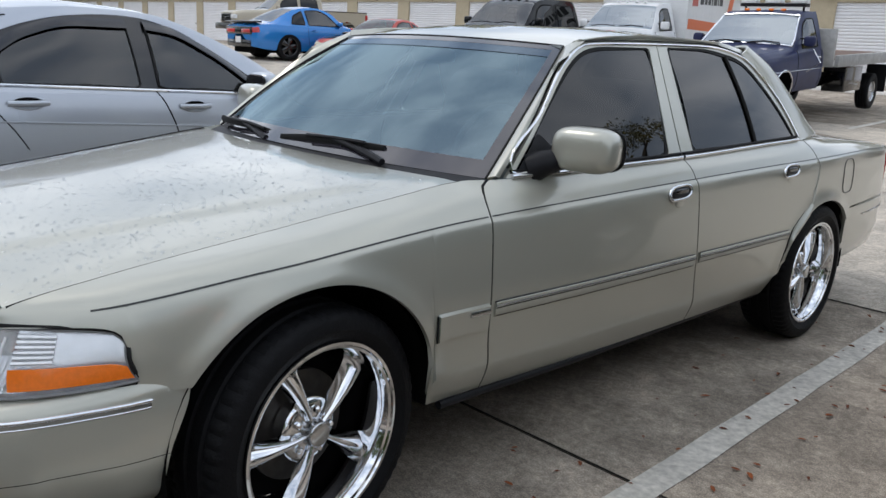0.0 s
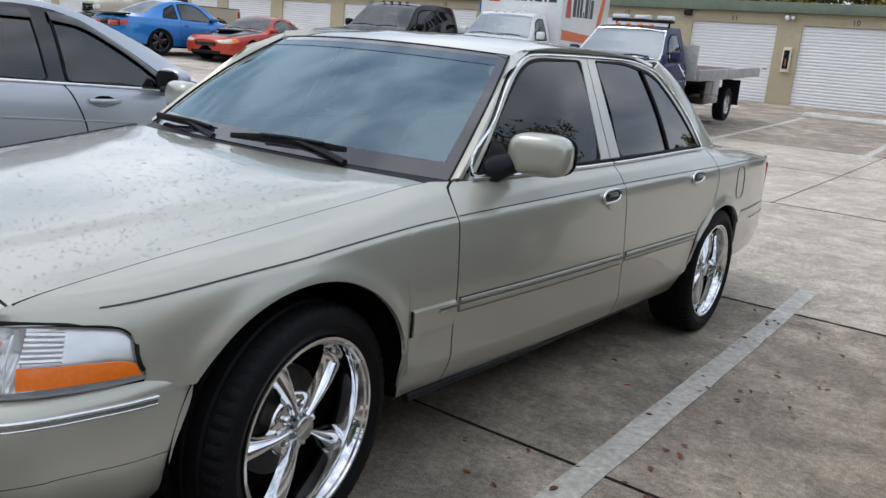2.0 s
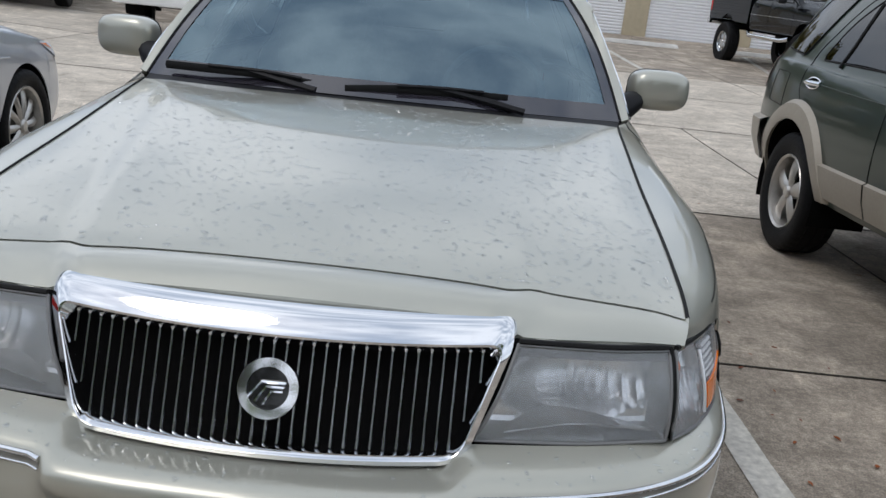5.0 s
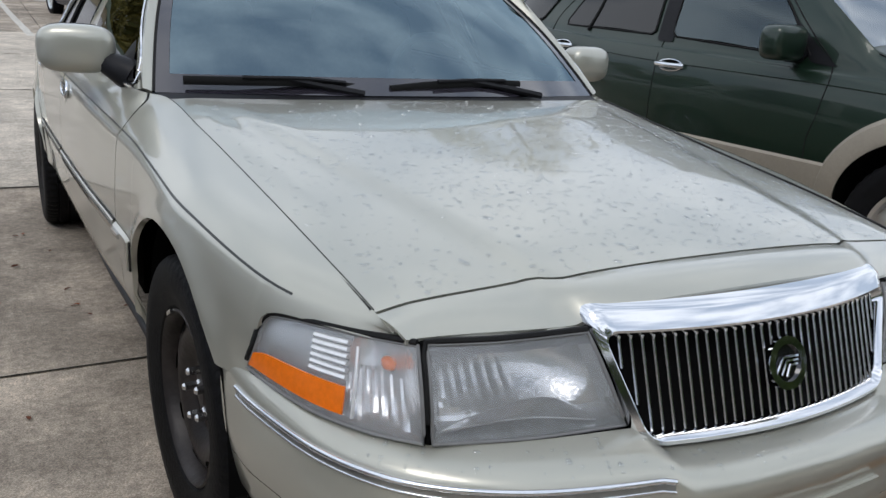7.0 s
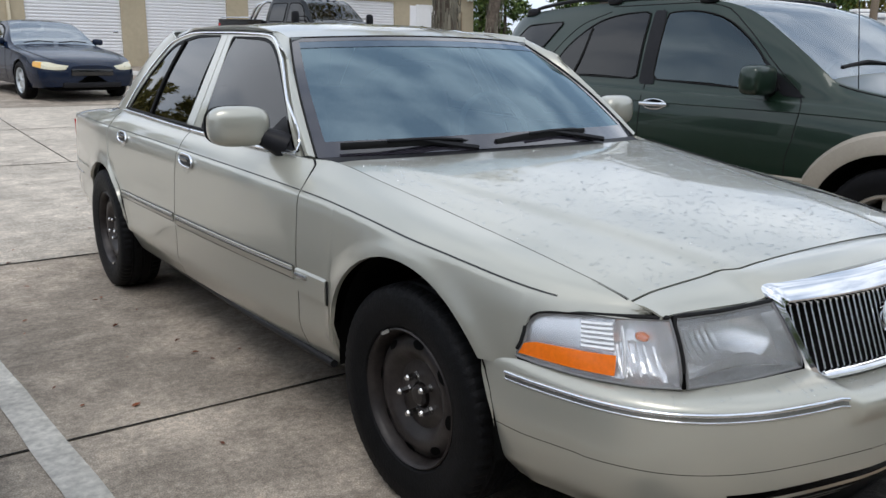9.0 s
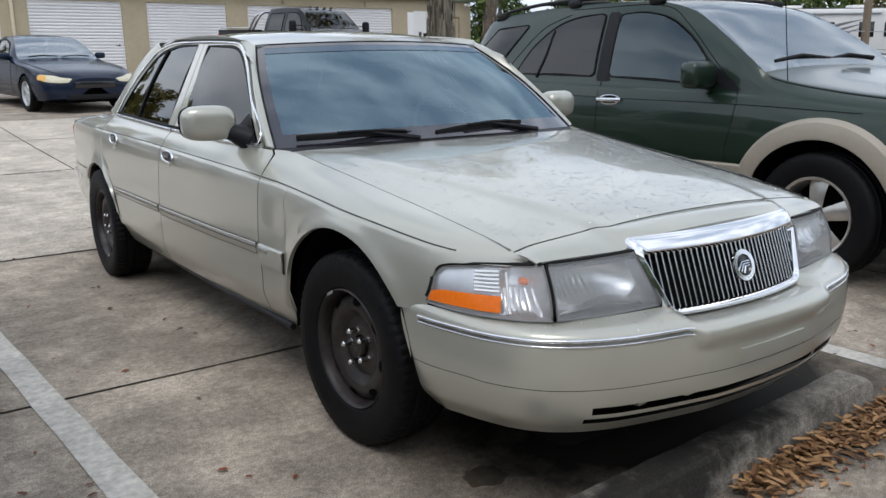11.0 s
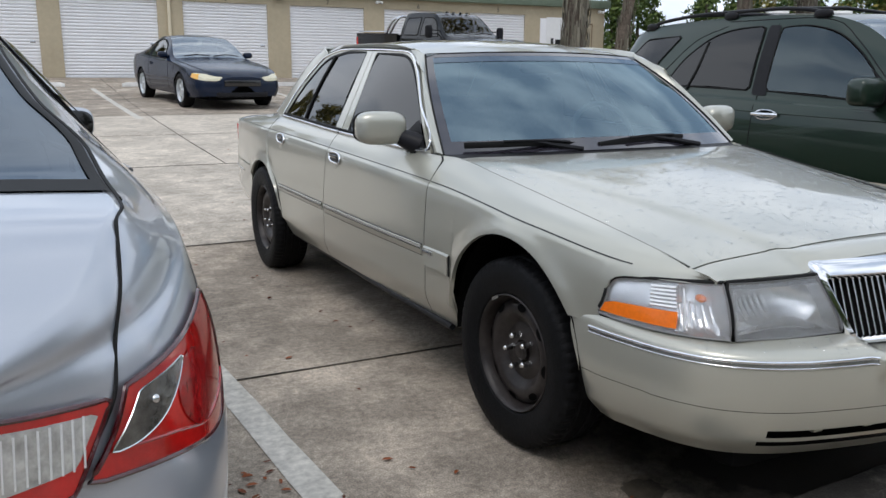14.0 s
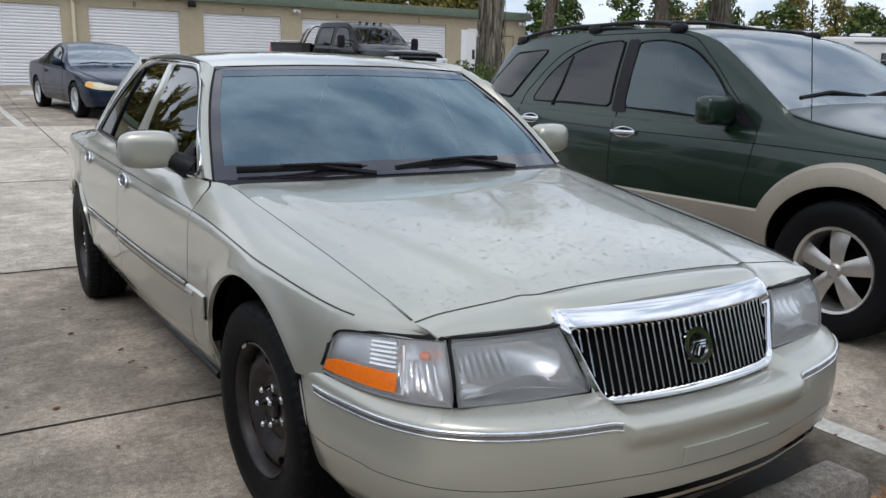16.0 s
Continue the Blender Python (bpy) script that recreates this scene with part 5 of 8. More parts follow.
def painted_line(name, pts, width, parent=pavement):
    P = spline([(*p,) for p in pts], 24)
    v = []
    for i, (x, y) in enumerate(P):
        d = P[min(i + 1, 23)] - P[max(i - 1, 0)]
        nrm = np.array([d[1], -d[0]]) / np.hypot(*d) * width / 2
        for s in (-1, 1):
            q = P[i] + s * nrm * (1 + 0.05 * math.sin(i * 2.3 + s))
            v.append((q[0], q[1], ground_z(*q) + 0.004))
    obj(name, v, [(2 * i, 2 * i + 1, 2 * i + 3, 2 * i + 2) for i in range(23)], LINE_PAINT, parent, "worn white parking line", smooth=False)


painted_line("parking_line", [(-1.36, -2.6), (-1.88, 4.2)], 0.115)
painted_line("parking_line", [(1.30, -1.6), (1.17, 4.4)], 0.11)
painted_line("parking_line", [(-4.6, -2.6), (-4.6, 2.4)], 0.115)
painted_line("parking_line", [(-0.35, 14.7), (-0.62, 23.3)], 0.13)
painted_line("parking_line", [(4.2, 14.7), (4.1, 23.3)], 0.13)
painted_line("parking_line", [(-3.1, 14.7), (-3.4, 23.3)], 0.13)
painted_line("parking_line", [(7.2, 15.5), (8.6, 23.3)], 0.13)
painted_line("parking_line", [(-9.4, 12.7), (-9.6, 21.3)], 0.13)

# dark filled joints between the slabs
JOINT = pbr("joint_filler", (0.02, 0.018, 0.015), 0.9, var=0.4, scale=9, spec=0.1)


def joint(a, b, width):
    """A ragged dark ribbon from a to b, lying in the joint."""
    n = max(6, int(max(abs(b[0] - a[0]), abs(b[1] - a[1])) * 2.5))
    d = np.array(b, float) - np.array(a, float)
    side = np.array([-d[1], d[0]]) / np.hypot(*d)
    rj = random.Random(int(a[0] * 31 + a[1] * 17))
    v = []
    for i in range(n + 1):
        c = np.array(a) + d * i / n + side * rj.uniform(-0.002, 0.002)
        for sg in (-1, 1):
            q = c + side * sg * width * rj.uniform(0.35, 0.62)
            v.append((q[0], q[1], ground_z(*q) + 0.0035))
    obj("expansion_joint", v, [(2 * i, 2 * i + 1, 2 * i + 3, 2 * i + 2) for i in range(n)], JOINT, pavement, "dark joint between slabs", smooth=False)


for y0, y1, cols, m in ROWS:
    joint((max(cols[0], -30), y0), (min(cols[-1], 22), y0), 0.024 if y0 > 3 else 0.013)
    for x in cols[1:-1]:
        if -30 < x < 24:
            joint((x, y0), (x, y1), 0.012)

# oil and water stains on the bay, and dark patches of painted shade
STAIN = pbr("damp_oil_stain", (0.095, 0.08, 0.058), 0.5, var=0.3, scale=20)
rs = random.Random(7)


def stain(x, y, r, n=22):
    v = [(x, y, ground_z(x, y) + 0.002)]
    for i in range(n):
        a = 2 * math.pi * i / n
        q = r * (1 + rs.uniform(-0.16, 0.16))
        v.append((x + q * math.cos(a), y + 0.85 * q * math.sin(a), ground_z(x, y) + 0.002))
    obj("stain", v, [(0, 1 + i, 1 + (i + 1) % n) for i in range(n)], STAIN, pavement, "dark oil stain", smooth=False)


stain(-0.64, -0.47, 0.075)


def shade_oil_patch(x, y, rx, ry, strength, seed):
    """Shade and old soaked-in oil painted as a dark patch that frays out over the concrete."""
    m = bpy.data.materials.new("painted_shade_and_oil")
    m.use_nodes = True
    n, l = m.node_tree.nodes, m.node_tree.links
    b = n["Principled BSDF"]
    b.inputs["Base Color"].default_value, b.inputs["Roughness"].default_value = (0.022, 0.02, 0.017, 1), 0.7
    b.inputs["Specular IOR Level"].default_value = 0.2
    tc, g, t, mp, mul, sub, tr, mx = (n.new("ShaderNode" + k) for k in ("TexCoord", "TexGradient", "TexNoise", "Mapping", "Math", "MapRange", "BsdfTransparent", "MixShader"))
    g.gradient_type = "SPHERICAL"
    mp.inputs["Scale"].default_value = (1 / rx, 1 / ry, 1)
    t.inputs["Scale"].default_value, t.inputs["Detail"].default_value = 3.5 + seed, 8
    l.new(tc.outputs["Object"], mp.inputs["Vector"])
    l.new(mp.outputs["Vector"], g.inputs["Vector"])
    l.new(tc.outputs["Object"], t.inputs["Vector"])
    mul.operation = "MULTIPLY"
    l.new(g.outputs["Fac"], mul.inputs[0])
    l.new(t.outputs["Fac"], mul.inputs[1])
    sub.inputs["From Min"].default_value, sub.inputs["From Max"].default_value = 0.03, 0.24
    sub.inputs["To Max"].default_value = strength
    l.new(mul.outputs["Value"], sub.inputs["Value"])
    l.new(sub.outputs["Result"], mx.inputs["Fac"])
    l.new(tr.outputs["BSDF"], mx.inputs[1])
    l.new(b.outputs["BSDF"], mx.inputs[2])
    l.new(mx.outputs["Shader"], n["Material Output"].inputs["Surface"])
    ob = obj("stain", [(-rx, -ry, 0), (rx, -ry, 0), (rx, ry, 0), (-rx, ry, 0)], [(0, 1, 2, 3)], m, pavement, "dark patch of painted shade and soaked-in oil", smooth=False)
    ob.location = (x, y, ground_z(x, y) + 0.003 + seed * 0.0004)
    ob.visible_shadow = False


# shade and oil painted under both noses, then darker ground past the stop
shade_oil_patch(0.25, -0.45, 1.25, 0.75, 0.9, 1)
shade_oil_patch(2.9, -0.6, 1.2, 0.9, 0.6, 2)
shade_oil_patch(1.5, -1.5, 1.6, 1.0, 0.55, 3)

# wheel stops
KERB = concrete("weathered_kerb_concrete", (0.255, 0.23, 0.195), 0.85, 0.45, 0.0)
WHITE_KERB = pbr("white_painted_kerb", (0.66, 0.65, 0.62), 0.8, var=0.15, scale=8, bump=0.4, bscale=40, stain=0.2, sscale=1.5)


def wheel_stop(x, y, length, turn, mat, label, group=""):
    bm = bmesh.new()
    prof = [(-0.085, 0.0), (-0.08, 0.03), (-0.06, 0.105), (-0.045, 0.118), (0.045, 0.118), (0.06, 0.105), (0.08, 0.03), (0.085, 0.0)]
    rnd = random.Random(int(x * 100))
    n = 26
    rows = []
    for i in range(n):
        t = i / (n - 1) * 2 - 1
        low = 0.72 if abs(t) > 0.985 else 1
        xx = t * length / 2
        rows.append([bm.verts.new((xx + rnd.uniform(-0.003, 0.003), p[0] * (0.9 if low < 1 else 1) + rnd.uniform(-0.003, 0.003), p[1] * low + (rnd.uniform(-0.004, 0.003) if p[1] else 0))) for p in prof])
    for a, b in zip(rows, rows[1:]):
        for i in range(len(prof) - 1):
            bm.faces.new((a[i], b[i], b[i + 1], a[i + 1]))
    bm.faces.new(rows[0])
    bm.faces.new(rows[-1][::-1])
    ob = part("wheel_stop", bm, mat, sharp=28)
    ob.matrix_world = pose(x, y, ground_z(x, y), 0, 0, turn)
    return tagged(ob, label, "wheel stop", group)


wheel_stop(-0.08, -0.884, 1.86, 3.0, KERB, "weathered grey concrete wheel stop with fallen leaves", "grey wheel stops")
wheel_stop(2.95, -1.25, 1.8, 1, KERB, "weathered grey concrete wheel stop", "grey wheel stops")
for x in (-2.45, 1.4, 5.6, -6.6, 9.6):
    wheel_stop(x, 24.0, 2.3, 0, WHITE_KERB, "white painted concrete wheel stop", "white wheel stops")

# ---- the storage block ----
WALL = pbr("tan_stucco", (0.45, 0.385, 0.27), 0.9, var=0.06, scale=6, bump=0.35, bscale=70, stain=0.08, sscale=0.6)
ROLL = pbr("white_roller_steel", (0.78, 0.78, 0.79), 0.42, var=0.03, scale=20, stain=0.04, sscale=1)
FASCIA = pbr("green_roof_metal", (0.14, 0.18, 0.13), 0.5, var=0.12, scale=8, stain=0.15, sscale=1.2)
NUMBER = pbr("dark_lettering", (0.03, 0.03, 0.03), 0.6)
FACE_Y, DOOR_LO, DOOR_HI = 27.67, 0.885, 3.46
DOORS = [(13.85, 16.45, "5"), (10.15, 13.0, "6"), (6.47, 9.33, "7"), (2.72, 5.64, "8"), (-1.11, 1.88, "9"), (-4.95, -1.78, "10"), (-8.65, -5.75, "11")]
x = -9.5
for k in range(20):
    DOORS.append((x - 3.35, x, str(12 + k)))
    x -= 4.2
RIGHT_END, LEFT_END = 20.5, x
block = tagged(new("wall_north"), "tan stucco storage building with white roller doors", "building", kind="structure")
edges = sorted(DOORS)
prev = LEFT_END
for x0, x1, _ in edges + [(RIGHT_END, RIGHT_END, "")]:
    box("wall_pier", prev, x0, FACE_Y, FACE_Y + 0.25, 0.2, DOOR_HI, WALL, block)
    prev = x1
box("wall_lintel", LEFT_END, RIGHT_END, FACE_Y, FACE_Y + 0.25, DOOR_HI, 3.84, WALL, block)
box("wall_end", RIGHT_END - 0.25, RIGHT_END, FACE_Y + 0.25, FACE_Y + 9, 0.2, 3.84, WALL, block)
box("wall_back", LEFT_END, RIGHT_END, FACE_Y + 8.8, FACE_Y + 9, 0.2, 3.84, WALL, block)
box("fascia", LEFT_END, RIGHT_END + 0.15, FACE_Y - 0.22, FACE_Y + 0.02, 3.83, 4.16, FASCIA, block, "green metal roof fascia", bevel=0.02)
box("roof", LEFT_END, RIGHT_END + 0.1, FACE_Y + 0.02, FACE_Y + 9.1, 3.9, 4.12, FASCIA, block)
for x0, x1, num in edges:
    verts, faces, ribs = [], [], 25
    for i in range(ribs * 4 + 1):
        z = DOOR_LO - 0.02 + (DOOR_HI + 0.02 - DOOR_LO) * (i // 4 + (0.0, 0.16, 0.5, 0.84)[i % 4]) / ribs
        d = (0.0, 0.026, 0.034, 0.026)[i % 4]
        verts += [(x0 - 0.03, FACE_Y + 0.09 - d, z), (x1 + 0.03, FACE_Y + 0.09 - d, z)]
    faces = [(2 * i, 2 * i + 1, 2 * i + 3, 2 * i + 2) for i in range(ribs * 4)]
    door = obj("roller_door", verts, faces, ROLL, block, "white ribbed roller door", smooth=False)
    box("door_latch", x1 - 0.28, x1 - 0.12, FACE_Y + 0.05, FACE_Y + 0.085, 1.98, 2.06, DULL_CHROME, door, bevel=0.01)
    cu = bpy.data.curves.new("door_number", "FONT")
    cu.body, cu.size, cu.extrude, cu.align_x = num, 0.24, 0.004, "CENTER"
    t = new("door_number", cu)
    cu.materials.append(NUMBER)
    t.matrix_world = pose((x0 + x1) / 2, FACE_Y - 0.008, 3.53, 90, 0, 0)
    t.parent = block
# things on the wall
CREAM = pbr("cream_metal", (0.62, 0.55, 0.4), 0.5, var=0.05, scale=10)
box("downspout", 2.2, 2.3, FACE_Y - 0.09, FACE_Y - 0.003, 0.8, 3.83, CREAM, block, "tan metal downspout", bevel=0.015)
box("wall_lamp", 5.95, 6.2, FACE_Y - 0.2, FACE_Y - 0.003, 3.62, 3.8, BLACK_TRIM, block, "dark wall-pack lamp", bevel=0.03)
box("wall_lamp", -8.95, -8.7, FACE_Y - 0.2, FACE_Y - 0.003, 3.62, 3.8, BLACK_TRIM, block, "dark wall-pack lamp", bevel=0.03)
white_lamp = blob("wall_lamp", (-5.45, FACE_Y - 0.12, 3.68), (0.08, 0.11, 0.09), ROLL, block, "small white floodlight", e=0.8)
WHITE_DOOR = pbr("white_door_paint", (0.74, 0.74, 0.73), 0.5, var=0.03, scale=10)
dr = box("service_door", 17.5, 18.55, FACE_Y - 0.04, FACE_Y - 0.004, 0.8, 3.4, WHITE_DOOR, block, "white service door", bevel=0.01)
box("door_panel", 17.95, 18.2, FACE_Y - 0.06, FACE_Y - 0.042, 2.1, 2.5, BLACK_TRIM, dr)

# ---- the other vehicles: lofted shells with panes, lamps, seams and trims laid on ----
def alloy_wheel(parent, R, rim_r, spokes, mat, name="wheel", half=0.11, wide=0.5, dark=None, forked=False):
    w = new(name)
    w.parent = parent
    tyre_mesh("tyre", R, rim_r, half, RUBBER, w, blocks=40)
    lathe("rim", [(rim_r - 0.004, half * 0.7), (rim_r + 0.006, half * 0.82), (rim_r + 0.002, half * 0.88), (rim_r - 0.012, half * 0.8), (rim_r - 0.02, half * 0.4), (rim_r - 0.022, -half * 0.7)], mat, w, n=48)
    lathe("wheel_drum", [(0.0, -0.02), (rim_r * 0.7, -0.025), (rim_r - 0.022, -0.06)], CAVITY, w, n=24)
    for s in range(spokes):
        a = 2 * math.pi * s / spokes
        hw = rim_r * wide * math.pi / spokes
        verts, faces = [], []
        for i in range(7):
            t = i / 6
            r = 0.03 + t * (rim_r - 0.045)
            wd = hw * (0.55 + 0.45 * t) if not forked else hw * (0.7 + 0.3 * math.sin(t * 3))
            x = half * 0.66 + 0.012 * math.sin(t * math.pi) - 0.012 * t
            for j in range(5):
                u = j / 4 * 2 - 1
                verts.append((x - 0.016 * abs(u) ** 2, r, u * wd))
        for i in range(6):
            for j in range(4):
                faces.append((i * 5 + j, i * 5 + j + 1, (i + 1) * 5 + j + 1, (i + 1) * 5 + j))
        obj("spoke", [Matrix.Rotation(a, 3, "X") @ Vector(v) for v in verts], faces, mat, w)
    lathe("hub_cap", [(0.0, half * 0.8), (0.03, half * 0.78), (0.04, half * 0.68), (0.042, 0)], dark or mat, w, n=20)
    return w


class Shell:
    """Half sections along y, nose at the low end, front axle at y = 0."""
    def __init__(self, width, sill, belt, top, rail, crown, arches, lean=0.05):
        self.t = {k: list(zip(*v)) for k, v in dict(width=width, sill=sill, belt=belt, top=top, rail=rail, crown=crown).items()}
        self.arches, self.lean = arches, lean
        self.y0, self.y1 = width[0][0], width[-1][0]

    def get(self, key, y):
        return pchip(self.t[key][0], self.t[key][1], y)

    def sections(self, y):
        y = np.asarray(y, float)
        w, sl, bl, tp, rl, cr = (self.get(k, y) for k in ("width", "sill", "belt", "top", "rail", "crown"))
        zr = tp - cr
        rl = np.minimum(rl, w - 0.03)
        k = self.lean
        mid = sl + 0.55 * (bl - sl)
        x = [w - k, w - 0.4 * k, w - 0.06 * k, w, w - 0.2 * k, w - 0.65 * k, w - k, (w - k) * 0.52 + (rl + 0.012) * 0.48 + 0.01, rl + 0.012, rl - 0.035, rl * 0.6, rl * 0.3, 0 * y]
        zb = np.minimum(bl, zr - 0.02)
        z = [sl, sl + 0.14 * (bl - sl) + 0.02, sl + 0.34 * (bl - sl), mid, bl - 0.22 * (bl - sl), np.minimum(bl - 0.035, zb - 0.01), zb, zb * 0.5 + zr * 0.5, zr, zr + 0.35 * cr, tp - 0.2 * cr, tp - 0.06 * cr, tp]
        return np.stack(x, -1), np.stack(z, -1)

    def at(self, y, s):
        y, s = np.broadcast_arrays(np.asarray(y, float), np.asarray(s, float))
        X, Z = self.sections(y.ravel())
        k = X.shape[1] - 1
        u = np.clip(s.ravel(), 0, 1) * k
        i = np.clip(u.astype(int), 0, k - 1)
        t, rows = u - i, np.arange(u.size)
        def cr(A):
            p0, p1, p2, p3 = A[rows, np.maximum(i - 1, 0)], A[rows, i], A[rows, i + 1], A[rows, np.minimum(i + 2, k)]
            return 0.5 * (2 * p1 + (p2 - p0) * t + (2 * p0 - 5 * p1 + 4 * p2 - p3) * t**2 + (3 * p1 - p0 - 3 * p2 + p3) * t**3)
        return np.stack([cr(X), y.ravel(), cr(Z)], -1).reshape(*y.shape, 3)

    def place(self, y, z, lift=0.0):
        S = np.linspace(0, 9.4 / 12, 70)
        P = self.at(np.full(70, float(y)), S)
        zz = np.maximum.accumulate(P[:, 2] + np.arange(70) * 1e-7)
        return (float(np.interp(z, zz, P[:, 0])) + lift, float(y), float(z))

    def deck(self, u, y, lift=0.0):
        """On the upper side: u -1..1 across between the rails."""
        p = self.at(np.array([float(y)]), np.array([1 - abs(u) * 4 / 12]))[0]
        return (math.copysign(p[0], u) if u else 0.0, float(y), p[2] + lift)

    def build(self, car, mat, ny=90, glass=(), glass_mat=None, ns=72, body_name="body"):
        """The painted skin; glass: stretches (y0, y1) where the upper side between the rails is a pane."""
        ys = np.unique(np.r_[np.linspace(self.y0, self.y1, ny), np.array([e for g in glass for e in g[:2]], float), np.array([c + a * d for c, zc, a in self.arches for d in (-1, -0.98, -0.9, 0.9, 0.98, 1)], float)])
        n = len(ys)
        S = np.linspace(0, 1, ns)
        lo = np.zeros(n)
        for i, y in enumerate(ys):
            zb = -1.0
            for c, zc, a in self.arches:
                d = abs(y - c) / a
                if d < 1:
                    zb = max(zb, zc + a * math.sqrt(1 - d * d))
            if zb > 0:
                P = self.at(np.full(120, y), np.linspace(0, 0.6, 120))
                lo[i] = np.interp(zb, np.maximum.accumulate(P[:, 2]), np.linspace(0, 0.6, 120))
        cutk = int(ns * 8.6 / 12)
        grid = np.empty((n, ns, 3))
        for i, y in enumerate(ys):
            S1 = np.r_[np.linspace(lo[i], 8.6 / 12, cutk), np.linspace(8.6 / 12, 1, ns - cutk + 1)[1:]]
            grid[i] = self.at(np.full(ns, y), S1)
        full = np.concatenate([grid, grid[:, ::-1][:, 1:] * [-1, 1, 1]], 1)
        m = full.shape[1]
        body, panes = [], [[] for _ in glass]
        for i in range(n - 1):
            yc = (ys[i] + ys[i + 1]) / 2
            for j in range(m - 1):
                q = (i * m + j, i * m + j + 1, (i + 1) * m + j + 1, (i + 1) * m + j)
                if cutk - 1 <= j < m - cutk:
                    hit = [k for k, g in enumerate(glass) if g[0] < yc < g[1]]
                    if hit:
                        panes[hit[0]].append(q)
                        continue
                body.append(q)
        V = full.reshape(-1, 3)
        def used(name, faces, mt, parent, label=""):
            idx = sorted({v for q in faces for v in q})
            back = {v: k for k, v in enumerate(idx)}
            return obj(name, V[idx], [tuple(back[v] for v in q[::-1]) for q in faces], mt, parent, label)
        shell = used(body_name, body, mat, car)
        out = []
        for k, g in enumerate(glass):
            p = used(g[2], panes[k], glass_mat or WINDSHIELD, car, g[3])
            p.visible_shadow = False
            out.append(p)
        # ends
        for yy, lab in ((0, "nose"), (n - 1, "tail")):
            cap = grid[yy]
            loop = [tuple(p) for p in cap] + [(-p[0], p[1], p[2]) for p in cap[::-1][1:]]
            c = np.mean(loop, 0)
            obj("end_panel", [tuple(c)] + loop, [(0, i, i + 1) for i in range(1, len(loop))], mat, car, smooth=False)
        x_in = self.get("width", 0.0) - 0.30
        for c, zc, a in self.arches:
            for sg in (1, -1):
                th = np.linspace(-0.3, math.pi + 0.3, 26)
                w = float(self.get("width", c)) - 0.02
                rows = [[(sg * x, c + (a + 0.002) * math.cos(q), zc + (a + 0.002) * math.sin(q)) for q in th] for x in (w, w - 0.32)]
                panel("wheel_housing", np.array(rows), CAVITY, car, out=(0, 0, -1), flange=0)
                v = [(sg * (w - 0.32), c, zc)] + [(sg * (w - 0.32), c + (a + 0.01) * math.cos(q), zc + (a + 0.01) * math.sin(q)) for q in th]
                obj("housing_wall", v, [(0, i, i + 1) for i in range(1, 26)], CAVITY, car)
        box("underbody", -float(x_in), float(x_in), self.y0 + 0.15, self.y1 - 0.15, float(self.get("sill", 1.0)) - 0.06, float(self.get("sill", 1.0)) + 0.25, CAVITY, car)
        return shell, out

    def window(self, car, pts, radius, sg, glass=None, seal=0.02, name="side_window", label="dark tinted side window", lift=0.004):
        line = outline(rounded(pts, radius), 56)
        c = line.mean(0)
        pl = lambda d: (lambda y, z: tuple(np.array(self.place(y, z, d)) * [sg, 1, 1]))
        inner = line + (c - line) / np.linalg.norm(c - line, axis=1, keepdims=True) * seal
        a = sheet(name, inner, pl(lift + 0.002), glass or TINTED, car, label, rows=6)
        sheet("window_well", line, pl(lift * 0.4), CAVITY, a, rows=4)
        v = []
        for p in line:
            v.append(pl(lift + 0.001)(*p))
        tube("window_seal", v, seal * 0.45, GASKET, a, n=6, closed=True)
        return a

    def seam(self, car, pts, sg, r=0.0035, mat=None, lift=0.0, name="panel_joint", n=24):
        P = [tuple(np.array(self.place(y, z, lift)) * [sg, 1, 1]) for y, z in spline(pts, n)]
        return tube(name, P, r, mat or GASKET, car, n=5)

    def patch(self, car, name, pts, radius, sg, mat, lift=0.006, label="", rows=5, n=40):
        line = outline(rounded(pts, radius, 4), n)
        return sheet(name, line, lambda y, z: tuple(np.array(self.place(y, z, lift)) * [sg, 1, 1]), mat, car, label, rows=rows)

    def band(self, car, name, ys, z0, z1, sg, mat, lift=0.012, label=""):
        """A raised strip between heights z0(y) and z1(y)."""
        rows = []
        for f, l in ((0.0, 0.0), (0.06, lift), (0.5, lift * 1.15), (0.94, lift), (1.0, 0.0)):
            rows.append([self.place(y, z0(y) + (z1(y) - z0(y)) * f, l) for y in ys])
        return panel(name, np.array(rows), mat, car, label, mirror=sg < 0, out=(1, 0, 0), flange=0.0)


def handle(car, shell, y, z, sg, mat, length=0.11):
    p = np.array(shell.place(y, z))
    h = tube("door_handle", [tuple((p + [0.004 + 0.022 * math.sin(math.pi * t), (t - 0.5) * length * 2, 0]) * [sg, 1, 1]) for t in np.linspace(0, 1, 9)], 0.015, mat, car, "bright door handle", n=8)
    blob("handle_cup", tuple((p + [-0.004, 0, 0.0]) * [sg, 1, 1]), (0.008, length * 0.7, 0.03), CAVITY, h, e=0.7, n=12, m=8)
    tube("handle_rim", [tuple(np.array(shell.place(y + length * 0.86 * math.cos(a), z + 0.031 * math.sin(a), 0.003)) * [sg, 1, 1]) for a in np.linspace(0, 2 * math.pi, 22, endpoint=False)], 0.005, mat, h, n=6, closed=True)


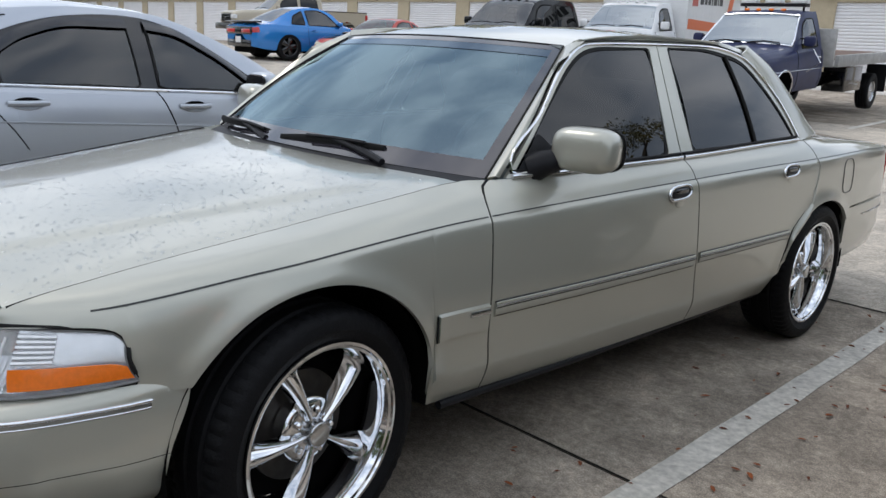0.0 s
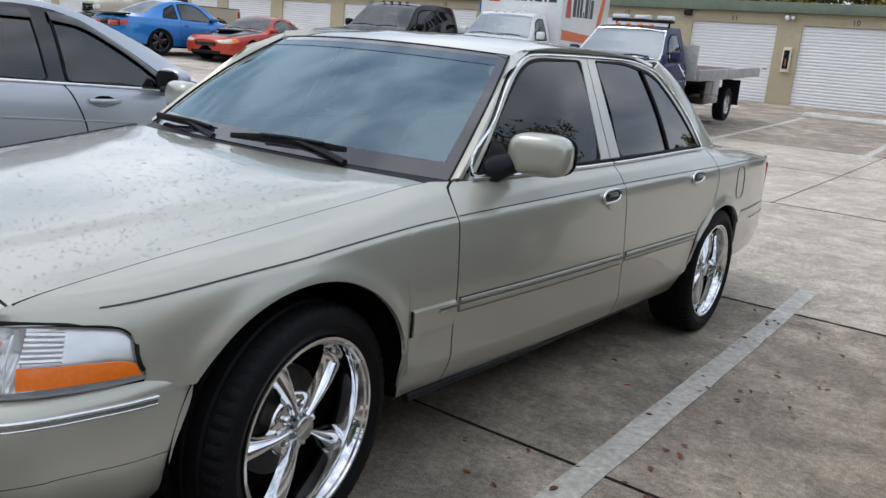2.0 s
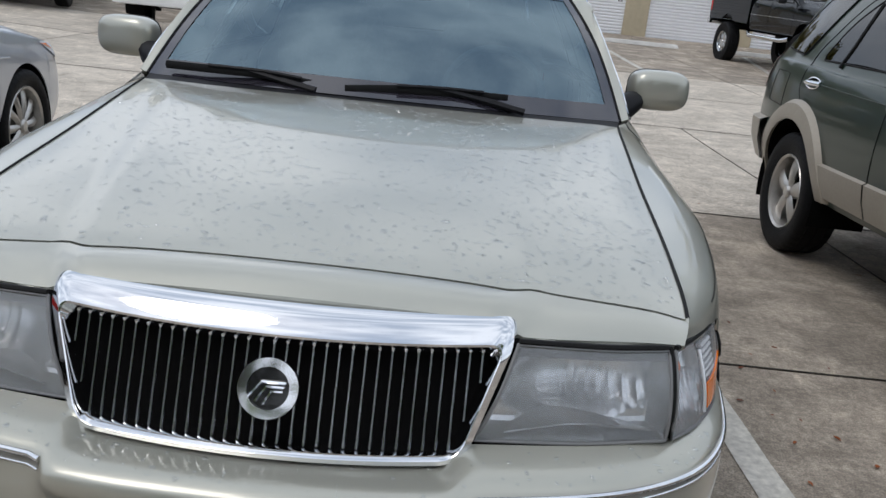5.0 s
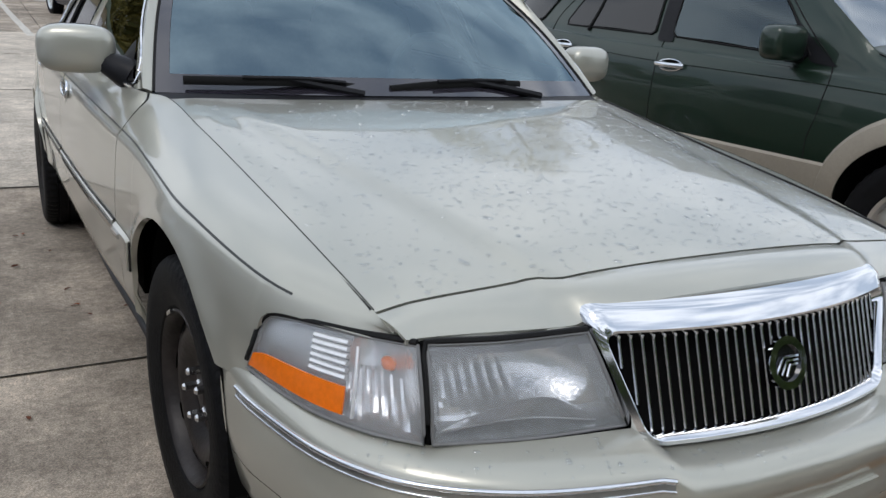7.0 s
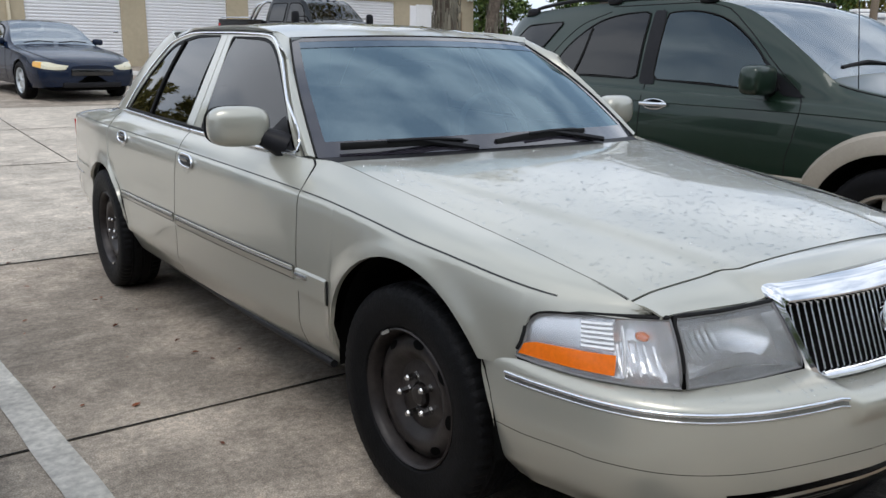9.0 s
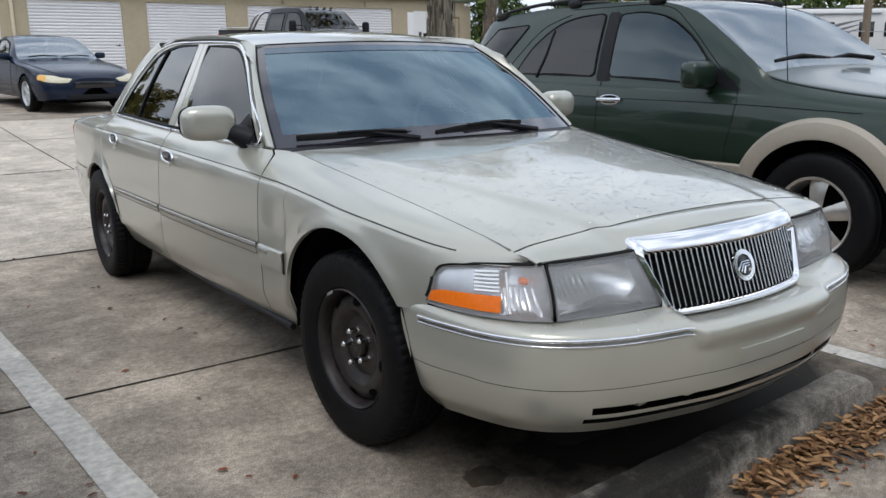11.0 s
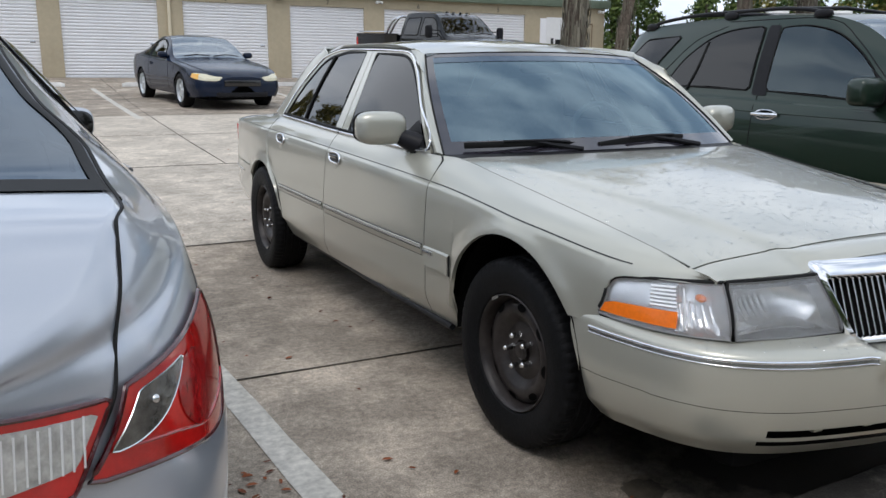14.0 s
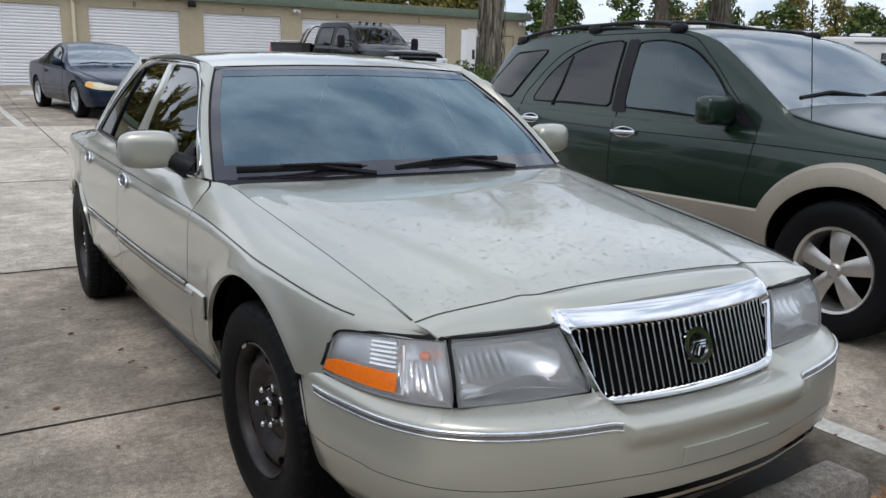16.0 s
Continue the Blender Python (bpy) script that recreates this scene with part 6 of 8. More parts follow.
def seats(car, y, x, z, mat):
    for sx in (-x, x):
        s = blob("seat", (sx, y, z), (0.24, 0.25, 0.1), mat, car, e=0.5, n=12, m=8)
        blob("seat_back", (sx, y + 0.26, z + 0.32), (0.23, 0.08, 0.32), mat, s, e=0.5, n=12, m=8)
        blob("headrest", (sx, y + 0.33, z + 0.70), (0.12, 0.05, 0.08), mat, s, e=0.6, n=12, m=8)


# -- green two-tone SUV --
GREEN = pbr("dark_green_paint", (0.011, 0.026, 0.016), 0.32, 0.25, 0.6, spec=0.35, var=0.08, scale=300, stain=0.06, sscale=1)
BEIGE = pbr("beige_cladding", (0.36, 0.32, 0.26), 0.5, 0.1, 0.15, var=0.05, scale=60, stain=0.08, sscale=2)
ALLOY = pbr("silver_alloy", (0.55, 0.53, 0.5), 0.34, 0.75, var=0.08, scale=20, stain=0.12, sscale=8)
SEAT_DARK = pbr("tan_cloth", (0.2, 0.17, 0.14), 0.85, var=0.1, scale=40)


def build_suv():
    car = thing("suv", "dark green SUV with beige lower cladding, parked on concrete", "car")
    sh = Shell(width=[(-0.86, 0.50), (-0.84, 0.66), (-0.74, 0.77), (-0.55, 0.83), (-0.3, 0.875), (0.3, 0.915), (1.2, 0.93), (2.5, 0.93), (3.1, 0.915), (3.45, 0.87), (3.6, 0.80), (3.66, 0.70)],
               sill=[(-0.86, 0.50), (-0.6, 0.42), (0, 0.40), (1.3, 0.40), (2.7, 0.40), (3.3, 0.45), (3.66, 0.52)],
               belt=[(-0.86, 0.80), (-0.6, 0.93), (0, 1.00), (0.5, 1.05), (1.2, 1.085), (2.3, 1.12), (3.2, 1.16), (3.66, 1.15)],
               top=[(-0.86, 0.90), (-0.8, 0.965), (-0.6, 1.035), (0, 1.11), (0.28, 1.155), (0.42, 1.195), (0.48, 1.24), (0.78, 1.44), (1.10, 1.61), (1.34, 1.665), (2.1, 1.70), (2.9, 1.685), (3.25, 1.64), (3.42, 1.50), (3.6, 1.26), (3.66, 1.18)],
               rail=[(-0.86, 0.46), (-0.8, 0.60), (-0.5, 0.71), (0.3, 0.765), (0.46, 0.785), (1.1, 0.685), (2.0, 0.665), (2.9, 0.65), (3.4, 0.62), (3.66, 0.6)],
               crown=[(-0.86, 0.03), (-0.5, 0.05), (0.3, 0.05), (0.6, 0.045), (1.2, 0.05), (2.5, 0.06), (3.3, 0.07), (3.66, 0.03)],
               arches=((0, 0.38, 0.435), (2.71, 0.38, 0.435)), lean=0.07)
    body, panes = sh.build(car, GREEN, glass=((0.44, 1.16, "windshield", "windshield mirroring the sky"),), glass_mat=SKY_SCREEN)
    for sg in (1, -1):
        # panes
        a = sh.window(car, [(0.70, 1.095), (1.66, 1.145), (1.675, 1.575), (1.46, 1.585), (1.20, 1.535), (0.94, 1.36)], [0.02, 0.02, 0.03, 0.08, 0.12, 0.12], sg, pane("light_tint", (0.16, 0.18, 0.19), 1.85, (0.8, 0.95, 1.0)) if sg > 0 else bpy.data.materials["light_tint"], seal=0.011)
        sh.window(car, [(1.80, 1.145), (2.68, 1.165), (2.54, 1.37), (2.32, 1.53), (2.10, 1.582), (1.82, 1.59)], [0.02, 0.03, 0.1, 0.12, 0.12, 0.03], sg, seal=0.011)
        sh.seam(car, [(2.42, 1.135), (2.36, 1.3), (2.33, 1.49)], sg, 0.011, lift=0.006)
        sh.window(car, [(2.97, 1.175), (3.40, 1.22), (3.08, 1.53), (2.66, 1.545)], [0.03, 0.04, 0.03, 0.02], sg, lift=0.004, seal=0.011)
        sh.patch(car, "b_pillar_trim", [(1.64, 1.11), (1.77, 1.113), (1.79, 1.595), (1.69, 1.59)], 0.005, sg, BLACK_TRIM, 0.005)
        sh.patch(car, "mirror_sail", [(0.55, 1.065), (0.70, 1.076), (0.92, 1.335), (0.85, 1.27)], 0.01, sg, BLACK_TRIM, 0.006)
        # seams
        sh.seam(car, [(0.60, 1.10), (0.56, 1.0), (0.57, 0.85), (0.60, 0.70), (0.60, 0.6)], sg)
        sh.seam(car, [(1.72, 1.60), (1.715, 1.1), (1.70, 0.9), (1.70, 0.6)], sg)
        sh.seam(car, [(2.20, 1.60), (2.45, 1.52), (2.66, 1.34), (2.80, 1.15), (2.80, 1.02), (2.70, 0.90)], sg)
        sh.seam(car, [(0.60, 1.10), (0.80, 1.26), (1.05, 1.47), (1.25, 1.60), (1.5, 1.632), (2.2, 1.635)], sg)
        sh.seam(car, [(-0.2, 0.955), (0.6, 0.985), (1.7, 1.0), (2.7, 1.035)], sg, 0.003, GREEN, 0.004, "crease")
        # beige cladding: door strip, flares, bumpers
        sh.band(car, "door_cladding", np.linspace(0.47, 1.69, 14), lambda y: 0.43, lambda y: 0.625, sg, BEIGE, 0.022, "beige door cladding")
        sh.band(car, "door_cladding", np.linspace(1.705, 2.26, 10), lambda y: 0.43, lambda y: 0.625, sg, BEIGE, 0.022, "beige door cladding")
        for c in (0, 2.71):
            th = np.linspace(-0.06, math.pi + 0.06, 34)
            rows = []
            for r, l in ((0.425, 0.03), (0.44, 0.036), (0.52, 0.03), (0.545, 0.0)):
                rows.append([sh.place(c + r * math.cos(t), max(0.41, 0.38 + r * math.sin(t)), l) for t in th])
            panel("wheel_flare", np.array(rows), BEIGE, car, "beige wheel-arch flare", mirror=sg < 0, out=(1, 0, 0), flange=0.02)
        sh.band(car, "front_bumper", np.linspace(-0.845, -0.48, 14), lambda y: 0.45, lambda y: 0.74, sg, BEIGE, 0.03, "beige front bumper")
        sh.band(car, "rear_bumper", np.linspace(3.2, 3.655, 12), lambda y: 0.47, lambda y: 0.76, sg, BEIGE, 0.05, "beige rear bumper")
        # lamps
        sh.patch(car, "headlamp", [(-0.82, 0.78), (-0.50, 0.76), (-0.38, 0.90), (-0.46, 0.94), (-0.80, 0.905)], 0.04, sg, HAZY_LENS_BACK, 0.01, "hazy headlamp")
        sh.patch(car, "turn_lamp", [(-0.58, 0.80), (-0.49, 0.79), (-0.41, 0.893), (-0.53, 0.92)], 0.02, sg, AMBER, 0.015, "amber turn lamp")
        sh.patch(car, "tail_lamp", [(3.46, 0.93), (3.64, 0.93), (3.64, 1.20), (3.50, 1.22)], 0.02, sg, RED_LENS, 0.012, "red tail lamp")
        # fuel flap joint on the rear quarter
        sh.seam(car, [(3.0, 0.86), (3.26, 0.88), (3.27, 1.07), (3.03, 1.06), (3.0, 0.86)], sg, 0.003)
        handle(car, sh, 1.585, 0.985, sg, CHROME)
        handle(car, sh, 2.62, 1.03, sg, CHROME)
        # mirror
        m = np.array(sh.place(0.78, 1.10))
        mb = blob("door_mirror", tuple((m + [0.13, 0.0, 0.06]) * [sg, 1, 1]), (0.115, 0.07, 0.085), GREEN, car, "green door mirror with black base", e=0.5)
        tube("mirror_arm", [tuple((m + [-0.01, 0, 0.01]) * [sg, 1, 1]), tuple((m + [0.09, 0, 0.015]) * [sg, 1, 1])], 0.045, BLACK_TRIM, mb, n=8)
        # roof rails
        pts = [sh.deck(sg * 0.93, y, h) for y, h in ((1.32, 0.0), (1.42, 0.03), (1.8, 0.042), (2.4, 0.042), (3.0, 0.03), (3.18, 0.0))]
        rl = tube("roof_rail", spline(pts, 26), 0.014, BLACK_TRIM, car, "black roof rail", n=8)
        for y in (1.38, 2.2, 3.1):
            p = sh.deck(sg * 0.93, y, 0.012)
            blob("rail_foot", p, (0.025, 0.07, 0.03), BLACK_TRIM, rl, e=0.6, n=10, m=6)
    for y in (1.75, 2.55):
        l, r = sh.deck(-0.93, y, 0.042), sh.deck(0.93, y, 0.042)
        tube("roof_cross_bar", [l, (0, y, l[2] + 0.03), r], 0.014, BLACK_TRIM, car, n=8)
    for x in (-0.3, 0.25):
        tube("wiper", [(x - 0.3, 0.50, 1.236), (x, 0.515, 1.27), (x + 0.3, 0.50, 1.248)], 0.012, GASKET, car, "black wiper blade", n=6)
    sh_p = sh.place(0.30, 1.02)
    ant = tube("antenna", [(-sh_p[0] + 0.10, 0.30, 1.06), (-sh_p[0] + 0.13, 0.42, 1.95)], 0.0028, BLACK_TRIM, car, "thin whip antenna", n=5)
    blob("antenna_base", (-sh_p[0] + 0.10, 0.30, 1.065), (0.016, 0.016, 0.03), BLACK_TRIM, ant, e=0.8, n=10, m=6)
    # bonnet edges, grille
    for sg in (1, -1):
        tube("bonnet_joint", [sh.deck(sg * 0.97, y, 0.0) for y in np.linspace(-0.75, 0.40, 20)], 0.004, GASKET, car, n=5)
    box("grille", -0.36, 0.36, -0.875, -0.84, 0.70, 0.86, CHROME, car, "chrome grille", bevel=0.02)
    box("dashboard", -0.7, 0.7, 0.62, 1.0, 0.9, 1.10, DASH, car, bevel=0.05)
    tube("steering_wheel", [(0.36 + 0.18 * math.cos(a), 1.02 + 0.05 * math.sin(a), 1.10 + 0.17 * math.sin(a)) for a in np.linspace(0, 2 * math.pi, 24, endpoint=False)], 0.014, DASH, car, n=6, closed=True)
    seats(car, 1.45, 0.36, 0.85, SEAT_DARK)
    for y in (0, 2.71):
        for sg in (1, -1):
            w = alloy_wheel(car, 0.366, 0.225, 5, ALLOY, half=0.118, wide=0.42)
            w.matrix_local = Matrix.Translation((sg * 0.80, y, 0.366)) @ Matrix.Rotation(0 if sg > 0 else math.pi, 4, "Z") @ Matrix.Rotation(0.3, 4, "X")
    car.matrix_world = pose(3.19, 0.25, 0, 0, 0, 0)
    return car


suv = build_suv()


# -- silver saloon, nose away from the bay's front --
DARK_RED = pbr("dark_red_plastic", (0.06, 0.004, 0.006), 0.2, coat=0.8)
RED_DEEP = pbr("deep_red_lens", (0.36, 0.004, 0.006), 0.1, coat=1.0, var=0.3, scale=30, bump=0.15, bscale=120)
REVERSE_LENS = pbr("clear_reversing_lens", (0.50, 0.50, 0.48), 0.15, 0.3, coat=1.0, var=0.35, scale=45, bump=0.3, bscale=90)
SMOKED_LENS = pbr("smoked_clear_lens", (0.10, 0.095, 0.085), 0.12, 0.3, coat=1.0, var=0.6, scale=26, bump=0.4, bscale=70)
SILVER = pbr("silver_blue_paint", (0.47, 0.50, 0.55), 0.28, 0.55, 1.0, var=0.02, scale=800, stain=0.03, sscale=1.5)


def build_silver():
    car = thing("sedan", "silver-blue four-door sedan with red tail lamps, parked backwards", "car")
    sh = Shell(width=[(-0.92, 0.42), (-0.88, 0.60), (-0.76, 0.76), (-0.5, 0.86), (0, 0.895), (0.8, 0.91), (1.8, 0.917), (2.5, 0.915), (2.9, 0.90), (3.25, 0.872), (3.5, 0.835), (3.68, 0.77), (3.80, 0.68), (3.87, 0.55), (3.895, 0.42)],
               sill=[(-0.92, 0.30), (-0.5, 0.24), (0, 0.25), (1.4, 0.24), (2.8, 0.25), (3.4, 0.28), (3.895, 0.34)],
               belt=[(-0.92, 0.62), (-0.5, 0.80), (0, 0.87), (0.6, 0.935), (1.4, 0.97), (2.4, 1.005), (3.0, 1.02), (3.4, 1.00), (3.7, 0.95), (3.895, 0.90)],
               top=[(-0.92, 0.68), (-0.8, 0.76), (-0.5, 0.855), (0, 0.935), (0.45, 0.995), (0.58, 1.05), (1.0, 1.27), (1.3, 1.39), (1.55, 1.45), (1.95, 1.468), (2.35, 1.435), (2.7, 1.35), (3.0, 1.25), (3.25, 1.17), (3.46, 1.118), (3.6, 1.102), (3.72, 1.085), (3.755, 1.062), (3.80, 1.018), (3.85, 0.968), (3.895, 0.92)],
               rail=[(-0.92, 0.38), (-0.7, 0.62), (0, 0.73), (0.58, 0.735), (1.3, 0.60), (2.0, 0.59), (2.5, 0.575), (3.0, 0.61), (3.3, 0.66), (3.6, 0.66), (3.8, 0.58), (3.895, 0.40)],
               crown=[(-0.92, 0.03), (-0.5, 0.05), (0.5, 0.045), (1.2, 0.05), (2.0, 0.065), (2.8, 0.05), (3.2, 0.028), (3.6, 0.025), (3.895, 0.02)],
               arches=((0, 0.33, 0.365), (2.795, 0.33, 0.365)), lean=0.06)
    body, panes = sh.build(car, SILVER, ny=120, glass=((0.52, 1.36, "windshield", "windshield"), (2.40, 3.56, "rear_window", "rear window with dark border")), glass_mat=pane("dark_rear_glass", (0.05, 0.06, 0.07), 1.9, (0.8, 0.9, 1.0)))
    # dark border round the rear window
    for sg in (1, -1):
        rows = [[tuple(np.array(sh.deck(sg * u, y, 0.003))) for y in np.linspace(2.40, 3.56, 26)] for u in (1.0, 0.9, 0.82)]
        panel("frit_band", np.array(rows), GASKET, panes[1], out=(0, 0, 1), flange=0)
        tube("glass_joint", [tuple(np.array(sh.deck(sg * 1.03, y, 0.0))) for y in np.linspace(2.35, 3.57, 26)], 0.005, GASKET, car, n=6)
    rows = [[tuple(np.array(sh.deck(u, y, 0.003))) for u in np.linspace(-1, 1, 25)] for y in (3.48, 3.52, 3.56)]
    panel("frit_band", np.array(rows), GASKET, panes[1], out=(0, 0, 1), flange=0)
    # boot lid joint: along the deck, then down over the tail
    for sg in (1, -1):
        pts = [sh.deck(sg * u, y, 0.001) for y, u in ((3.565, 1.02), (3.62, 1.01), (3.70, 1.0))]
        pts += [tuple(np.array(sh.place(y, z, 0.001)) * [sg, 1, 1]) for y, z in ((3.775, 0.985), (3.807, 0.915), (3.828, 0.865), (3.855, 0.80), (3.872, 0.74), (3.882, 0.66), (3.887, 0.55), (3.888, 0.45))]
        tube("boot_joint", spline(pts, 60), 0.0028, GASKET, car, n=6)
        # side windows with black surround and rain guards
        sh.patch(car, "window_surround", [(0.80, 0.955), (2.86, 1.035), (2.72, 1.13), (2.42, 1.285), (2.1, 1.375), (1.75, 1.40), (1.50, 1.375), (1.2, 1.25)], [0.02, 0.03, 0.1, 0.2, 0.2, 0.2, 0.2, 0.2], sg, GLOSS_BLACK, 0.003, "gloss black window surround", rows=8, n=70)
        sh.window(car, [(0.92, 0.975), (1.63, 1.00), (1.60, 1.355), (1.46, 1.335), (1.22, 1.225)], [0.02, 0.02, 0.03, 0.1, 0.1], sg, pane("clearer_tint", (0.20, 0.23, 0.235), 1.8) if sg > 0 else bpy.data.materials["clearer_tint"], seal=0.012, lift=0.006)
        sh.window(car, [(1.74, 1.002), (2.50, 1.025), (2.46, 1.20), (2.30, 1.29), (2.02, 1.355), (1.72, 1.36)], [0.02, 0.02, 0.05, 0.1, 0.1, 0.03], sg, bpy.data.materials["clearer_tint"], seal=0.012, lift=0.006)
        for arc in ([(0.92, 1.02), (1.22, 1.245), (1.46, 1.352), (1.61, 1.37)], [(1.72, 1.373), (2.02, 1.37), (2.30, 1.305), (2.48, 1.21)]):
            P = spline(arc, 20)
            rows = [[tuple(np.array(sh.place(y, z - dz, l)) * [sg, 1, 1]) for y, z in P] for dz, l in ((0.0, 0.012), (0.022, 0.022), (0.048, 0.026))]
            panel("rain_guard", np.array(rows), GLOSS_BLACK, car, "dark window rain guard", out=(sg, 0, 0.2), flange=0.003)
        tube("belt_moulding", [tuple(np.array(sh.place(y, 0.962 + 0.034 * (y - 0.8), 0.006)) * [sg, 1, 1]) for y in np.linspace(0.82, 2.8, 30)], 0.008, CHROME, car, "bright belt moulding", n=6)
        # seams and crease
        sh.seam(car, [(0.62, 0.93), (0.56, 0.8), (0.54, 0.6), (0.56, 0.3)], sg)
        sh.seam(car, [(1.66, 1.0), (1.60, 0.9), (1.54, 0.7), (1.54, 0.5), (1.58, 0.28)], sg, 0.0045)
        sh.seam(car, [(2.60, 1.03), (2.56, 0.93), (2.45, 0.78), (2.40, 0.7)], sg)
        sh.seam(car, [(0.2, 0.74), (0.9, 0.76), (1.7, 0.80), (2.4, 0.835), (2.9, 0.86)], sg, 0.006, SILVER, 0.001, "crease")
        handle(car, sh, 1.42, 0.90, sg, SILVER if sg < 0 else CHROME, 0.10)
        handle(car, sh, 2.38, 0.93, sg, SILVER if sg < 0 else CHROME, 0.10)
        m = np.array(sh.place(0.98, 0.96))
        mb = blob("door_mirror", tuple((m + [0.08, -0.02, 0.075]) * [sg, 1, 1]), (0.115, 0.06, 0.07), SILVER, car, "silver door mirror with dark glass", e=0.6)
        blob("mirror_glass", tuple((m + [0.085, 0.035, 0.075]) * [sg, 1, 1]), (0.10, 0.008, 0.058), GLOSS_BLACK, mb, e=0.6, n=14, m=8)
        tube("mirror_arm", [tuple((m + [-0.01, 0, 0.02]) * [sg, 1, 1]), tuple((m + [0.07, -0.01, 0.035]) * [sg, 1, 1])], 0.03, GLOSS_BLACK, mb, n=8)
        # tail lamp wrapping the corner, in two halves parted by the boot joint
        def on(y, z, lift=0.0):
            return tuple((np.array(sh.place(y, z)) + np.array([0.75, 0.65, 0]) * lift) * [sg, 1, 1])
        ring = rounded([(3.565, 0.918), (3.62, 0.905), (3.70, 0.89), (3.824, 0.866), (3.866, 0.755), (3.80, 0.738), (3.69, 0.708), (3.60, 0.70), (3.535, 0.735), (3.525, 0.84)], [0.01, 0.03, 0.05, 0.004, 0.004, 0.04, 0.05, 0.03, 0.04, 0.05], 4)
        lam = sheet("tail_lamp", outline(ring, 70), lambda y, z: on(y, z, 0.010), RED_LENS, car, "large red wrap-round tail lamp", rows=9)
        rim = [on(y, z, 0.009) for y, z in outline(ring, 80)]
        tube("lamp_rim", rim, 0.004, DARK_RED, lam, "dark red lens rim", n=6, closed=True)
        clear = rounded([(3.735, 0.866), (3.816, 0.853), (3.853, 0.785), (3.835, 0.784), (3.80, 0.80), (3.765, 0.832)], [0.004, 0.006, 0.006, 0.02, 0.03, 0.03], 4)
        lens = sheet("reverse_lens", outline(clear, 44), lambda y, z: on(y, z, 0.0115), SMOKED_LENS, lam, "clear lens over a dark reflector", rows=5)
        tube("lens_edge", [on(y, z, 0.0118) for y, z in outline(clear, 50)], 0.0014, DULL_CHROME, lens, n=5, closed=True)
        c = np.array(on(3.805, 0.832, 0.0122))
        blob("bulb", tuple(c), (0.007, 0.007, 0.007), DULL_CHROME, lens, "small clear bulb", e=1.0, n=12, m=8)
        dish = outline([(3.715 + 0.055 * math.cos(a), 0.805 + 0.06 * math.sin(a)) for a in np.linspace(0, 2 * math.pi, 28, endpoint=False)], 40)
        sheet("brake_lens", dish, lambda y, z: on(y, z, 0.0118), RED_DEEP, lam, "round deep red brake lens", rows=6)
        tube("lens_step", [on(y, z, 0.011) for y, z in spline([(3.53, 0.76), (3.62, 0.745), (3.70, 0.742), (3.79, 0.77), (3.838, 0.785)], 20)], 0.0022, RED_DEEP, lam, n=6)
        tail_y = np.linspace(3.78, 3.894, 40)
        tail_x = np.array([[sh.place(y, z)[0] for y in tail_y] for z in np.linspace(0.70, 0.90, 9)])
        def face(x, z, lift=0.0):
            f = min(max((z - 0.70) / 0.2 * 8, 0.0), 7.999)
            xs_ = tail_x[int(f)] * (1 - f % 1) + tail_x[int(f) + 1] * (f % 1)
            return (sg * x, float(np.interp(-x, -xs_, tail_y)) + lift, z)
        half = rounded([(0.602, 0.858), (0.43, 0.874), (0.43, 0.735), (0.545, 0.75)], 0.004, 3)
        lid = sheet("lid_lamp", outline(half, 40), lambda x, z: face(x, z, 0.012), RED_LENS, car, "red lid lamp with clear reversing lens", rows=6)
        tube("lamp_rim", [face(x, z, 0.011) for x, z in outline(half, 50)], 0.004, DARK_RED, lid, n=6, closed=True)
        sheet("lid_lens", outline(rounded([(0.584, 0.846), (0.44, 0.86), (0.44, 0.775), (0.55, 0.785)], 0.004, 3), 36), lambda x, z: face(x, z, 0.0135), REVERSE_LENS, lid, "clear ribbed reversing lens", rows=5)
        for k in range(9):
            x = 0.452 + 0.0135 * k
            tube("lens_rib", [face(x + 0.004 * t, 0.783 + 0.066 * t, 0.0138) for t in np.linspace(0, 1, 5)], 0.0016, RIB, lid, n=5)
        sh.band(car, "rear_bumper", np.linspace(3.20, 3.885, 24), lambda y: 0.30, lambda y: 0.69 + 0.06 * float(smoothstep(3.66, 3.86, y)), sg, SILVER, 0.014, "silver rear bumper")
        sh.patch(car, "headlamp", [(-0.86, 0.64), (-0.55, 0.70), (-0.28, 0.80), (-0.5, 0.79), (-0.8, 0.72)], 0.02, sg, HAZY_LENS_BACK, 0.008, "swept headlamp")
        sh.patch(car, "turn_lamp", [(-0.5, 0.745), (-0.30, 0.79), (-0.42, 0.785)], 0.01, sg, AMBER, 0.011)
    # plate and lid chrome across the tail
    box("lid_chrome", -0.46, 0.46, 3.885, 3.915, 0.888, 0.912, CHROME, car, "chrome lid strip", bevel=0.008)
    box("tail_panel", -0.42, 0.42, 3.85, 3.897, 0.36, 0.92, SILVER, car, bevel=0.03)
    box("dashboard", -0.68, 0.68, 0.7, 1.05, 0.78, 0.97, DASH, car, bevel=0.05)
    seats(car, 1.5, 0.36, 0.6, SEAT_DARK)
    blob("rear_seat", (0, 2.55, 0.8), (0.6, 0.15, 0.3), SEAT_DARK, car, e=0.4)
    box("package_shelf", -0.6, 0.6, 2.65, 3.2, 0.98, 1.0, DASH, car)
    for y in (0, 2.795):
        for sg in (1, -1):
            w = alloy_wheel(car, 0.332, 0.228, 10, ALLOY, half=0.108, wide=0.42)
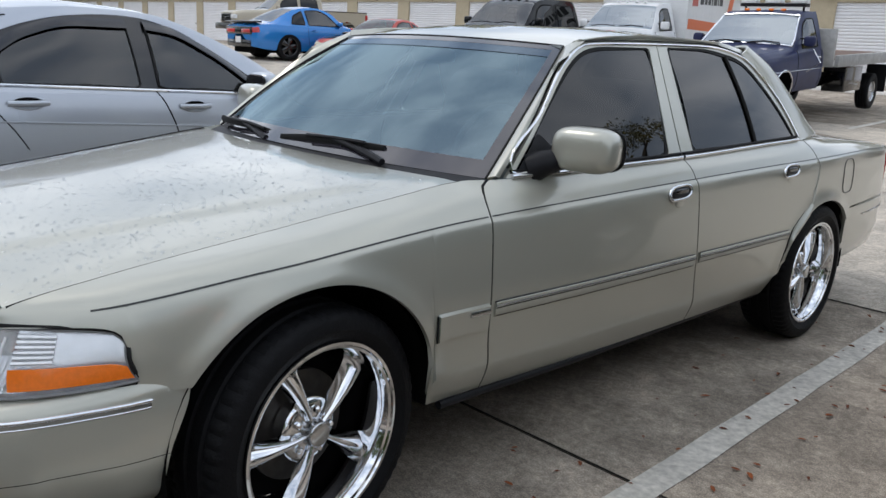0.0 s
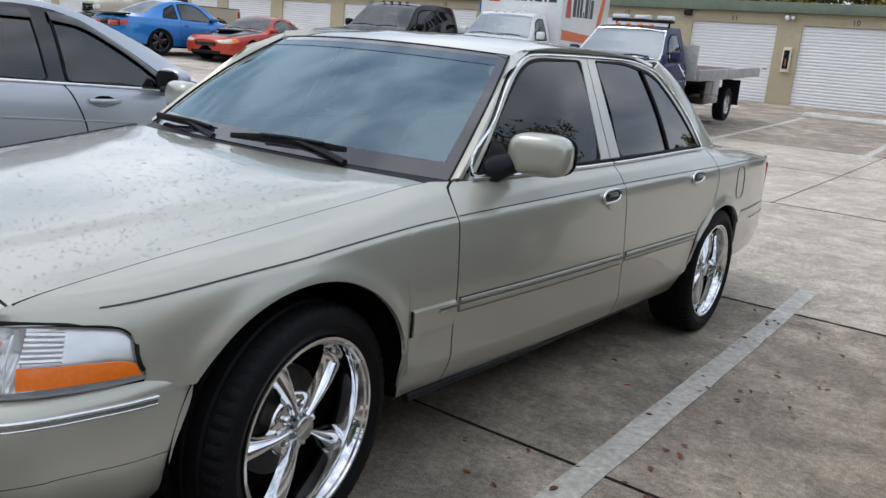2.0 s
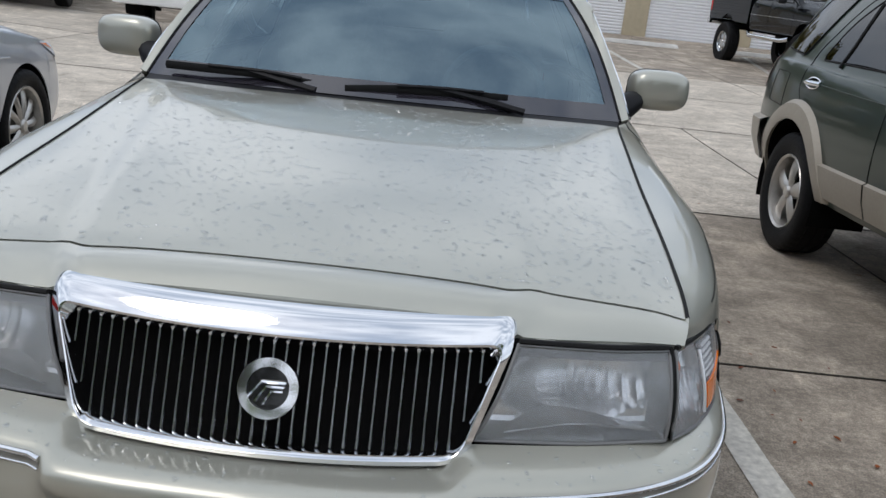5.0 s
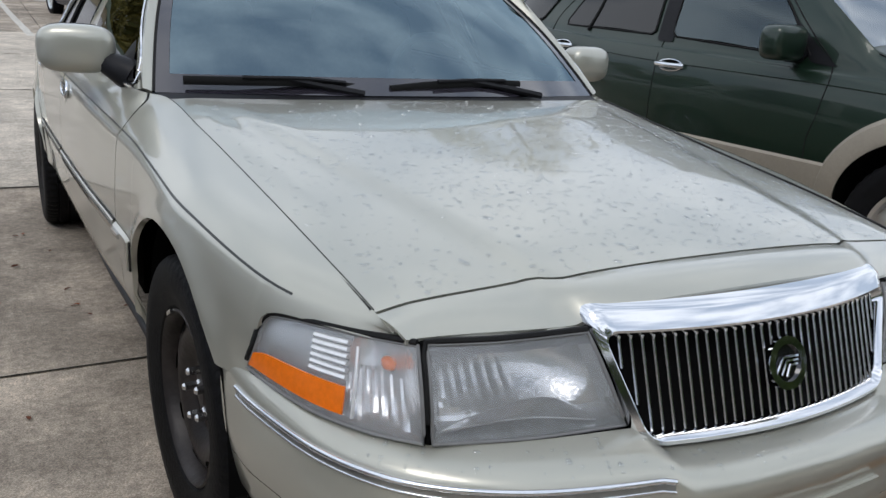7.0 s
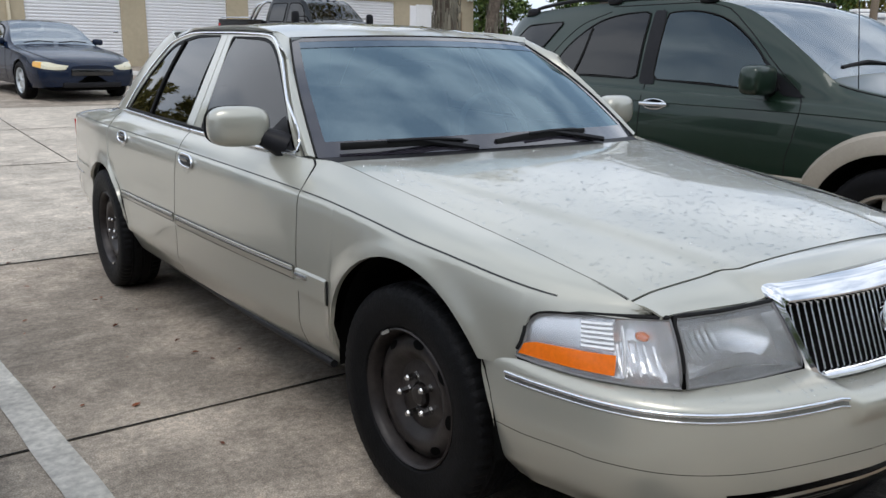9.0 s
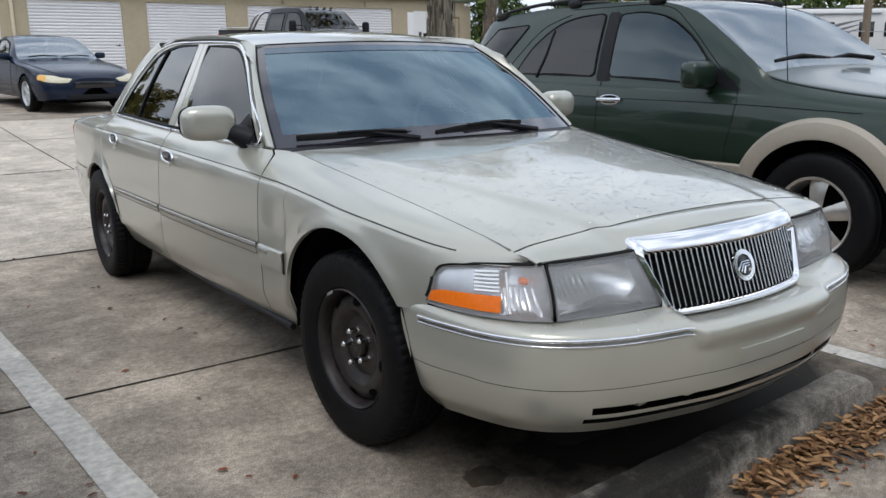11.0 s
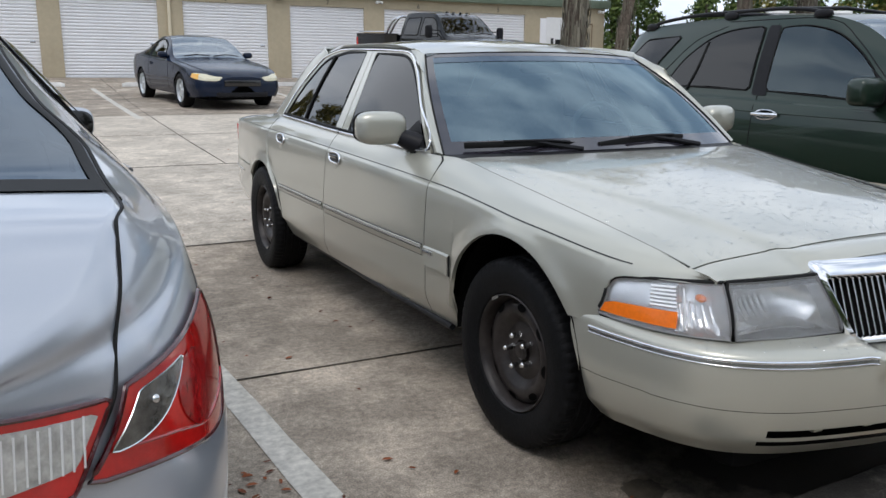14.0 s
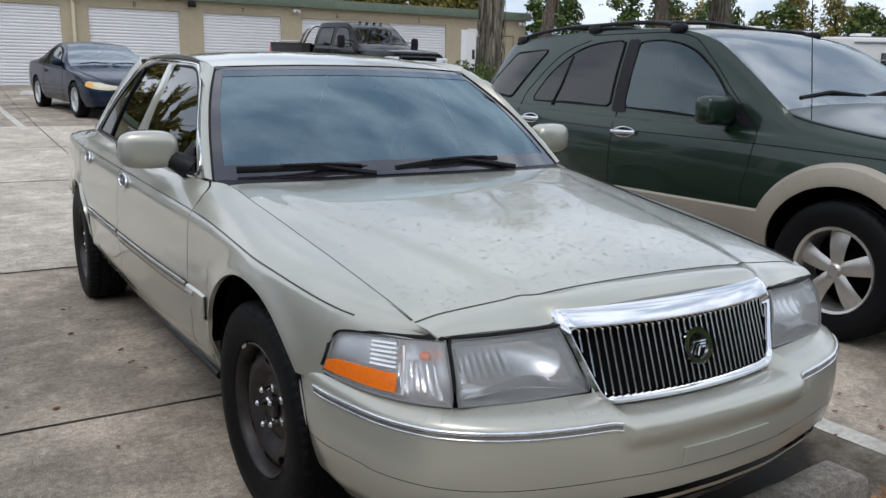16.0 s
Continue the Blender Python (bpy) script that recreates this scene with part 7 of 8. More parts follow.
            w.matrix_local = Matrix.Translation((sg * 0.79, y, 0.332)) @ Matrix.Rotation(0 if sg > 0 else math.pi, 4, "Z")
    car.matrix_world = pose(-3.12, 2.59, 0, 0, 0, 185)
    return car


silver_car = build_silver()

# ---- vehicles across the lot ----
NAVY = pbr("navy_paint", (0.006, 0.013, 0.032), 0.25, 0.0, 0.35, var=0.05, scale=300, spec=0.15)
TRUCK_BLACK = pbr("black_paint", (0.003, 0.004, 0.005), 0.2, 0.0, 0.4, stain=0.2, sscale=3, spec=0.12)
WHITE_PAINT = pbr("white_vehicle_paint", (0.76, 0.77, 0.77), 0.35, coat=0.4, var=0.03, scale=8, stain=0.05, sscale=1)
OLD_BLUE = pbr("faded_blue_paint", (0.018, 0.024, 0.075), 0.45, 0.0, 0.2, spec=0.25, var=0.12, scale=9, stain=0.2, sscale=1.5)
BRIGHT_BLUE = pbr("bright_blue_paint", (0.012, 0.20, 0.58), 0.25, 0.2, 1.0, var=0.04, scale=200)
RED_PAINT = pbr("orange_red_paint", (0.50, 0.045, 0.022), 0.35, 0.0, 0.6, var=0.05, scale=20)
SAND_PAINT = pbr("sand_paint", (0.42, 0.37, 0.28), 0.4, 0.2, 0.5, var=0.05, scale=20)
PALE_PAINT = pbr("pale_silver_paint", (0.58, 0.62, 0.64), 0.3, 0.4, 0.8, var=0.03, scale=20)
BED_WOOD = pbr("weathered_bed_planks", (0.17, 0.11, 0.08), 0.85, var=0.25, scale=14, bump=0.4, bscale=40, by_piece=0.25)
BED_STEEL = pbr("weathered_bed_steel", (0.42, 0.42, 0.41), 0.5, 0.5, var=0.15, scale=10, stain=0.2, sscale=2)
ORANGE = pbr("orange_vinyl", (0.72, 0.17, 0.06), 0.45, var=0.04, scale=10)
DARK_VINYL = pbr("dark_grey_vinyl", (0.05, 0.05, 0.055), 0.5, var=0.05, scale=10)
PALE_AMBER = pbr("pale_amber_lens", (0.80, 0.42, 0.06), 0.25, coat=0.6, var=0.1, scale=40)
CREAM_LENS = pbr("yellowed_lamp_lens", (0.62, 0.58, 0.42), 0.25, coat=0.6, var=0.15, scale=30)
CLEAR_TINT = pane("cab_glass", (0.25, 0.29, 0.29), 1.95)


def four_wheels(car, axles, x, R, rim, spokes, mat, half=0.11, wide=0.5, drop=0.0):
    for y in axles:
        for sg in (1, -1):
            w = alloy_wheel(car, R, rim, spokes, mat, half=half, wide=wide)
            w.matrix_local = Matrix.Translation((sg * x, y, R + drop)) @ Matrix.Rotation(0 if sg > 0 else math.pi, 4, "Z")


def build_coupe(label, paint, at, lamp=AMBER, wheel=None, wheel_r=0.32, hood=None, tail=None, size=1.0, roof=None, wheel_mat=None, glass=None):
    """A low two-door car, nose at the low end of y."""
    car = thing("coupe", label, "car")
    r = roof or 1.36
    sh = Shell(width=[(-0.98, 0.40), (-0.95, 0.62), (-0.84, 0.78), (-0.5, 0.87), (0, 0.90), (1.0, 0.90), (2.2, 0.91), (2.9, 0.90), (3.3, 0.86), (3.52, 0.78), (3.6, 0.70)],
               sill=[(-0.98, 0.26), (-0.5, 0.22), (0, 0.24), (2.6, 0.24), (3.2, 0.28), (3.6, 0.36)],
               belt=[(-0.98, 0.56), (-0.5, 0.72), (0, 0.80), (0.7, 0.86), (1.6, 0.88), (2.6, 0.92), (3.2, 0.93), (3.6, 0.86)],
               top=[(-0.98, 0.62), (-0.85, 0.70), (-0.4, 0.80), (0.2, 0.88), (0.62, 0.93), (0.75, 0.97), (1.15, r - 0.14), (1.45, r - 0.03), (1.8, r), (2.2, r - 0.04), (2.6, r - 0.2), (3.0, 1.02), (3.15, 0.985), (3.5, 0.965), (3.6, 0.90)],
               rail=[(-0.98, 0.34), (-0.7, 0.62), (0, 0.74), (0.75, 0.73), (1.45, 0.58), (2.2, 0.57), (2.6, 0.60), (3.0, 0.68), (3.6, 0.60)],
               crown=[(-0.98, 0.03), (0.5, 0.04), (1.4, 0.05), (2.2, 0.06), (3.0, 0.03), (3.6, 0.03)],
               arches=((0, 0.32, 0.36), (2.58, 0.32, 0.36)), lean=0.05)
    body, panes = sh.build(car, paint, ny=80, ns=48, glass=((0.66, 1.42, "windshield", "windshield"), (2.28, 3.02, "rear_window", "rear window")), glass_mat=glass or CLEAR_TINT)
    for sg in (1, -1):
        sh.window(car, [(0.98, 0.90), (1.95, 0.925), (1.97, r - 0.11), (1.6, r - 0.09), (1.32, r - 0.17)], [0.02, 0.02, 0.04, 0.1, 0.1], sg, CLEAR_TINT, seal=0.02)
        sh.window(car, [(2.06, 0.93), (2.48, 0.95), (2.36, r - 0.25), (2.06, r - 0.12)], 0.03, sg, seal=0.02)
        sh.seam(car, [(0.75, 0.87), (0.70, 0.6), (0.72, 0.3)], sg)
        sh.seam(car, [(2.0, 0.90), (1.99, 0.6), (1.95, 0.3)], sg)
        handle(car, sh, 1.82, 0.78, sg, paint, 0.08)
        sh.patch(car, "headlamp", [(-0.975, 0.535), (-0.70, 0.575), (-0.62, 0.60), (-0.62, 0.68), (-0.80, 0.665), (-0.965, 0.605)], 0.02, sg, CREAM_LENS, 0.008, "yellowed headlamp")
        sh.patch(car, "turn_lamp", [(-0.80, 0.56), (-0.58, 0.595), (-0.58, 0.672), (-0.76, 0.66)], 0.02, sg, lamp, 0.011, "amber turn lamp")
        sh.patch(car, "tail_lamp", [(3.42, 0.72), (3.585, 0.71), (3.585, 0.84), (3.42, 0.86)], 0.02, sg, RED_LENS, 0.008, "red tail lamp")
        m = np.array(sh.place(0.98, 0.91))
        mb = blob("door_mirror", tuple((m + [0.07, 0, 0.06]) * [sg, 1, 1]), (0.10, 0.06, 0.06), paint, car, e=0.6, n=14, m=8)
        tube("mirror_arm", [tuple((m + [-0.02, 0, 0.01]) * [sg, 1, 1]), tuple((m + [0.05, 0, 0.03]) * [sg, 1, 1])], 0.025, BLACK_TRIM, mb, n=6)
        tube("bonnet_joint", [sh.deck(sg * 0.98, y, 0.0) for y in np.linspace(-0.8, 0.62, 16)], 0.005, GASKET, car, n=5)
        tube("wiper", [(sg * 0.3 - 0.26, 0.66, 0.955), (sg * 0.3, 0.70, 0.985), (sg * 0.3 + 0.26, 0.67, 0.965)], 0.012, GASKET, car, n=6)
    box("grille", -0.36, 0.36, -1.0, -0.95, 0.44, 0.56, GLOSS_BLACK, car, "dark grille opening", bevel=0.02)
    box("air_dam", -0.5, 0.5, -0.99, -0.90, 0.24, 0.33, BLACK_TRIM, car, bevel=0.02)
    if hood is not None:
        rows = [[sh.deck(u, y, 0.005) for u in np.linspace(-0.95, 0.95, 15)] for y in np.linspace(-0.72, 0.60, 14)]
        panel("bonnet", np.array(rows), hood, car, "black bonnet", out=(0, 0, 1), flange=0.004)
        blob("bonnet_scoop", (0, 0.1, 0.89), (0.30, 0.42, 0.06), hood, car, e=0.7, n=18, m=10)
    if tail is not None:
        box("tail_panel", -0.72, 0.72, 3.58, 3.625, 0.66, 0.86, tail, car, "black tail panel", bevel=0.02)
        for x in (-0.44, 0.44):
            box("tail_lamp", x - 0.24, x + 0.24, 3.615, 3.64, 0.70, 0.80, RED_LENS, car, bevel=0.015)
        box("spoiler", -0.78, 0.78, 3.32, 3.62, 0.965, 1.01, tail, car, "black boot spoiler", bevel=0.015)
        box("rear_valance", -0.66, 0.66, 3.56, 3.63, 0.34, 0.52, tail, car, bevel=0.02)
        box("plate", -0.15, 0.15, 3.625, 3.64, 0.44, 0.60, WHITE_PAINT, car, bevel=0.004)
    box("dashboard", -0.65, 0.65, 0.85, 1.15, 0.75, 0.92, DASH, car, bevel=0.05)
    seats(car, 1.55, 0.34, 0.5, SEAT_DARK)
    four_wheels(car, (0, 2.58), 0.79, wheel_r, wheel_r * 0.68, 5 if wheel is None else wheel, wheel_mat or ALLOY, wide=0.5)
    car.matrix_world = at @ Matrix.Scale(size, 4)
    return car


def build_pickup(label, paint, at, cab=2.9, bed=2.0, lift=0.0, wheel_r=0.39, chrome_front=False, roll_bar=False, bed_gap=0.06, tow_mirrors=False, white_lamps=True, bumper=None, wheel_mat=None, flat_bed=False, screen=None):
    """A full-size pickup: lofted front and cab, slab-sided box behind."""
    car = thing("pickup_truck", label, "truck")
    d = lift
    sh = Shell(width=[(-0.98, 0.78), (-0.94, 0.90), (-0.8, 0.96), (0, 0.985), (0.8, 0.985), (cab - 0.1, 0.985), (cab, 0.96)],
               sill=[(-0.98, 0.52 + d), (0, 0.50 + d), (cab, 0.50 + d)],
               belt=[(-0.98, 1.06 + d), (-0.5, 1.12 + d), (0.4, 1.16 + d), (0.9, 1.21 + d), (cab, 1.23 + d)],
               top=[(-0.98, 1.12 + d), (-0.9, 1.17 + d), (-0.3, 1.23 + d), (0.42, 1.28 + d), (0.55, 1.33 + d), (0.9, 1.62 + d), (1.16, 1.82 + d), (1.4, 1.89 + d), (2.0, 1.915 + d), (cab - 0.1, 1.89 + d), (cab, 1.80 + d)],
               rail=[(-0.98, 0.72), (-0.6, 0.82), (0.5, 0.84), (1.2, 0.70), (cab, 0.70)],
               crown=[(-0.98, 0.03), (0.4, 0.04), (1.2, 0.05), (cab, 0.05)],
               arches=((0, 0.42 + d * 0.8, 0.50),), lean=0.06)
    body, panes = sh.build(car, paint, ny=70, ns=48, glass=((0.50, 1.18, "windshield", "windshield"),), glass_mat=screen or CLEAR_TINT)
    doors = 2 if cab > 2.4 else 1
    for sg in (1, -1):
        if doors == 2:
            sh.window(car, [(0.86, 1.24 + d), (1.78, 1.26 + d), (1.78, 1.76 + d), (1.34, 1.76 + d), (1.14, 1.66 + d)], [0.03, 0.02, 0.04, 0.08, 0.08], sg)
            sh.window(car, [(1.92, 1.26 + d), (2.72, 1.27 + d), (2.66, 1.75 + d), (1.92, 1.76 + d)], 0.05, sg)
            cuts = (0.62, 1.85, 2.76)
        else:
            sh.window(car, [(0.86, 1.24 + d), (cab - 0.28, 1.26 + d), (cab - 0.30, 1.76 + d), (1.34, 1.76 + d), (1.14, 1.66 + d)], [0.03, 0.02, 0.04, 0.08, 0.08], sg, CLEAR_TINT)
            cuts = (0.62, cab - 0.16)
        for y in cuts:
            sh.seam(car, [(y, 1.22 + d), (y - 0.02, 0.9 + d), (y, 0.54 + d)], sg, 0.006)
        for y in cuts[1:]:
            handle(car, sh, y - 0.16, 1.08 + d, sg, CHROME if chrome_front or flat_bed else paint, 0.09)
        sh.seam(car, [(-0.6, 0.86 + d), (0.6, 0.87 + d), (cab - 0.05, 0.88 + d)], sg, 0.007, DULL_CHROME, 0.003, "side_moulding")
        m = np.array(sh.place(0.88, 1.25 + d))
        reach = 0.30 if tow_mirrors else 0.13
        tall = 0.17 if tow_mirrors else 0.09
        mb = blob("door_mirror", tuple((m + [reach, -0.02, 0.12]) * [sg, 1, 1]), (0.10, 0.06, tall), BLACK_TRIM if tow_mirrors else paint, car, "door mirror on arms", e=0.45, n=16, m=10)
        for dz in (0.06, 0.16):
            tube("mirror_arm", [tuple((m + [-0.05, 0, dz]) * [sg, 1, 1]), tuple((m + [reach, 0, dz]) * [sg, 1, 1])], 0.015, BLACK_TRIM, mb, n=6)
        lamp = box("headlamp", min(sg * 0.60, sg * 0.92), max(sg * 0.60, sg * 0.92), -1.0, -0.90, 0.86 + d, 1.03 + d, HAZY_LENS_BACK, car, "clear headlamp", bevel=0.02)
        box("turn_lamp", min(sg * 0.80, sg * 0.955), max(sg * 0.80, sg * 0.955), -1.0, -0.84, 0.87 + d, 1.02 + d, AMBER if not white_lamps else HAZY_LENS_BACK, lamp, bevel=0.02)
        tube("wiper", [(sg * 0.35 - 0.3, 0.47, 1.325 + d), (sg * 0.35, 0.50, 1.355 + d), (sg * 0.35 + 0.3, 0.48, 1.335 + d)], 0.013, GASKET, car, n=6)
        # wheel arch lip
        th = np.linspace(0.05, math.pi - 0.05, 24)
        tube("arch_lip", [tuple(np.array(sh.place(0.50 * math.cos(a), 0.42 + d * 0.8 + 0.50 * math.sin(a), 0.004)) * [sg, 1, 1]) for a in th], 0.016, CHROME if flat_bed else paint, car, n=6)
    g = box("grille_frame", -0.58, 0.58, -1.015, -0.93, 0.72 + d, 1.07 + d, CHROME if chrome_front else (DULL_CHROME if flat_bed else GLOSS_BLACK), car, "chrome grille frame" if chrome_front else "grille frame", bevel=0.03)
    for i in range(3):
        z = 0.765 + d + i * 0.095
        box("grille_opening", -0.53, 0.53, -1.022, -0.98, z, z + 0.075, CAVITY, g, bevel=0.01)
    blob("badge", (0, -1.025, 0.90 + d), (0.09, 0.012, 0.045), GLOSS_BLACK, g, e=1.0, n=16, m=8)
    fb = bumper or (CHROME if chrome_front else TRUCK_BLACK)
    box("front_bumper", -0.98, 0.98, -1.16, -0.96, 0.46 + d, 0.70 + d, fb, car, "broad front bumper", bevel=0.05)
    blob("bumper_end", (0.93, -0.95, 0.58 + d), (0.07, 0.2, 0.11), fb, car, e=0.5, n=12, m=8)
    blob("bumper_end", (-0.93, -0.95, 0.58 + d), (0.07, 0.2, 0.11), fb, car, e=0.5, n=12, m=8)
    box("frame_rail", -0.45, 0.45, -0.8, cab + bed, 0.42 + d, 0.56 + d, CAVITY, car)
    for x in (-0.34, -0.12, 0.12, 0.34):
        blob("roof_lamp", (x, 1.30, 1.90 + d), (0.05, 0.04, 0.025), AMBER if paint is OLD_BLUE else paint, car, e=0.8, n=10, m=6)
    box("dashboard", -0.75, 0.75, 0.72, 1.0, 1.05 + d, 1.22 + d, DASH, car, bevel=0.05)
    seats(car, 1.5, 0.42, 0.9 + d, SEAT_DARK)
    y0, y1 = cab + bed_gap, cab + bed_gap + bed
    axle = (y0 + y1) / 2 + 0.02
    if flat_bed:
        axle = 5.45
    else:
        za, ra = 0.42 + d * 0.8, 0.49
        th = np.linspace(0, math.pi, 18)
        prof = [(y0, 0.62 + d), (y0, 1.28 + d), (y1, 1.28 + d), (y1, 0.66 + d)] + [(axle + ra * math.cos(t), za + ra * math.sin(t)) for t in th if za + ra * math.sin(t) > 0.64 + d]
        for sg in (1, -1):
            P = [(sg * 0.985, y, z) for y, z in (prof if sg < 0 else prof[::-1])]
            slab("box_side", P, paint, car, "slab-sided cargo box wall", depth=0.06)
            box("box_rail", min(sg * 0.91, sg * 1.0), max(sg * 0.91, sg * 1.0), y0, y1, 1.281 + d, 1.31 + d, BLACK_TRIM, car, bevel=0.008)
            box("tail_lamp", min(sg * 0.80, sg * 0.995), max(sg * 0.80, sg * 0.995), y1 - 0.09, y1 + 0.03, 0.86 + d, 1.20 + d, RED_LENS, car, "red tail lamp", bevel=0.015)
            box("lamp_lens", min(sg * 0.82, sg * 0.90), max(sg * 0.82, sg * 0.90), y1 + 0.025, y1 + 0.036, 0.99 + d, 1.06 + d, HAZY_LENS_BACK, car)
        box("box_front", -0.93, 0.93, y0, y0 + 0.05, 0.66 + d, 1.28 + d, paint, car)
        box("tailgate", -0.79, 0.79, y1 - 0.05, y1 + 0.01, 0.66 + d, 1.28 + d, paint, car, "tailgate", bevel=0.01)
        box("box_floor", -0.93, 0.93, y0 + 0.05, y1 - 0.05, 0.72 + d, 0.78 + d, BLACK_TRIM, car)
        box("rear_bumper", -0.95, 0.95, y1 + 0.03, y1 + 0.2, 0.50 + d, 0.66 + d, CHROME, car, bevel=0.03)
    if roll_bar:
        for sg in (1, -1):
            for k in (0.0, 0.22):
                tube("roll_bar_tube", spline([(sg * 0.72, y0 + 0.15, 1.80 + d), (sg * 0.78, y0 + 0.30 + k, 1.70 + d), (sg * 0.86, y0 + 0.62 + k, 1.30 + d)], 12), 0.035, CHROME, car, "chrome roll bar tube", n=8)
            tube("side_step", spline([(sg * 0.98, 0.62, 0.42 + d), (sg * 1.06, 0.85, 0.36 + d), (sg * 1.06, cab - 0.4, 0.36 + d), (sg * 0.98, cab - 0.1, 0.42 + d)], 18), 0.05, CHROME, car, "chrome side step", n=8)
            tube("box_rail_bar", [(sg * 0.95, y0 + 0.7, 1.36 + d), (sg * 0.95, y1 - 0.1, 1.36 + d)], 0.018, CHROME, car, n=6)
        tube("roll_bar_tube", [(-0.72, y0 + 0.15, 1.80 + d), (0.72, y0 + 0.15, 1.80 + d)], 0.035, CHROME, car, n=8)
    if roll_bar:
        four_wheels(car, (0, axle), 0.88, wheel_r, wheel_r * 0.52, 8, wheel_mat or DULL_CHROME, half=0.16, wide=0.62)
    else:
        four_wheels(car, (0, axle), 0.84, wheel_r, wheel_r * 0.56, 8, wheel_mat or DULL_CHROME, half=0.13, wide=0.7)
    car.matrix_world = at
    return car, sh


def on_lot(x, y, turn, pitch=0.0, z=0.0):
    return pose(x, y, ground_z(x, y) + z, pitch, 0, turn)


build_coupe("dark navy two-door coupe with amber lamps, parked by the storage doors", NAVY, on_lot(1.85, 17.4, 8.5, 2.0), size=1.17, wheel_mat=PALE_PAINT, lamp=PALE_AMBER, glass=SKY_SCREEN)
build_pickup("black lifted crew-cab pickup with chrome roll bar and side steps", TRUCK_BLACK, on_lot(8.9, 17.75, 7, 2.0), lift=0.46, wheel_r=0.53, bed=2.5, roll_bar=True, tow_mirrors=True)
build_pickup("white pickup with red tail lamps and chrome bumper", WHITE_PAINT, on_lot(18.05, 2.85, 0), cab=2.9, bed=2.0, wheel_r=0.39)
build_coupe("pale silver car parked by the fence", PALE_PAINT, on_lot(24.6, 10.6, 4), size=1.05)

# tow truck: old blue cab with a flat bed
tow, tow_shell = build_pickup("old blue flatbed truck with white bumper and plank bed", OLD_BLUE, on_lot(-4.68, 13.0, 3.6, 3.0), cab=1.95, bed=4.3, lift=0.14, wheel_r=0.39, flat_bed=True, bumper=WHITE_PAINT, white_lamps=False, tow_mirrors=False, screen=SKY_SCREEN)
bed = new("flat_bed")
bed.parent = tow
tagged(bed, "weathered flat bed with steel rim and planks")
for i in range(9):
    x0 = -1.08 + i * 0.24
    box("plank", x0 + 0.006, x0 + 0.234, 2.25, 7.3, 1.14, 1.18, BED_WOOD, bed, bevel=0.006)
for sg in (1, -1):
    box("side_rail", min(sg * 1.08, sg * 1.16), max(sg * 1.08, sg * 1.16), 2.2, 7.4, 1.02, 1.24, BED_STEEL, bed, "weathered steel side rail", bevel=0.012)
    box("tool_box", min(sg * 0.62, sg * 1.05), max(sg * 0.62, sg * 1.05), 3.1, 4.2, 0.50, 0.98, GLOSS_BLACK, tow, "black under-bed tool box", bevel=0.015)
    box("mud_flap", min(sg * 0.62, sg * 1.05), max(sg * 0.62, sg * 1.05), 6.05, 6.08, 0.35, 0.95, BLACK_TRIM, tow)
    tube("mirror_brace", [(sg * 1.02, 1.15, 1.36), (sg * 1.25, 0.9, 1.15), (sg * 1.0, 1.0, 0.98)], 0.012, CHROME, tow, n=6)
box("headboard", -1.08, 1.08, 2.12, 2.2, 1.02, 1.72, BED_STEEL, bed, "steel headboard", bevel=0.015)
lb = box("light_bar", -0.62, 0.62, 1.62, 1.86, 2.10, 2.16, BLACK_TRIM, tow, "amber light bar on the roof", bevel=0.02)
for x in (-0.47, 0.0, 0.47):
    box("beacon", x - 0.15, x + 0.15, 1.63, 1.85, 2.16, 2.24, HAZY_LENS_BACK, lb, bevel=0.025)
for x in (-0.55, 0.55):
    tube("bar_foot", [(x, 1.74, 2.02), (x, 1.74, 2.11)], 0.02, BLACK_TRIM, lb, n=6)

tube("screen_moulding", [tow_shell.deck(u, y, 0.006) for u, y in [(-0.96, t) for t in np.linspace(0.51, 1.17, 8)] + [(u, 1.17) for u in np.linspace(-0.9, 0.9, 9)] + [(0.96, t) for t in np.linspace(1.17, 0.51, 8)] + [(u, 0.51) for u in np.linspace(0.9, -0.9, 9)]], 0.018, CHROME, tow, "bright windshield moulding", n=6, closed=True)

# white box truck
van, van_shell = build_pickup("white box truck with orange stripe and lettered box", WHITE_PAINT, on_lot(-9.0, 15.4, 11, 2.6), cab=2.0, bed=0.5, lift=0.25, wheel_r=0.38, flat_bed=True, bumper=WHITE_PAINT, white_lamps=True, screen=SKY_SCREEN)
cargo = box("cargo_box", -1.12, 1.12, 2.1, 6.6, 0.85, 3.05, WHITE_PAINT, van, "white cargo box", bevel=0.03)
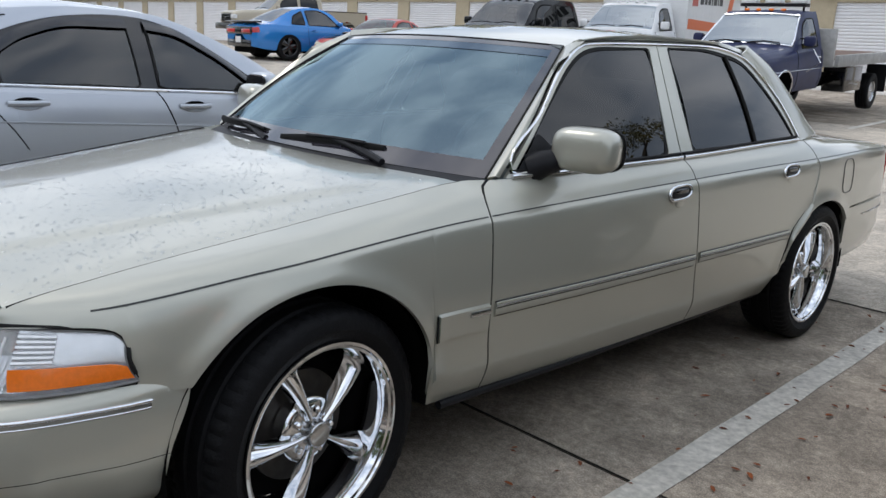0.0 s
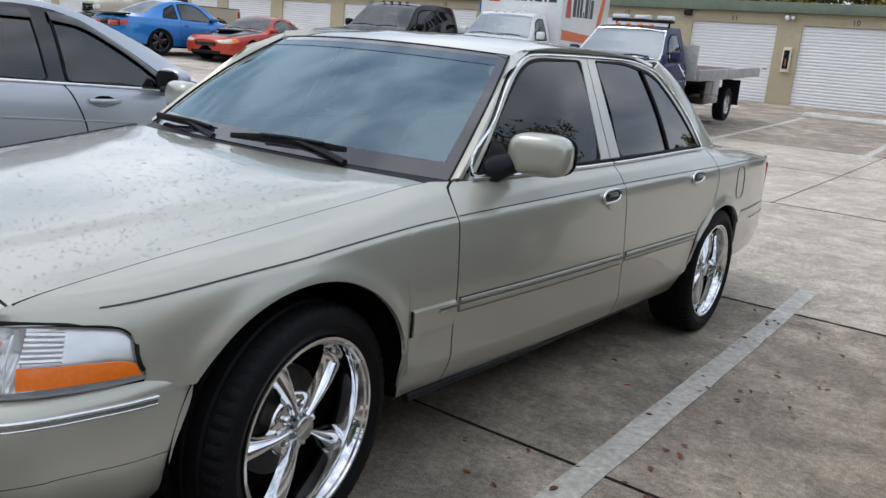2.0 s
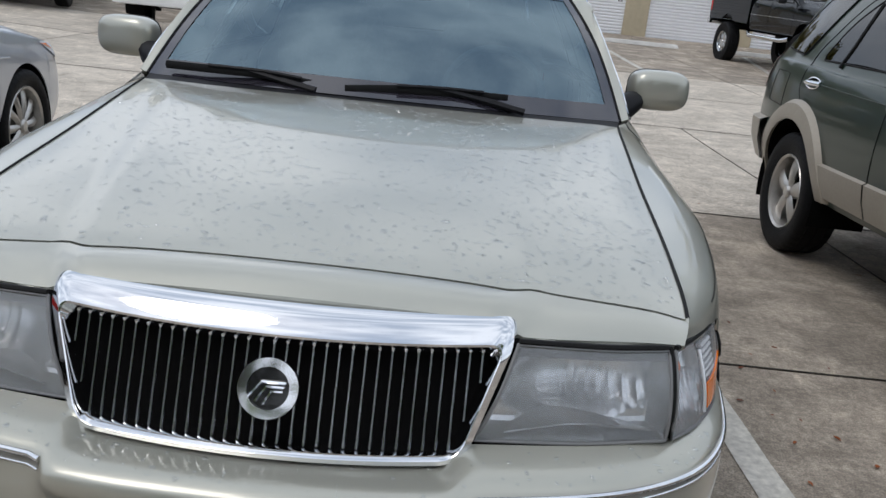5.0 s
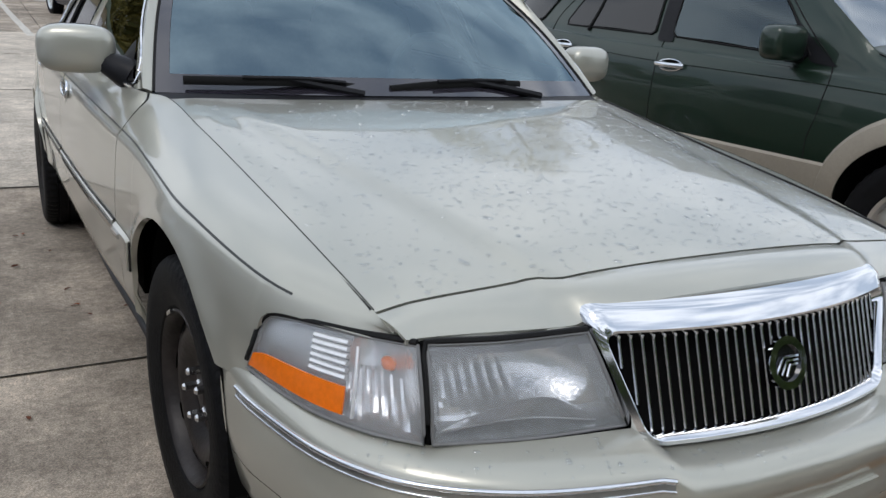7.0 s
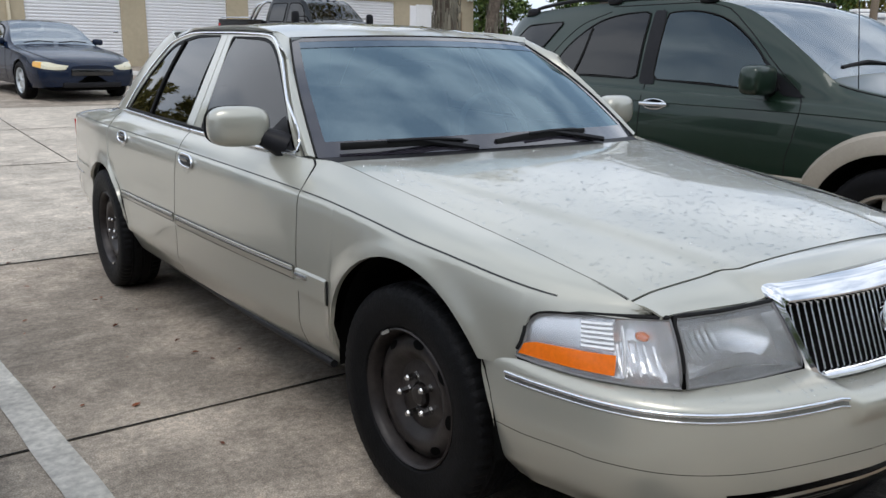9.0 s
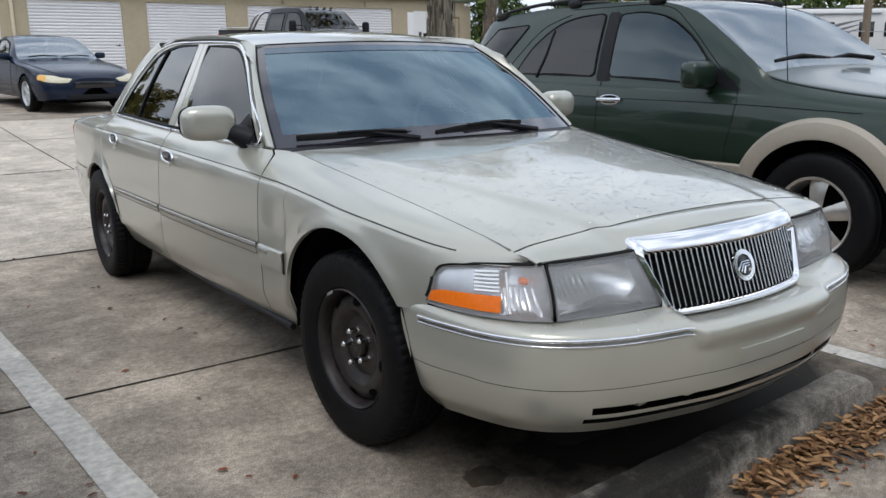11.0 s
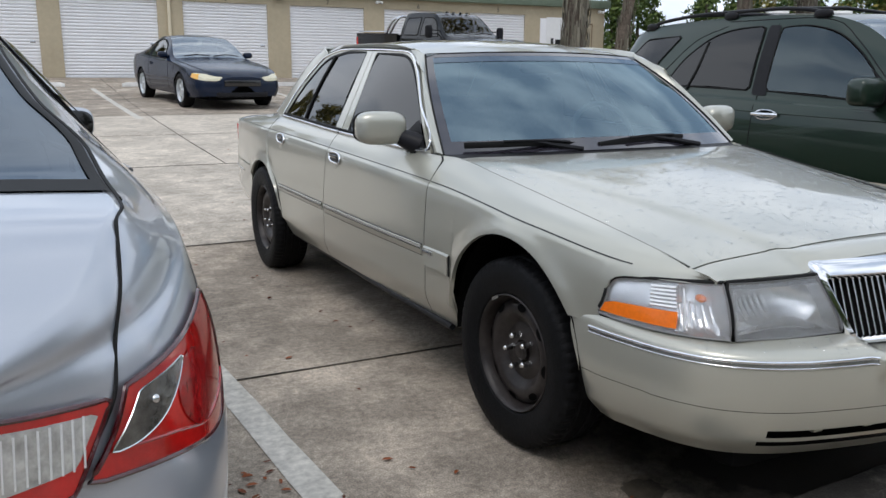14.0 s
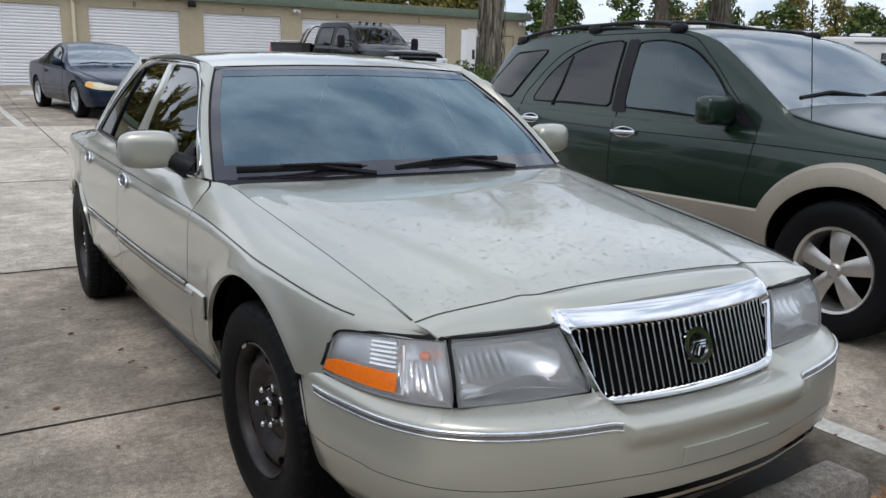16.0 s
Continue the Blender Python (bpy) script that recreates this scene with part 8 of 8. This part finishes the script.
for sg in (1, -1):
    # sloping orange stripe and dark lettering bars on the flank, red mark
    x = sg * 1.124
    slab("stripe", [(x, 2.2, 1.55), (x, 6.5, 1.40), (x, 6.5, 1.62), (x, 2.2, 1.80)][::sg], ORANGE, cargo, "orange stripe", depth=0.004)
    slab("stripe", [(x, 5.2, 1.65), (x, 5.6, 1.65), (x, 6.2, 3.0), (x, 5.85, 3.0)][::sg], ORANGE, cargo, depth=0.004)
    for i, (a, b) in enumerate(((3.0, 3.28), (3.36, 3.56), (3.64, 3.84), (3.92, 4.02), (4.10, 4.38), (4.46, 4.54), (4.62, 4.88))):
        slab("lettering_bar", [(x, a, 2.15), (x, b, 2.15), (x, b, 2.65 if i != 3 else 2.3), (x, a, 2.65 if i != 3 else 2.3)][::sg], DARK_VINYL, cargo, depth=0.004)
    slab("mark", [(x, 2.4, 2.1), (x, 2.85, 2.1), (x, 2.75, 2.75), (x, 2.5, 2.8)][::sg], RED_PAINT, cargo, depth=0.004)
for i, (a, b) in enumerate(((-0.45, -0.25), (-0.20, -0.05), (0.0, 0.15), (0.22, 0.30), (0.36, 0.56), (0.62, 0.68), (0.74, 0.95))):
    slab("lettering_bar", [(a, 2.094, 2.45), (b, 2.094, 2.45), (b, 2.094, 2.8), (a, 2.094, 2.8)], DARK_VINYL, cargo, depth=0.004)
slab("mark", [(-0.9, 2.094, 2.4), (-0.6, 2.094, 2.4), (-0.65, 2.094, 2.85), (-0.85, 2.094, 2.88)], RED_PAINT, cargo, depth=0.004)

build_pickup("black full-size pickup with chrome grille and bumper", TRUCK_BLACK, on_lot(-10.95, 13.15, 5.8, 2.4), cab=2.9, lift=0.18, wheel_r=0.40, chrome_front=True)
build_coupe("black coupe beside the black pickup", TRUCK_BLACK, on_lot(-14.2, 14.9, 4, 2.4))
build_coupe("orange-red coupe with black bonnet and dark wheels", RED_PAINT, on_lot(-17.4, 14.5, 12, 2.0), hood=TRUCK_BLACK, wheel_mat=GLOSS_BLACK, lamp=AMBER)
build_coupe("bright blue muscle coupe with black tail and spoiler", BRIGHT_BLUE, on_lot(-19.3, 15.95, 175.5, -2.0), wheel_mat=GLOSS_BLACK, tail=GLOSS_BLACK, wheel_r=0.36, roof=1.42, size=1.1)
build_pickup("sand-coloured pickup with black windows", SAND_PAINT, on_lot(-28.5, 17.8, -12, 1.5), cab=2.9, lift=0.05, wheel_r=0.39)


# ---- motorhomes and fence beyond the lot ----
RV_WHITE = pbr("motorhome_gelcoat", (0.74, 0.73, 0.70), 0.35, coat=0.3, var=0.03, scale=4, stain=0.05, sscale=0.7)
RV_GREY = pbr("motorhome_grey_graphic", (0.16, 0.16, 0.17), 0.4, var=0.05, scale=6)
GALV = pbr("galvanised_steel", (0.45, 0.46, 0.47), 0.45, 0.8, var=0.1, scale=20)


def motorhome(at, length, label, graphics=True):
    rv = thing("motorhome", label, "motorhome")
    b = box("body", -1.2, 1.2, 0, length, 0.55, 3.25, RV_WHITE, rv, bevel=0.12, segs=3)
    box("cap_front", -1.16, 1.16, -0.25, 0.3, 0.7, 3.1, RV_WHITE, rv, bevel=0.2, segs=3)
    for y in (length * 0.3, length * 0.7):
        box("roof_unit", -0.35, 0.35, y, y + 0.9, 3.2, 3.5, RV_WHITE, rv, "roof air conditioner", bevel=0.08, segs=3)
    box("roof_rail", -1.1, -1.05, 0.6, length - 0.5, 3.24, 3.30, RV_GREY, rv)
    for sg in (1, -1):
        x = sg * 1.203
        for a, w, z0, z1 in ((0.9, 1.3, 1.75, 2.45), (2.9, 0.8, 1.75, 2.5), (length * 0.55, 0.5, 1.9, 2.5), (length * 0.64, 0.35, 1.5, 2.4), (length * 0.8, 1.0, 1.8, 2.4)):
            fr = box("window_frame", min(x, x + sg * 0.02), max(x, x + sg * 0.02), a - 0.04, a + w + 0.04, z0 - 0.04, z1 + 0.04, GASKET, rv, bevel=0.008)
            box("pane", min(x, x + sg * 0.028), max(x, x + sg * 0.028), a, a + w, z0, z1, GLOSS_BLACK, fr, bevel=0.004)
        if graphics:
            for k in range(3):
                P = spline([(3.4, 2.7 - 0.22 * k), (length * 0.55, 2.3 - 0.3 * k), (length * 0.75, 1.5 - 0.25 * k), (length - 0.4, 1.1 - 0.1 * k)], 20)
                rows = [[(x + sg * 0.004, y, z - f * 0.11 * math.sin(math.pi * i / 19)) for i, (y, z) in enumerate(P)] for f in (-1, 1)]
                panel("graphic_stripe", np.array(rows), RV_GREY, rv, "dark swoosh graphic", out=(sg, 0, 0), flange=0.003)
        box("locker_line", min(x, x + sg * 0.006), max(x, x + sg * 0.006), 0.3, length - 0.3, 1.0, 1.02, RV_GREY, rv)
        box("awning_tube", min(x, x + sg * 0.1), max(x, x + sg * 0.1), 2.5, length - 1.5, 2.95, 3.05, GALV, rv, bevel=0.03)
    for y in (1.6, length * 0.68, length * 0.68 + 0.9):
        for sg in (1, -1):
            w = alloy_wheel(rv, 0.42, 0.26, 8, GALV, half=0.12, wide=0.7)
            w.matrix_local = Matrix.Translation((sg * 1.08, y, 0.42)) @ Matrix.Rotation(0 if sg > 0 else math.pi, 4, "Z")
    box("skirt", -1.1, 1.1, 0.4, length - 0.3, 0.35, 0.6, RV_GREY, rv)
    rv.matrix_world = at
    return rv


motorhome(on_lot(48.0, 22.2, 60), 9.5, "long white motorhome with dark swoosh graphics behind the fence")
motorhome(on_lot(39.2, 27.2, 62), 8.2, "white travel trailer with black windows behind the fence", graphics=False)
motorhome(on_lot(55.5, 16.0, 55), 9.0, "white motorhome with grey graphics at the end of the row")

fence = thing("fence", "galvanised chain-link fence with top rail", "fence")
FP = [Vector((28 + i * 2.4, 22.8 - i * 1.3, 0)) for i in range(9)]
for p in FP:
    p.z = ground_z(p.x, p.y)
    tube("post", [p, p + Vector((0, 0, 2.0))], 0.03, GALV, fence, n=8)
tube("top_rail", [p + Vector((0, 0, 1.95)) for p in FP], 0.022, GALV, fence, n=6)
wire_v, wire_f = [], []
for a, b in zip(FP, FP[1:]):
    d = b - a
    for i in range(-14, 19):
        for sg in (1, -1):
            s0, s1 = i / 18, i / 18 + 0.7
            if s0 < 0 or s1 > 1:
                continue
            p0, p1 = a + d * s0, a + d * s1
            p0, p1 = (p0, p1) if sg > 0 else (p1, p0)
            k = len(wire_v)
            wire_v += [p0 + Vector((0, 0, 0.05)), p1 + Vector((0, 0, 1.95)), p1 + Vector((0.006, 0.006, 1.95)), p0 + Vector((0.006, 0.006, 0.05))]
            wire_f.append((k, k + 1, k + 2, k + 3))
tagged(obj("wire_mesh", wire_v, wire_f, GALV, fence, smooth=False), kind="stuff")

# timber pole by the motorhomes
POLE = pbr("weathered_timber", (0.22, 0.17, 0.12), 0.9, var=0.2, scale=20, bump=0.4, bscale=60)
pole = tube("utility_pole", [(36.3, 18.4, ground_z(36, 18)), (36.35, 18.4, 4.0), (36.5, 18.4, 8.5)], [0.19, 0.17, 0.13], POLE, n=12)
tagged(pole, "weathered timber utility pole", "pole")

# ---- trees and woods round the lot ----
def leaf_material(name, a, b):
    m = pbr(name, a, 0.6, spec=0.25)
    n, l = m.node_tree.nodes, m.node_tree.links
    g, r = n.new("ShaderNodeNewGeometry"), n.new("ShaderNodeValToRGB")
    r.color_ramp.elements[0].color, r.color_ramp.elements[1].color = (*a, 1), (*b, 1)
    l.new(g.outputs["Random Per Island"], r.inputs["Fac"])
    l.new(r.outputs["Color"], n["Principled BSDF"].inputs["Base Color"])
    return m


OLIVE = leaf_material("olive_leaves", (0.09, 0.095, 0.025), (0.36, 0.29, 0.08))
GREEN_LEAF = leaf_material("green_leaves", (0.035, 0.07, 0.02), (0.15, 0.20, 0.05))
MOSS = leaf_material("grey_moss", (0.11, 0.10, 0.075), (0.22, 0.20, 0.155))
BARK = pbr("grey_brown_bark", (0.10, 0.08, 0.062), 0.95, var=0.4, scale=9, bump=1.0, bscale=26, stain=0.4, sscale=1.8)


def leaf_cloud(name, clumps, per, size, mat, parent=None, seed=1, droop=1.0):
    """Many small leaf faces scattered round clump centres (x, y, z, radius)."""
    rng = np.random.default_rng(seed)
    C = np.repeat(np.array(clumps, float), per, 0)
    d = rng.normal(size=(len(C), 3))
    d /= np.linalg.norm(d, axis=1, keepdims=True)
    p = C[:, :3] + d * (C[:, 3] * rng.uniform(0.35, 1.05, len(C)))[:, None] * [1, 1, 0.75]
    u = rng.normal(size=(len(C), 3))
    u[:, 2] *= droop
    u /= np.linalg.norm(u, axis=1, keepdims=True)
    v = np.cross(u, rng.normal(size=(len(C), 3)))
    v /= np.linalg.norm(v, axis=1, keepdims=True)
    s = size * rng.uniform(0.55, 1.3, (len(C), 1))
    quad = np.stack([p - u * s, p - v * s * 0.45, p + u * s, p + v * s * 0.45], 1).reshape(-1, 3)
    k = len(C)
    me = bpy.data.meshes.new(name)
    me.from_pydata(quad.tolist(), [], np.arange(4 * k).reshape(k, 4).tolist())
    me.materials.append(mat)
    ob = new(name, me)
    if parent is not None:
        ob.parent = parent
    return ob


def woods(name, label, line, depth, low, high, step, mat, per, size, seed, gap=0.0):
    """A far belt of trees along a line of (x, y)."""
    rng = random.Random(seed)
    clumps, stems_v, stems_f = [], [], []
    P = [Vector((*p, 0)) for p in line]
    for a, b in zip(P, P[1:]):
        d = b - a
        n = max(1, int(d.length / step))
        side = Vector((-d.y, d.x, 0)).normalized()
        for i in range(n):
            if rng.random() < gap:
                continue
            base = a + d * ((i + rng.random()) / n) + side * rng.uniform(0, depth)
            h = rng.uniform(low, high)
            r = rng.uniform(0.30, 0.42) * step + 0.9
            g = ground_z(base.x, base.y)
            k = len(stems_v)
            for j in range(6):
                t = 2 * math.pi * j / 6
                for zz, rr in ((0, 0.2), (h * 0.75, 0.08)):
                    stems_v.append((base.x + rr * math.cos(t), base.y + rr * math.sin(t), g + zz))
            stems_f += [(k + 2 * j, k + 2 * ((j + 1) % 6), k + 2 * ((j + 1) % 6) + 1, k + 2 * j + 1) for j in range(6)]
            for j in range(17):
                t = j / 16
                w = r * (1.0 - 0.55 * max(0.0, t - 0.45) / 0.55)
                clumps.append((base.x + rng.uniform(-w, w), base.y + rng.uniform(-w, w), g + h * (0.10 + 0.86 * t), rng.uniform(0.8, 1.35) * (1.1 - 0.35 * t)))
    ob = leaf_cloud(name, clumps, per, size, mat, seed=seed)
    tagged(ob, label, "trees", kind="stuff")
    obj("trunks", stems_v, stems_f, BARK, ob)
    return ob


woods("woods", "olive spring woods behind the storage building", [(-75, 41), (-30, 42), (8, 42), (30, 40)], 9, 8.0, 11.0, 1.6, OLIVE, 170, 0.2, 3)
woods("woods", "tall olive woods further behind the building", [(-95, 52), (-30, 53), (8, 53), (34, 50)], 8, 9.0, 12.0, 2.0, OLIVE, 110, 0.3, 17)
woods("woods", "green trees beyond the motorhomes", [(30, 46), (46, 38), (60, 28), (68, 10)], 8, 4.6, 6.4, 1.9, GREEN_LEAF, 150, 0.2, 4, gap=0.3)
woods("woods", "olive trees beyond the motorhomes", [(44, 44), (62, 34), (74, 12)], 8, 5.0, 8.0, 2.4, OLIVE, 150, 0.2, 8, gap=0.3)
woods("woods", "trees at the open side of the lot", [(68, 8), (52, -20), (24, -22)], 8, 6.5, 10.5, 3.6, GREEN_LEAF, 26, 0.36, 5, gap=0.12)
woods("woods", "trees past the end of the bays", [(-24, -22), (-55, -24), (-66, 10), (-75, 40)], 8, 6.5, 10.5, 3.6, GREEN_LEAF, 26, 0.36, 6, gap=0.12)
woods("woods", "green trees along the front of the bays", [(24, -14), (6, -11), (-10, -12), (-24, -18)], 5, 6.0, 9.0, 1.9, GREEN_LEAF, 60, 0.26, 9, gap=0.05)


def build_tree(x, y, radius, label, seed, crown_at=7.0, lean=(0.0, 0.0), moss=0, fork=None, crown_r=2.6):
    rng = random.Random(seed)
    g = ground_z(x, y)
    tree = thing("tree", label, "tree", at=pose(x, y, g))
    bm = bmesh.new()
    n, rows = 18, []
    H = crown_at
    for i in range(22):
        t = i / 21
        z = H * t - 0.05
        r = radius * (1.0 - 0.38 * t + 0.55 * math.exp(-t * 16))
        ring = []
        for j in range(n):
            a = 2 * math.pi * j / n
            rr = r * (1 + 0.10 * math.sin(3 * a + 1.5 * t + seed) + 0.06 * math.sin(7 * a - 4 * t) + rng.uniform(-0.035, 0.035))
            ring.append(bm.verts.new((lean[0] * t * t + rr * math.cos(a), lean[1] * t * t + rr * math.sin(a), z)))
        rows.append(ring)
    for a, b in zip(rows, rows[1:]):
        for j in range(n):
            bm.faces.new((a[j], a[(j + 1) % n], b[(j + 1) % n], b[j]))
    trunk = part("trunk", bm, BARK, tree, sharp=60)
    top = Vector((lean[0], lean[1], H - 0.3))
    clumps = []
    for k in range(7):
        a = 2 * math.pi * (k + rng.random() * 0.5) / 7
        reach = rng.uniform(1.6, 3.2) * crown_r / 2.6
        start = Vector((lean[0] * 0.5, lean[1] * 0.5, H * rng.uniform(0.55, 0.95)))
        end = start + Vector((math.cos(a) * reach, math.sin(a) * reach, rng.uniform(0.8, 2.6)))
        mid = (start + end) / 2 + Vector((0, 0, 0.3))
        tube("limb", spline([start, mid, end], 9), [radius * 0.42 * (1 - 0.09 * i) for i in range(9)], BARK, tree, n=8)
        for _ in range(9):
            clumps.append((end.x + rng.uniform(-1.1, 1.1), end.y + rng.uniform(-1.1, 1.1), end.z + rng.uniform(-0.7, 1.2), rng.uniform(0.5, 0.9)))
    tagged(leaf_cloud("crown", clumps, 70, 0.10, OLIVE, tree, seed=seed), kind="stuff")
    if moss:
        v, f_ = [], []
        for _ in range(moss):
            a, z = rng.uniform(0, 2 * math.pi), rng.uniform(0.8, H)
            t = z / H
            rr = radius * (1.02 - 0.36 * t) + rng.uniform(0.0, 0.12)
            px, py = lean[0] * t * t + rr * math.cos(a), lean[1] * t * t + rr * math.sin(a)
            ln, w = rng.uniform(0.25, 0.8), rng.uniform(0.012, 0.03)
            tx, ty = -math.sin(a) * w, math.cos(a) * w
            k = len(v)
            v += [(px - tx, py - ty, z), (px + tx, py + ty, z), (px + tx * 1.4 + rng.uniform(-0.04, 0.04), py + ty * 1.4, z - ln * 0.6), (px + rng.uniform(-0.05, 0.05), py, z - ln), (px - tx * 1.4, py - ty * 1.4, z - ln * 0.6)]
            f_.append((k, k + 1, k + 2, k + 3, k + 4))
        tagged(obj("hanging_moss", v, f_, MOSS, tree, "grey hanging moss", smooth=False), kind="stuff")
    return tree


build_tree(12.25, 18.2, 0.36, "mossy grey-brown tree trunk in front of the storage block", 11, 6.6, (0.3, 0.2), moss=700)
build_tree(20.6, 26.6, 0.30, "slender tree at the corner of the storage block", 12, 6.2, (1.3, 0.0), moss=160)
build_tree(25.6, 24.6, 0.38, "dark trunk of an old oak beyond the lot", 13, 6.6, (0.2, 0.3), moss=120)
build_tree(27.9, 23.2, 0.52, "broad mossy trunk of an old oak", 14, 6.4, (-0.4, 0.2), moss=420)

# flowering shrub by the tree
shrub = thing("shrub", "leafy green shrub with a few red flowers at the trunk", "shrub", at=pose(11.35, 17.6, ground_z(11.3, 17.6)))
rg = random.Random(5)
for k in range(7):
    a = 2 * math.pi * k / 7
    tube("stem", [(0.05 * math.cos(a), 0.05 * math.sin(a), 0.0), (0.3 * math.cos(a), 0.3 * math.sin(a), 0.7), (0.45 * math.cos(a), 0.45 * math.sin(a), 1.2)], [0.02, 0.015, 0.008], BARK, shrub, n=6)
cl = [(rg.uniform(-0.5, 0.5), rg.uniform(-0.5, 0.5), rg.uniform(0.35, 1.35), 0.28) for _ in range(26)]
tagged(leaf_cloud("foliage", cl, 46, 0.07, GREEN_LEAF, shrub, seed=21), kind="stuff")
tagged(leaf_cloud("flowers", [(c[0], c[1], c[2], 0.3) for c in cl[::4]], 5, 0.045, RED_PAINT, shrub, seed=22), kind="stuff")

# ---- fittings on the storage block ----
door = box("door_1", 17.19, 18.14, FACE_Y - 0.03, FACE_Y + 0.05, 0.93, 3.35, ROLL, None, bevel=0.01)
tagged(door, "plain white steel side door", "door", kind="structure")
box("door_notice", 17.72, 17.86, FACE_Y - 0.045, FACE_Y - 0.028, 2.15, 2.55, NUMBER, door, bevel=0.004)
hatch = box("door_2", 19.18, 19.88, FACE_Y - 0.02, FACE_Y + 0.05, 0.93, 3.2, pbr("brown_door_frame", (0.20, 0.14, 0.08), 0.7, var=0.1, scale=8), None, bevel=0.01)
tagged(hatch, "brown framed narrow door", "door", kind="structure")
box("door_panel", 19.24, 19.82, FACE_Y - 0.026, FACE_Y - 0.01, 0.95, 3.13, WALL, hatch)
SIGN_BLUE = pbr("blue_sign_enamel", (0.01, 0.12, 0.42), 0.4, var=0.04, scale=10)
sign = thing("parking_sign", "small blue parking sign on the storage wall", "sign")
box("sign_plate", -17.75, -17.40, FACE_Y - 0.03, FACE_Y - 0.004, 3.38, 3.74, SIGN_BLUE, sign, bevel=0.004)
tube("sign_symbol", [(-17.575 + 0.08 * math.cos(a), FACE_Y - 0.034, 3.53 + 0.08 * math.sin(a)) for a in np.linspace(0.3, 5.0, 14)], 0.012, WHITE_PAINT, sign, n=5)
box("sign_symbol", -17.60, -17.56, FACE_Y - 0.036, FACE_Y - 0.028, 3.56, 3.69, WHITE_PAINT, sign)
CREAM_FRAME = pbr("cream_cabinet_paint", (0.74, 0.66, 0.50), 0.5, var=0.08, scale=12)
DULL_RED = pbr("dull_red_paint", (0.20, 0.07, 0.05), 0.4, var=0.2, scale=20)
hose = thing("extinguisher_cabinet", "cream-framed cabinet with a dull red extinguisher on the storage wall", "cabinet")
box("cabinet_frame", -5.40, -5.14, FACE_Y - 0.12, FACE_Y - 0.002, 1.95, 2.75, CREAM_FRAME, hose, bevel=0.01)
box("cabinet_glass", -5.36, -5.18, FACE_Y - 0.128, FACE_Y - 0.118, 2.05, 2.65, GLOSS_BLACK, hose)
blob("extinguisher", (-5.27, FACE_Y - 0.135, 2.25), (0.035, 0.015, 0.13), DULL_RED, hose, e=0.7, n=12, m=8)
for x in (-5.35, 9.9, 2.3, -14.0, 20.2):
    lamp = thing("wall_lamp", "small white flood lamp under the roof edge", "lamp", "flood lamps on the wall")
    blob("lamp_base", (x, FACE_Y - 0.04, 3.72), (0.07, 0.04, 0.05), WHITE_PAINT, lamp, e=0.6, n=12, m=8)
    for sg in (1, -1):
        blob("lamp_head", (x + sg * 0.09, FACE_Y - 0.13, 3.68), (0.06, 0.08, 0.06), WHITE_PAINT, lamp, e=0.8, n=12, m=8)

# ---- fallen leaves ----
DRY_LEAF = leaf_material("dry_brown_leaves", (0.11, 0.05, 0.022), (0.46, 0.27, 0.125))
RED_LEAF = leaf_material("russet_leaves", (0.10, 0.03, 0.015), (0.30, 0.09, 0.03))


def litter(name, label, spots, mat, seed, size=(0.012, 0.03), parent=None):
    """Curled leaves lying at (x, y, height)."""
    rg = random.Random(seed)
    v, f_ = [], []
    for x, y, h in spots:
        a, s = rg.uniform(0, 6.28), rg.uniform(*size)
        w = s * rg.uniform(0.28, 0.45)
        tilt, curl = rg.uniform(-0.4, 0.4) if h > 0.01 else rg.uniform(-0.12, 0.12), rg.uniform(0.1, 0.5) * s
        z0 = ground_z(x, y) + h + 0.005
        k = len(v)
        for lx, ly, lz in ((-s, 0, 0.3), (-0.4 * s, -w, 1), (0.4 * s, -w, 1), (s, 0, 0.3), (0.4 * s, w, 1), (-0.4 * s, w, 1), (-0.3 * s, 0, 0), (0.3 * s, 0, 0)):
            v.append((x + lx * math.cos(a) - ly * math.sin(a), y + lx * math.sin(a) + ly * math.cos(a), z0 + lz * curl * 0.6 + lx * tilt + (abs(tilt) * s)))
        f_ += [(k, k + 1, k + 6), (k + 1, k + 2, k + 7, k + 6), (k + 2, k + 3, k + 7), (k + 3, k + 4, k + 7), (k + 4, k + 5, k + 6, k + 7), (k + 5, k, k + 6)]
    return tagged(obj(name, v, f_, mat, parent, smooth=False), label, "leaves", kind="stuff")


rl = random.Random(31)
pile = []
for _ in range(860):
    x = rl.uniform(-0.12, 1.15)
    off = abs(rl.gauss(0, 0.068))
    y = -0.972 + 0.05 * x - off - 0.005
    pile.append((x, y, max(0.0, rl.uniform(0, 0.05) * (1 - off / 0.14))))
litter("leaf_pile", "drift of dry brown leaves along the wheel stop", pile, DRY_LEAF, 41, (0.013, 0.028))
loose = [(rl.uniform(0.75, 1.7), rl.uniform(-0.6, 3.6), 0) for _ in range(90)] + [(rl.uniform(-2.1, -0.9), rl.uniform(-2.2, 3.5), 0) for _ in range(70)]
loose += [(rl.uniform(-4.5, 4.5), rl.uniform(-2.5, 14), 0) for _ in range(180)] + [(rl.uniform(0.1, 1.6), rl.uniform(-1.35, -1.0), 0) for _ in range(70)]
loose += [(rl.gauss(-1.72, 0.07), rl.gauss(0.07, 0.07), 0) for _ in range(16)]
litter("loose_leaves", "scattered russet leaves and twigs on the concrete", loose, RED_LEAF, 42, (0.008, 0.022))
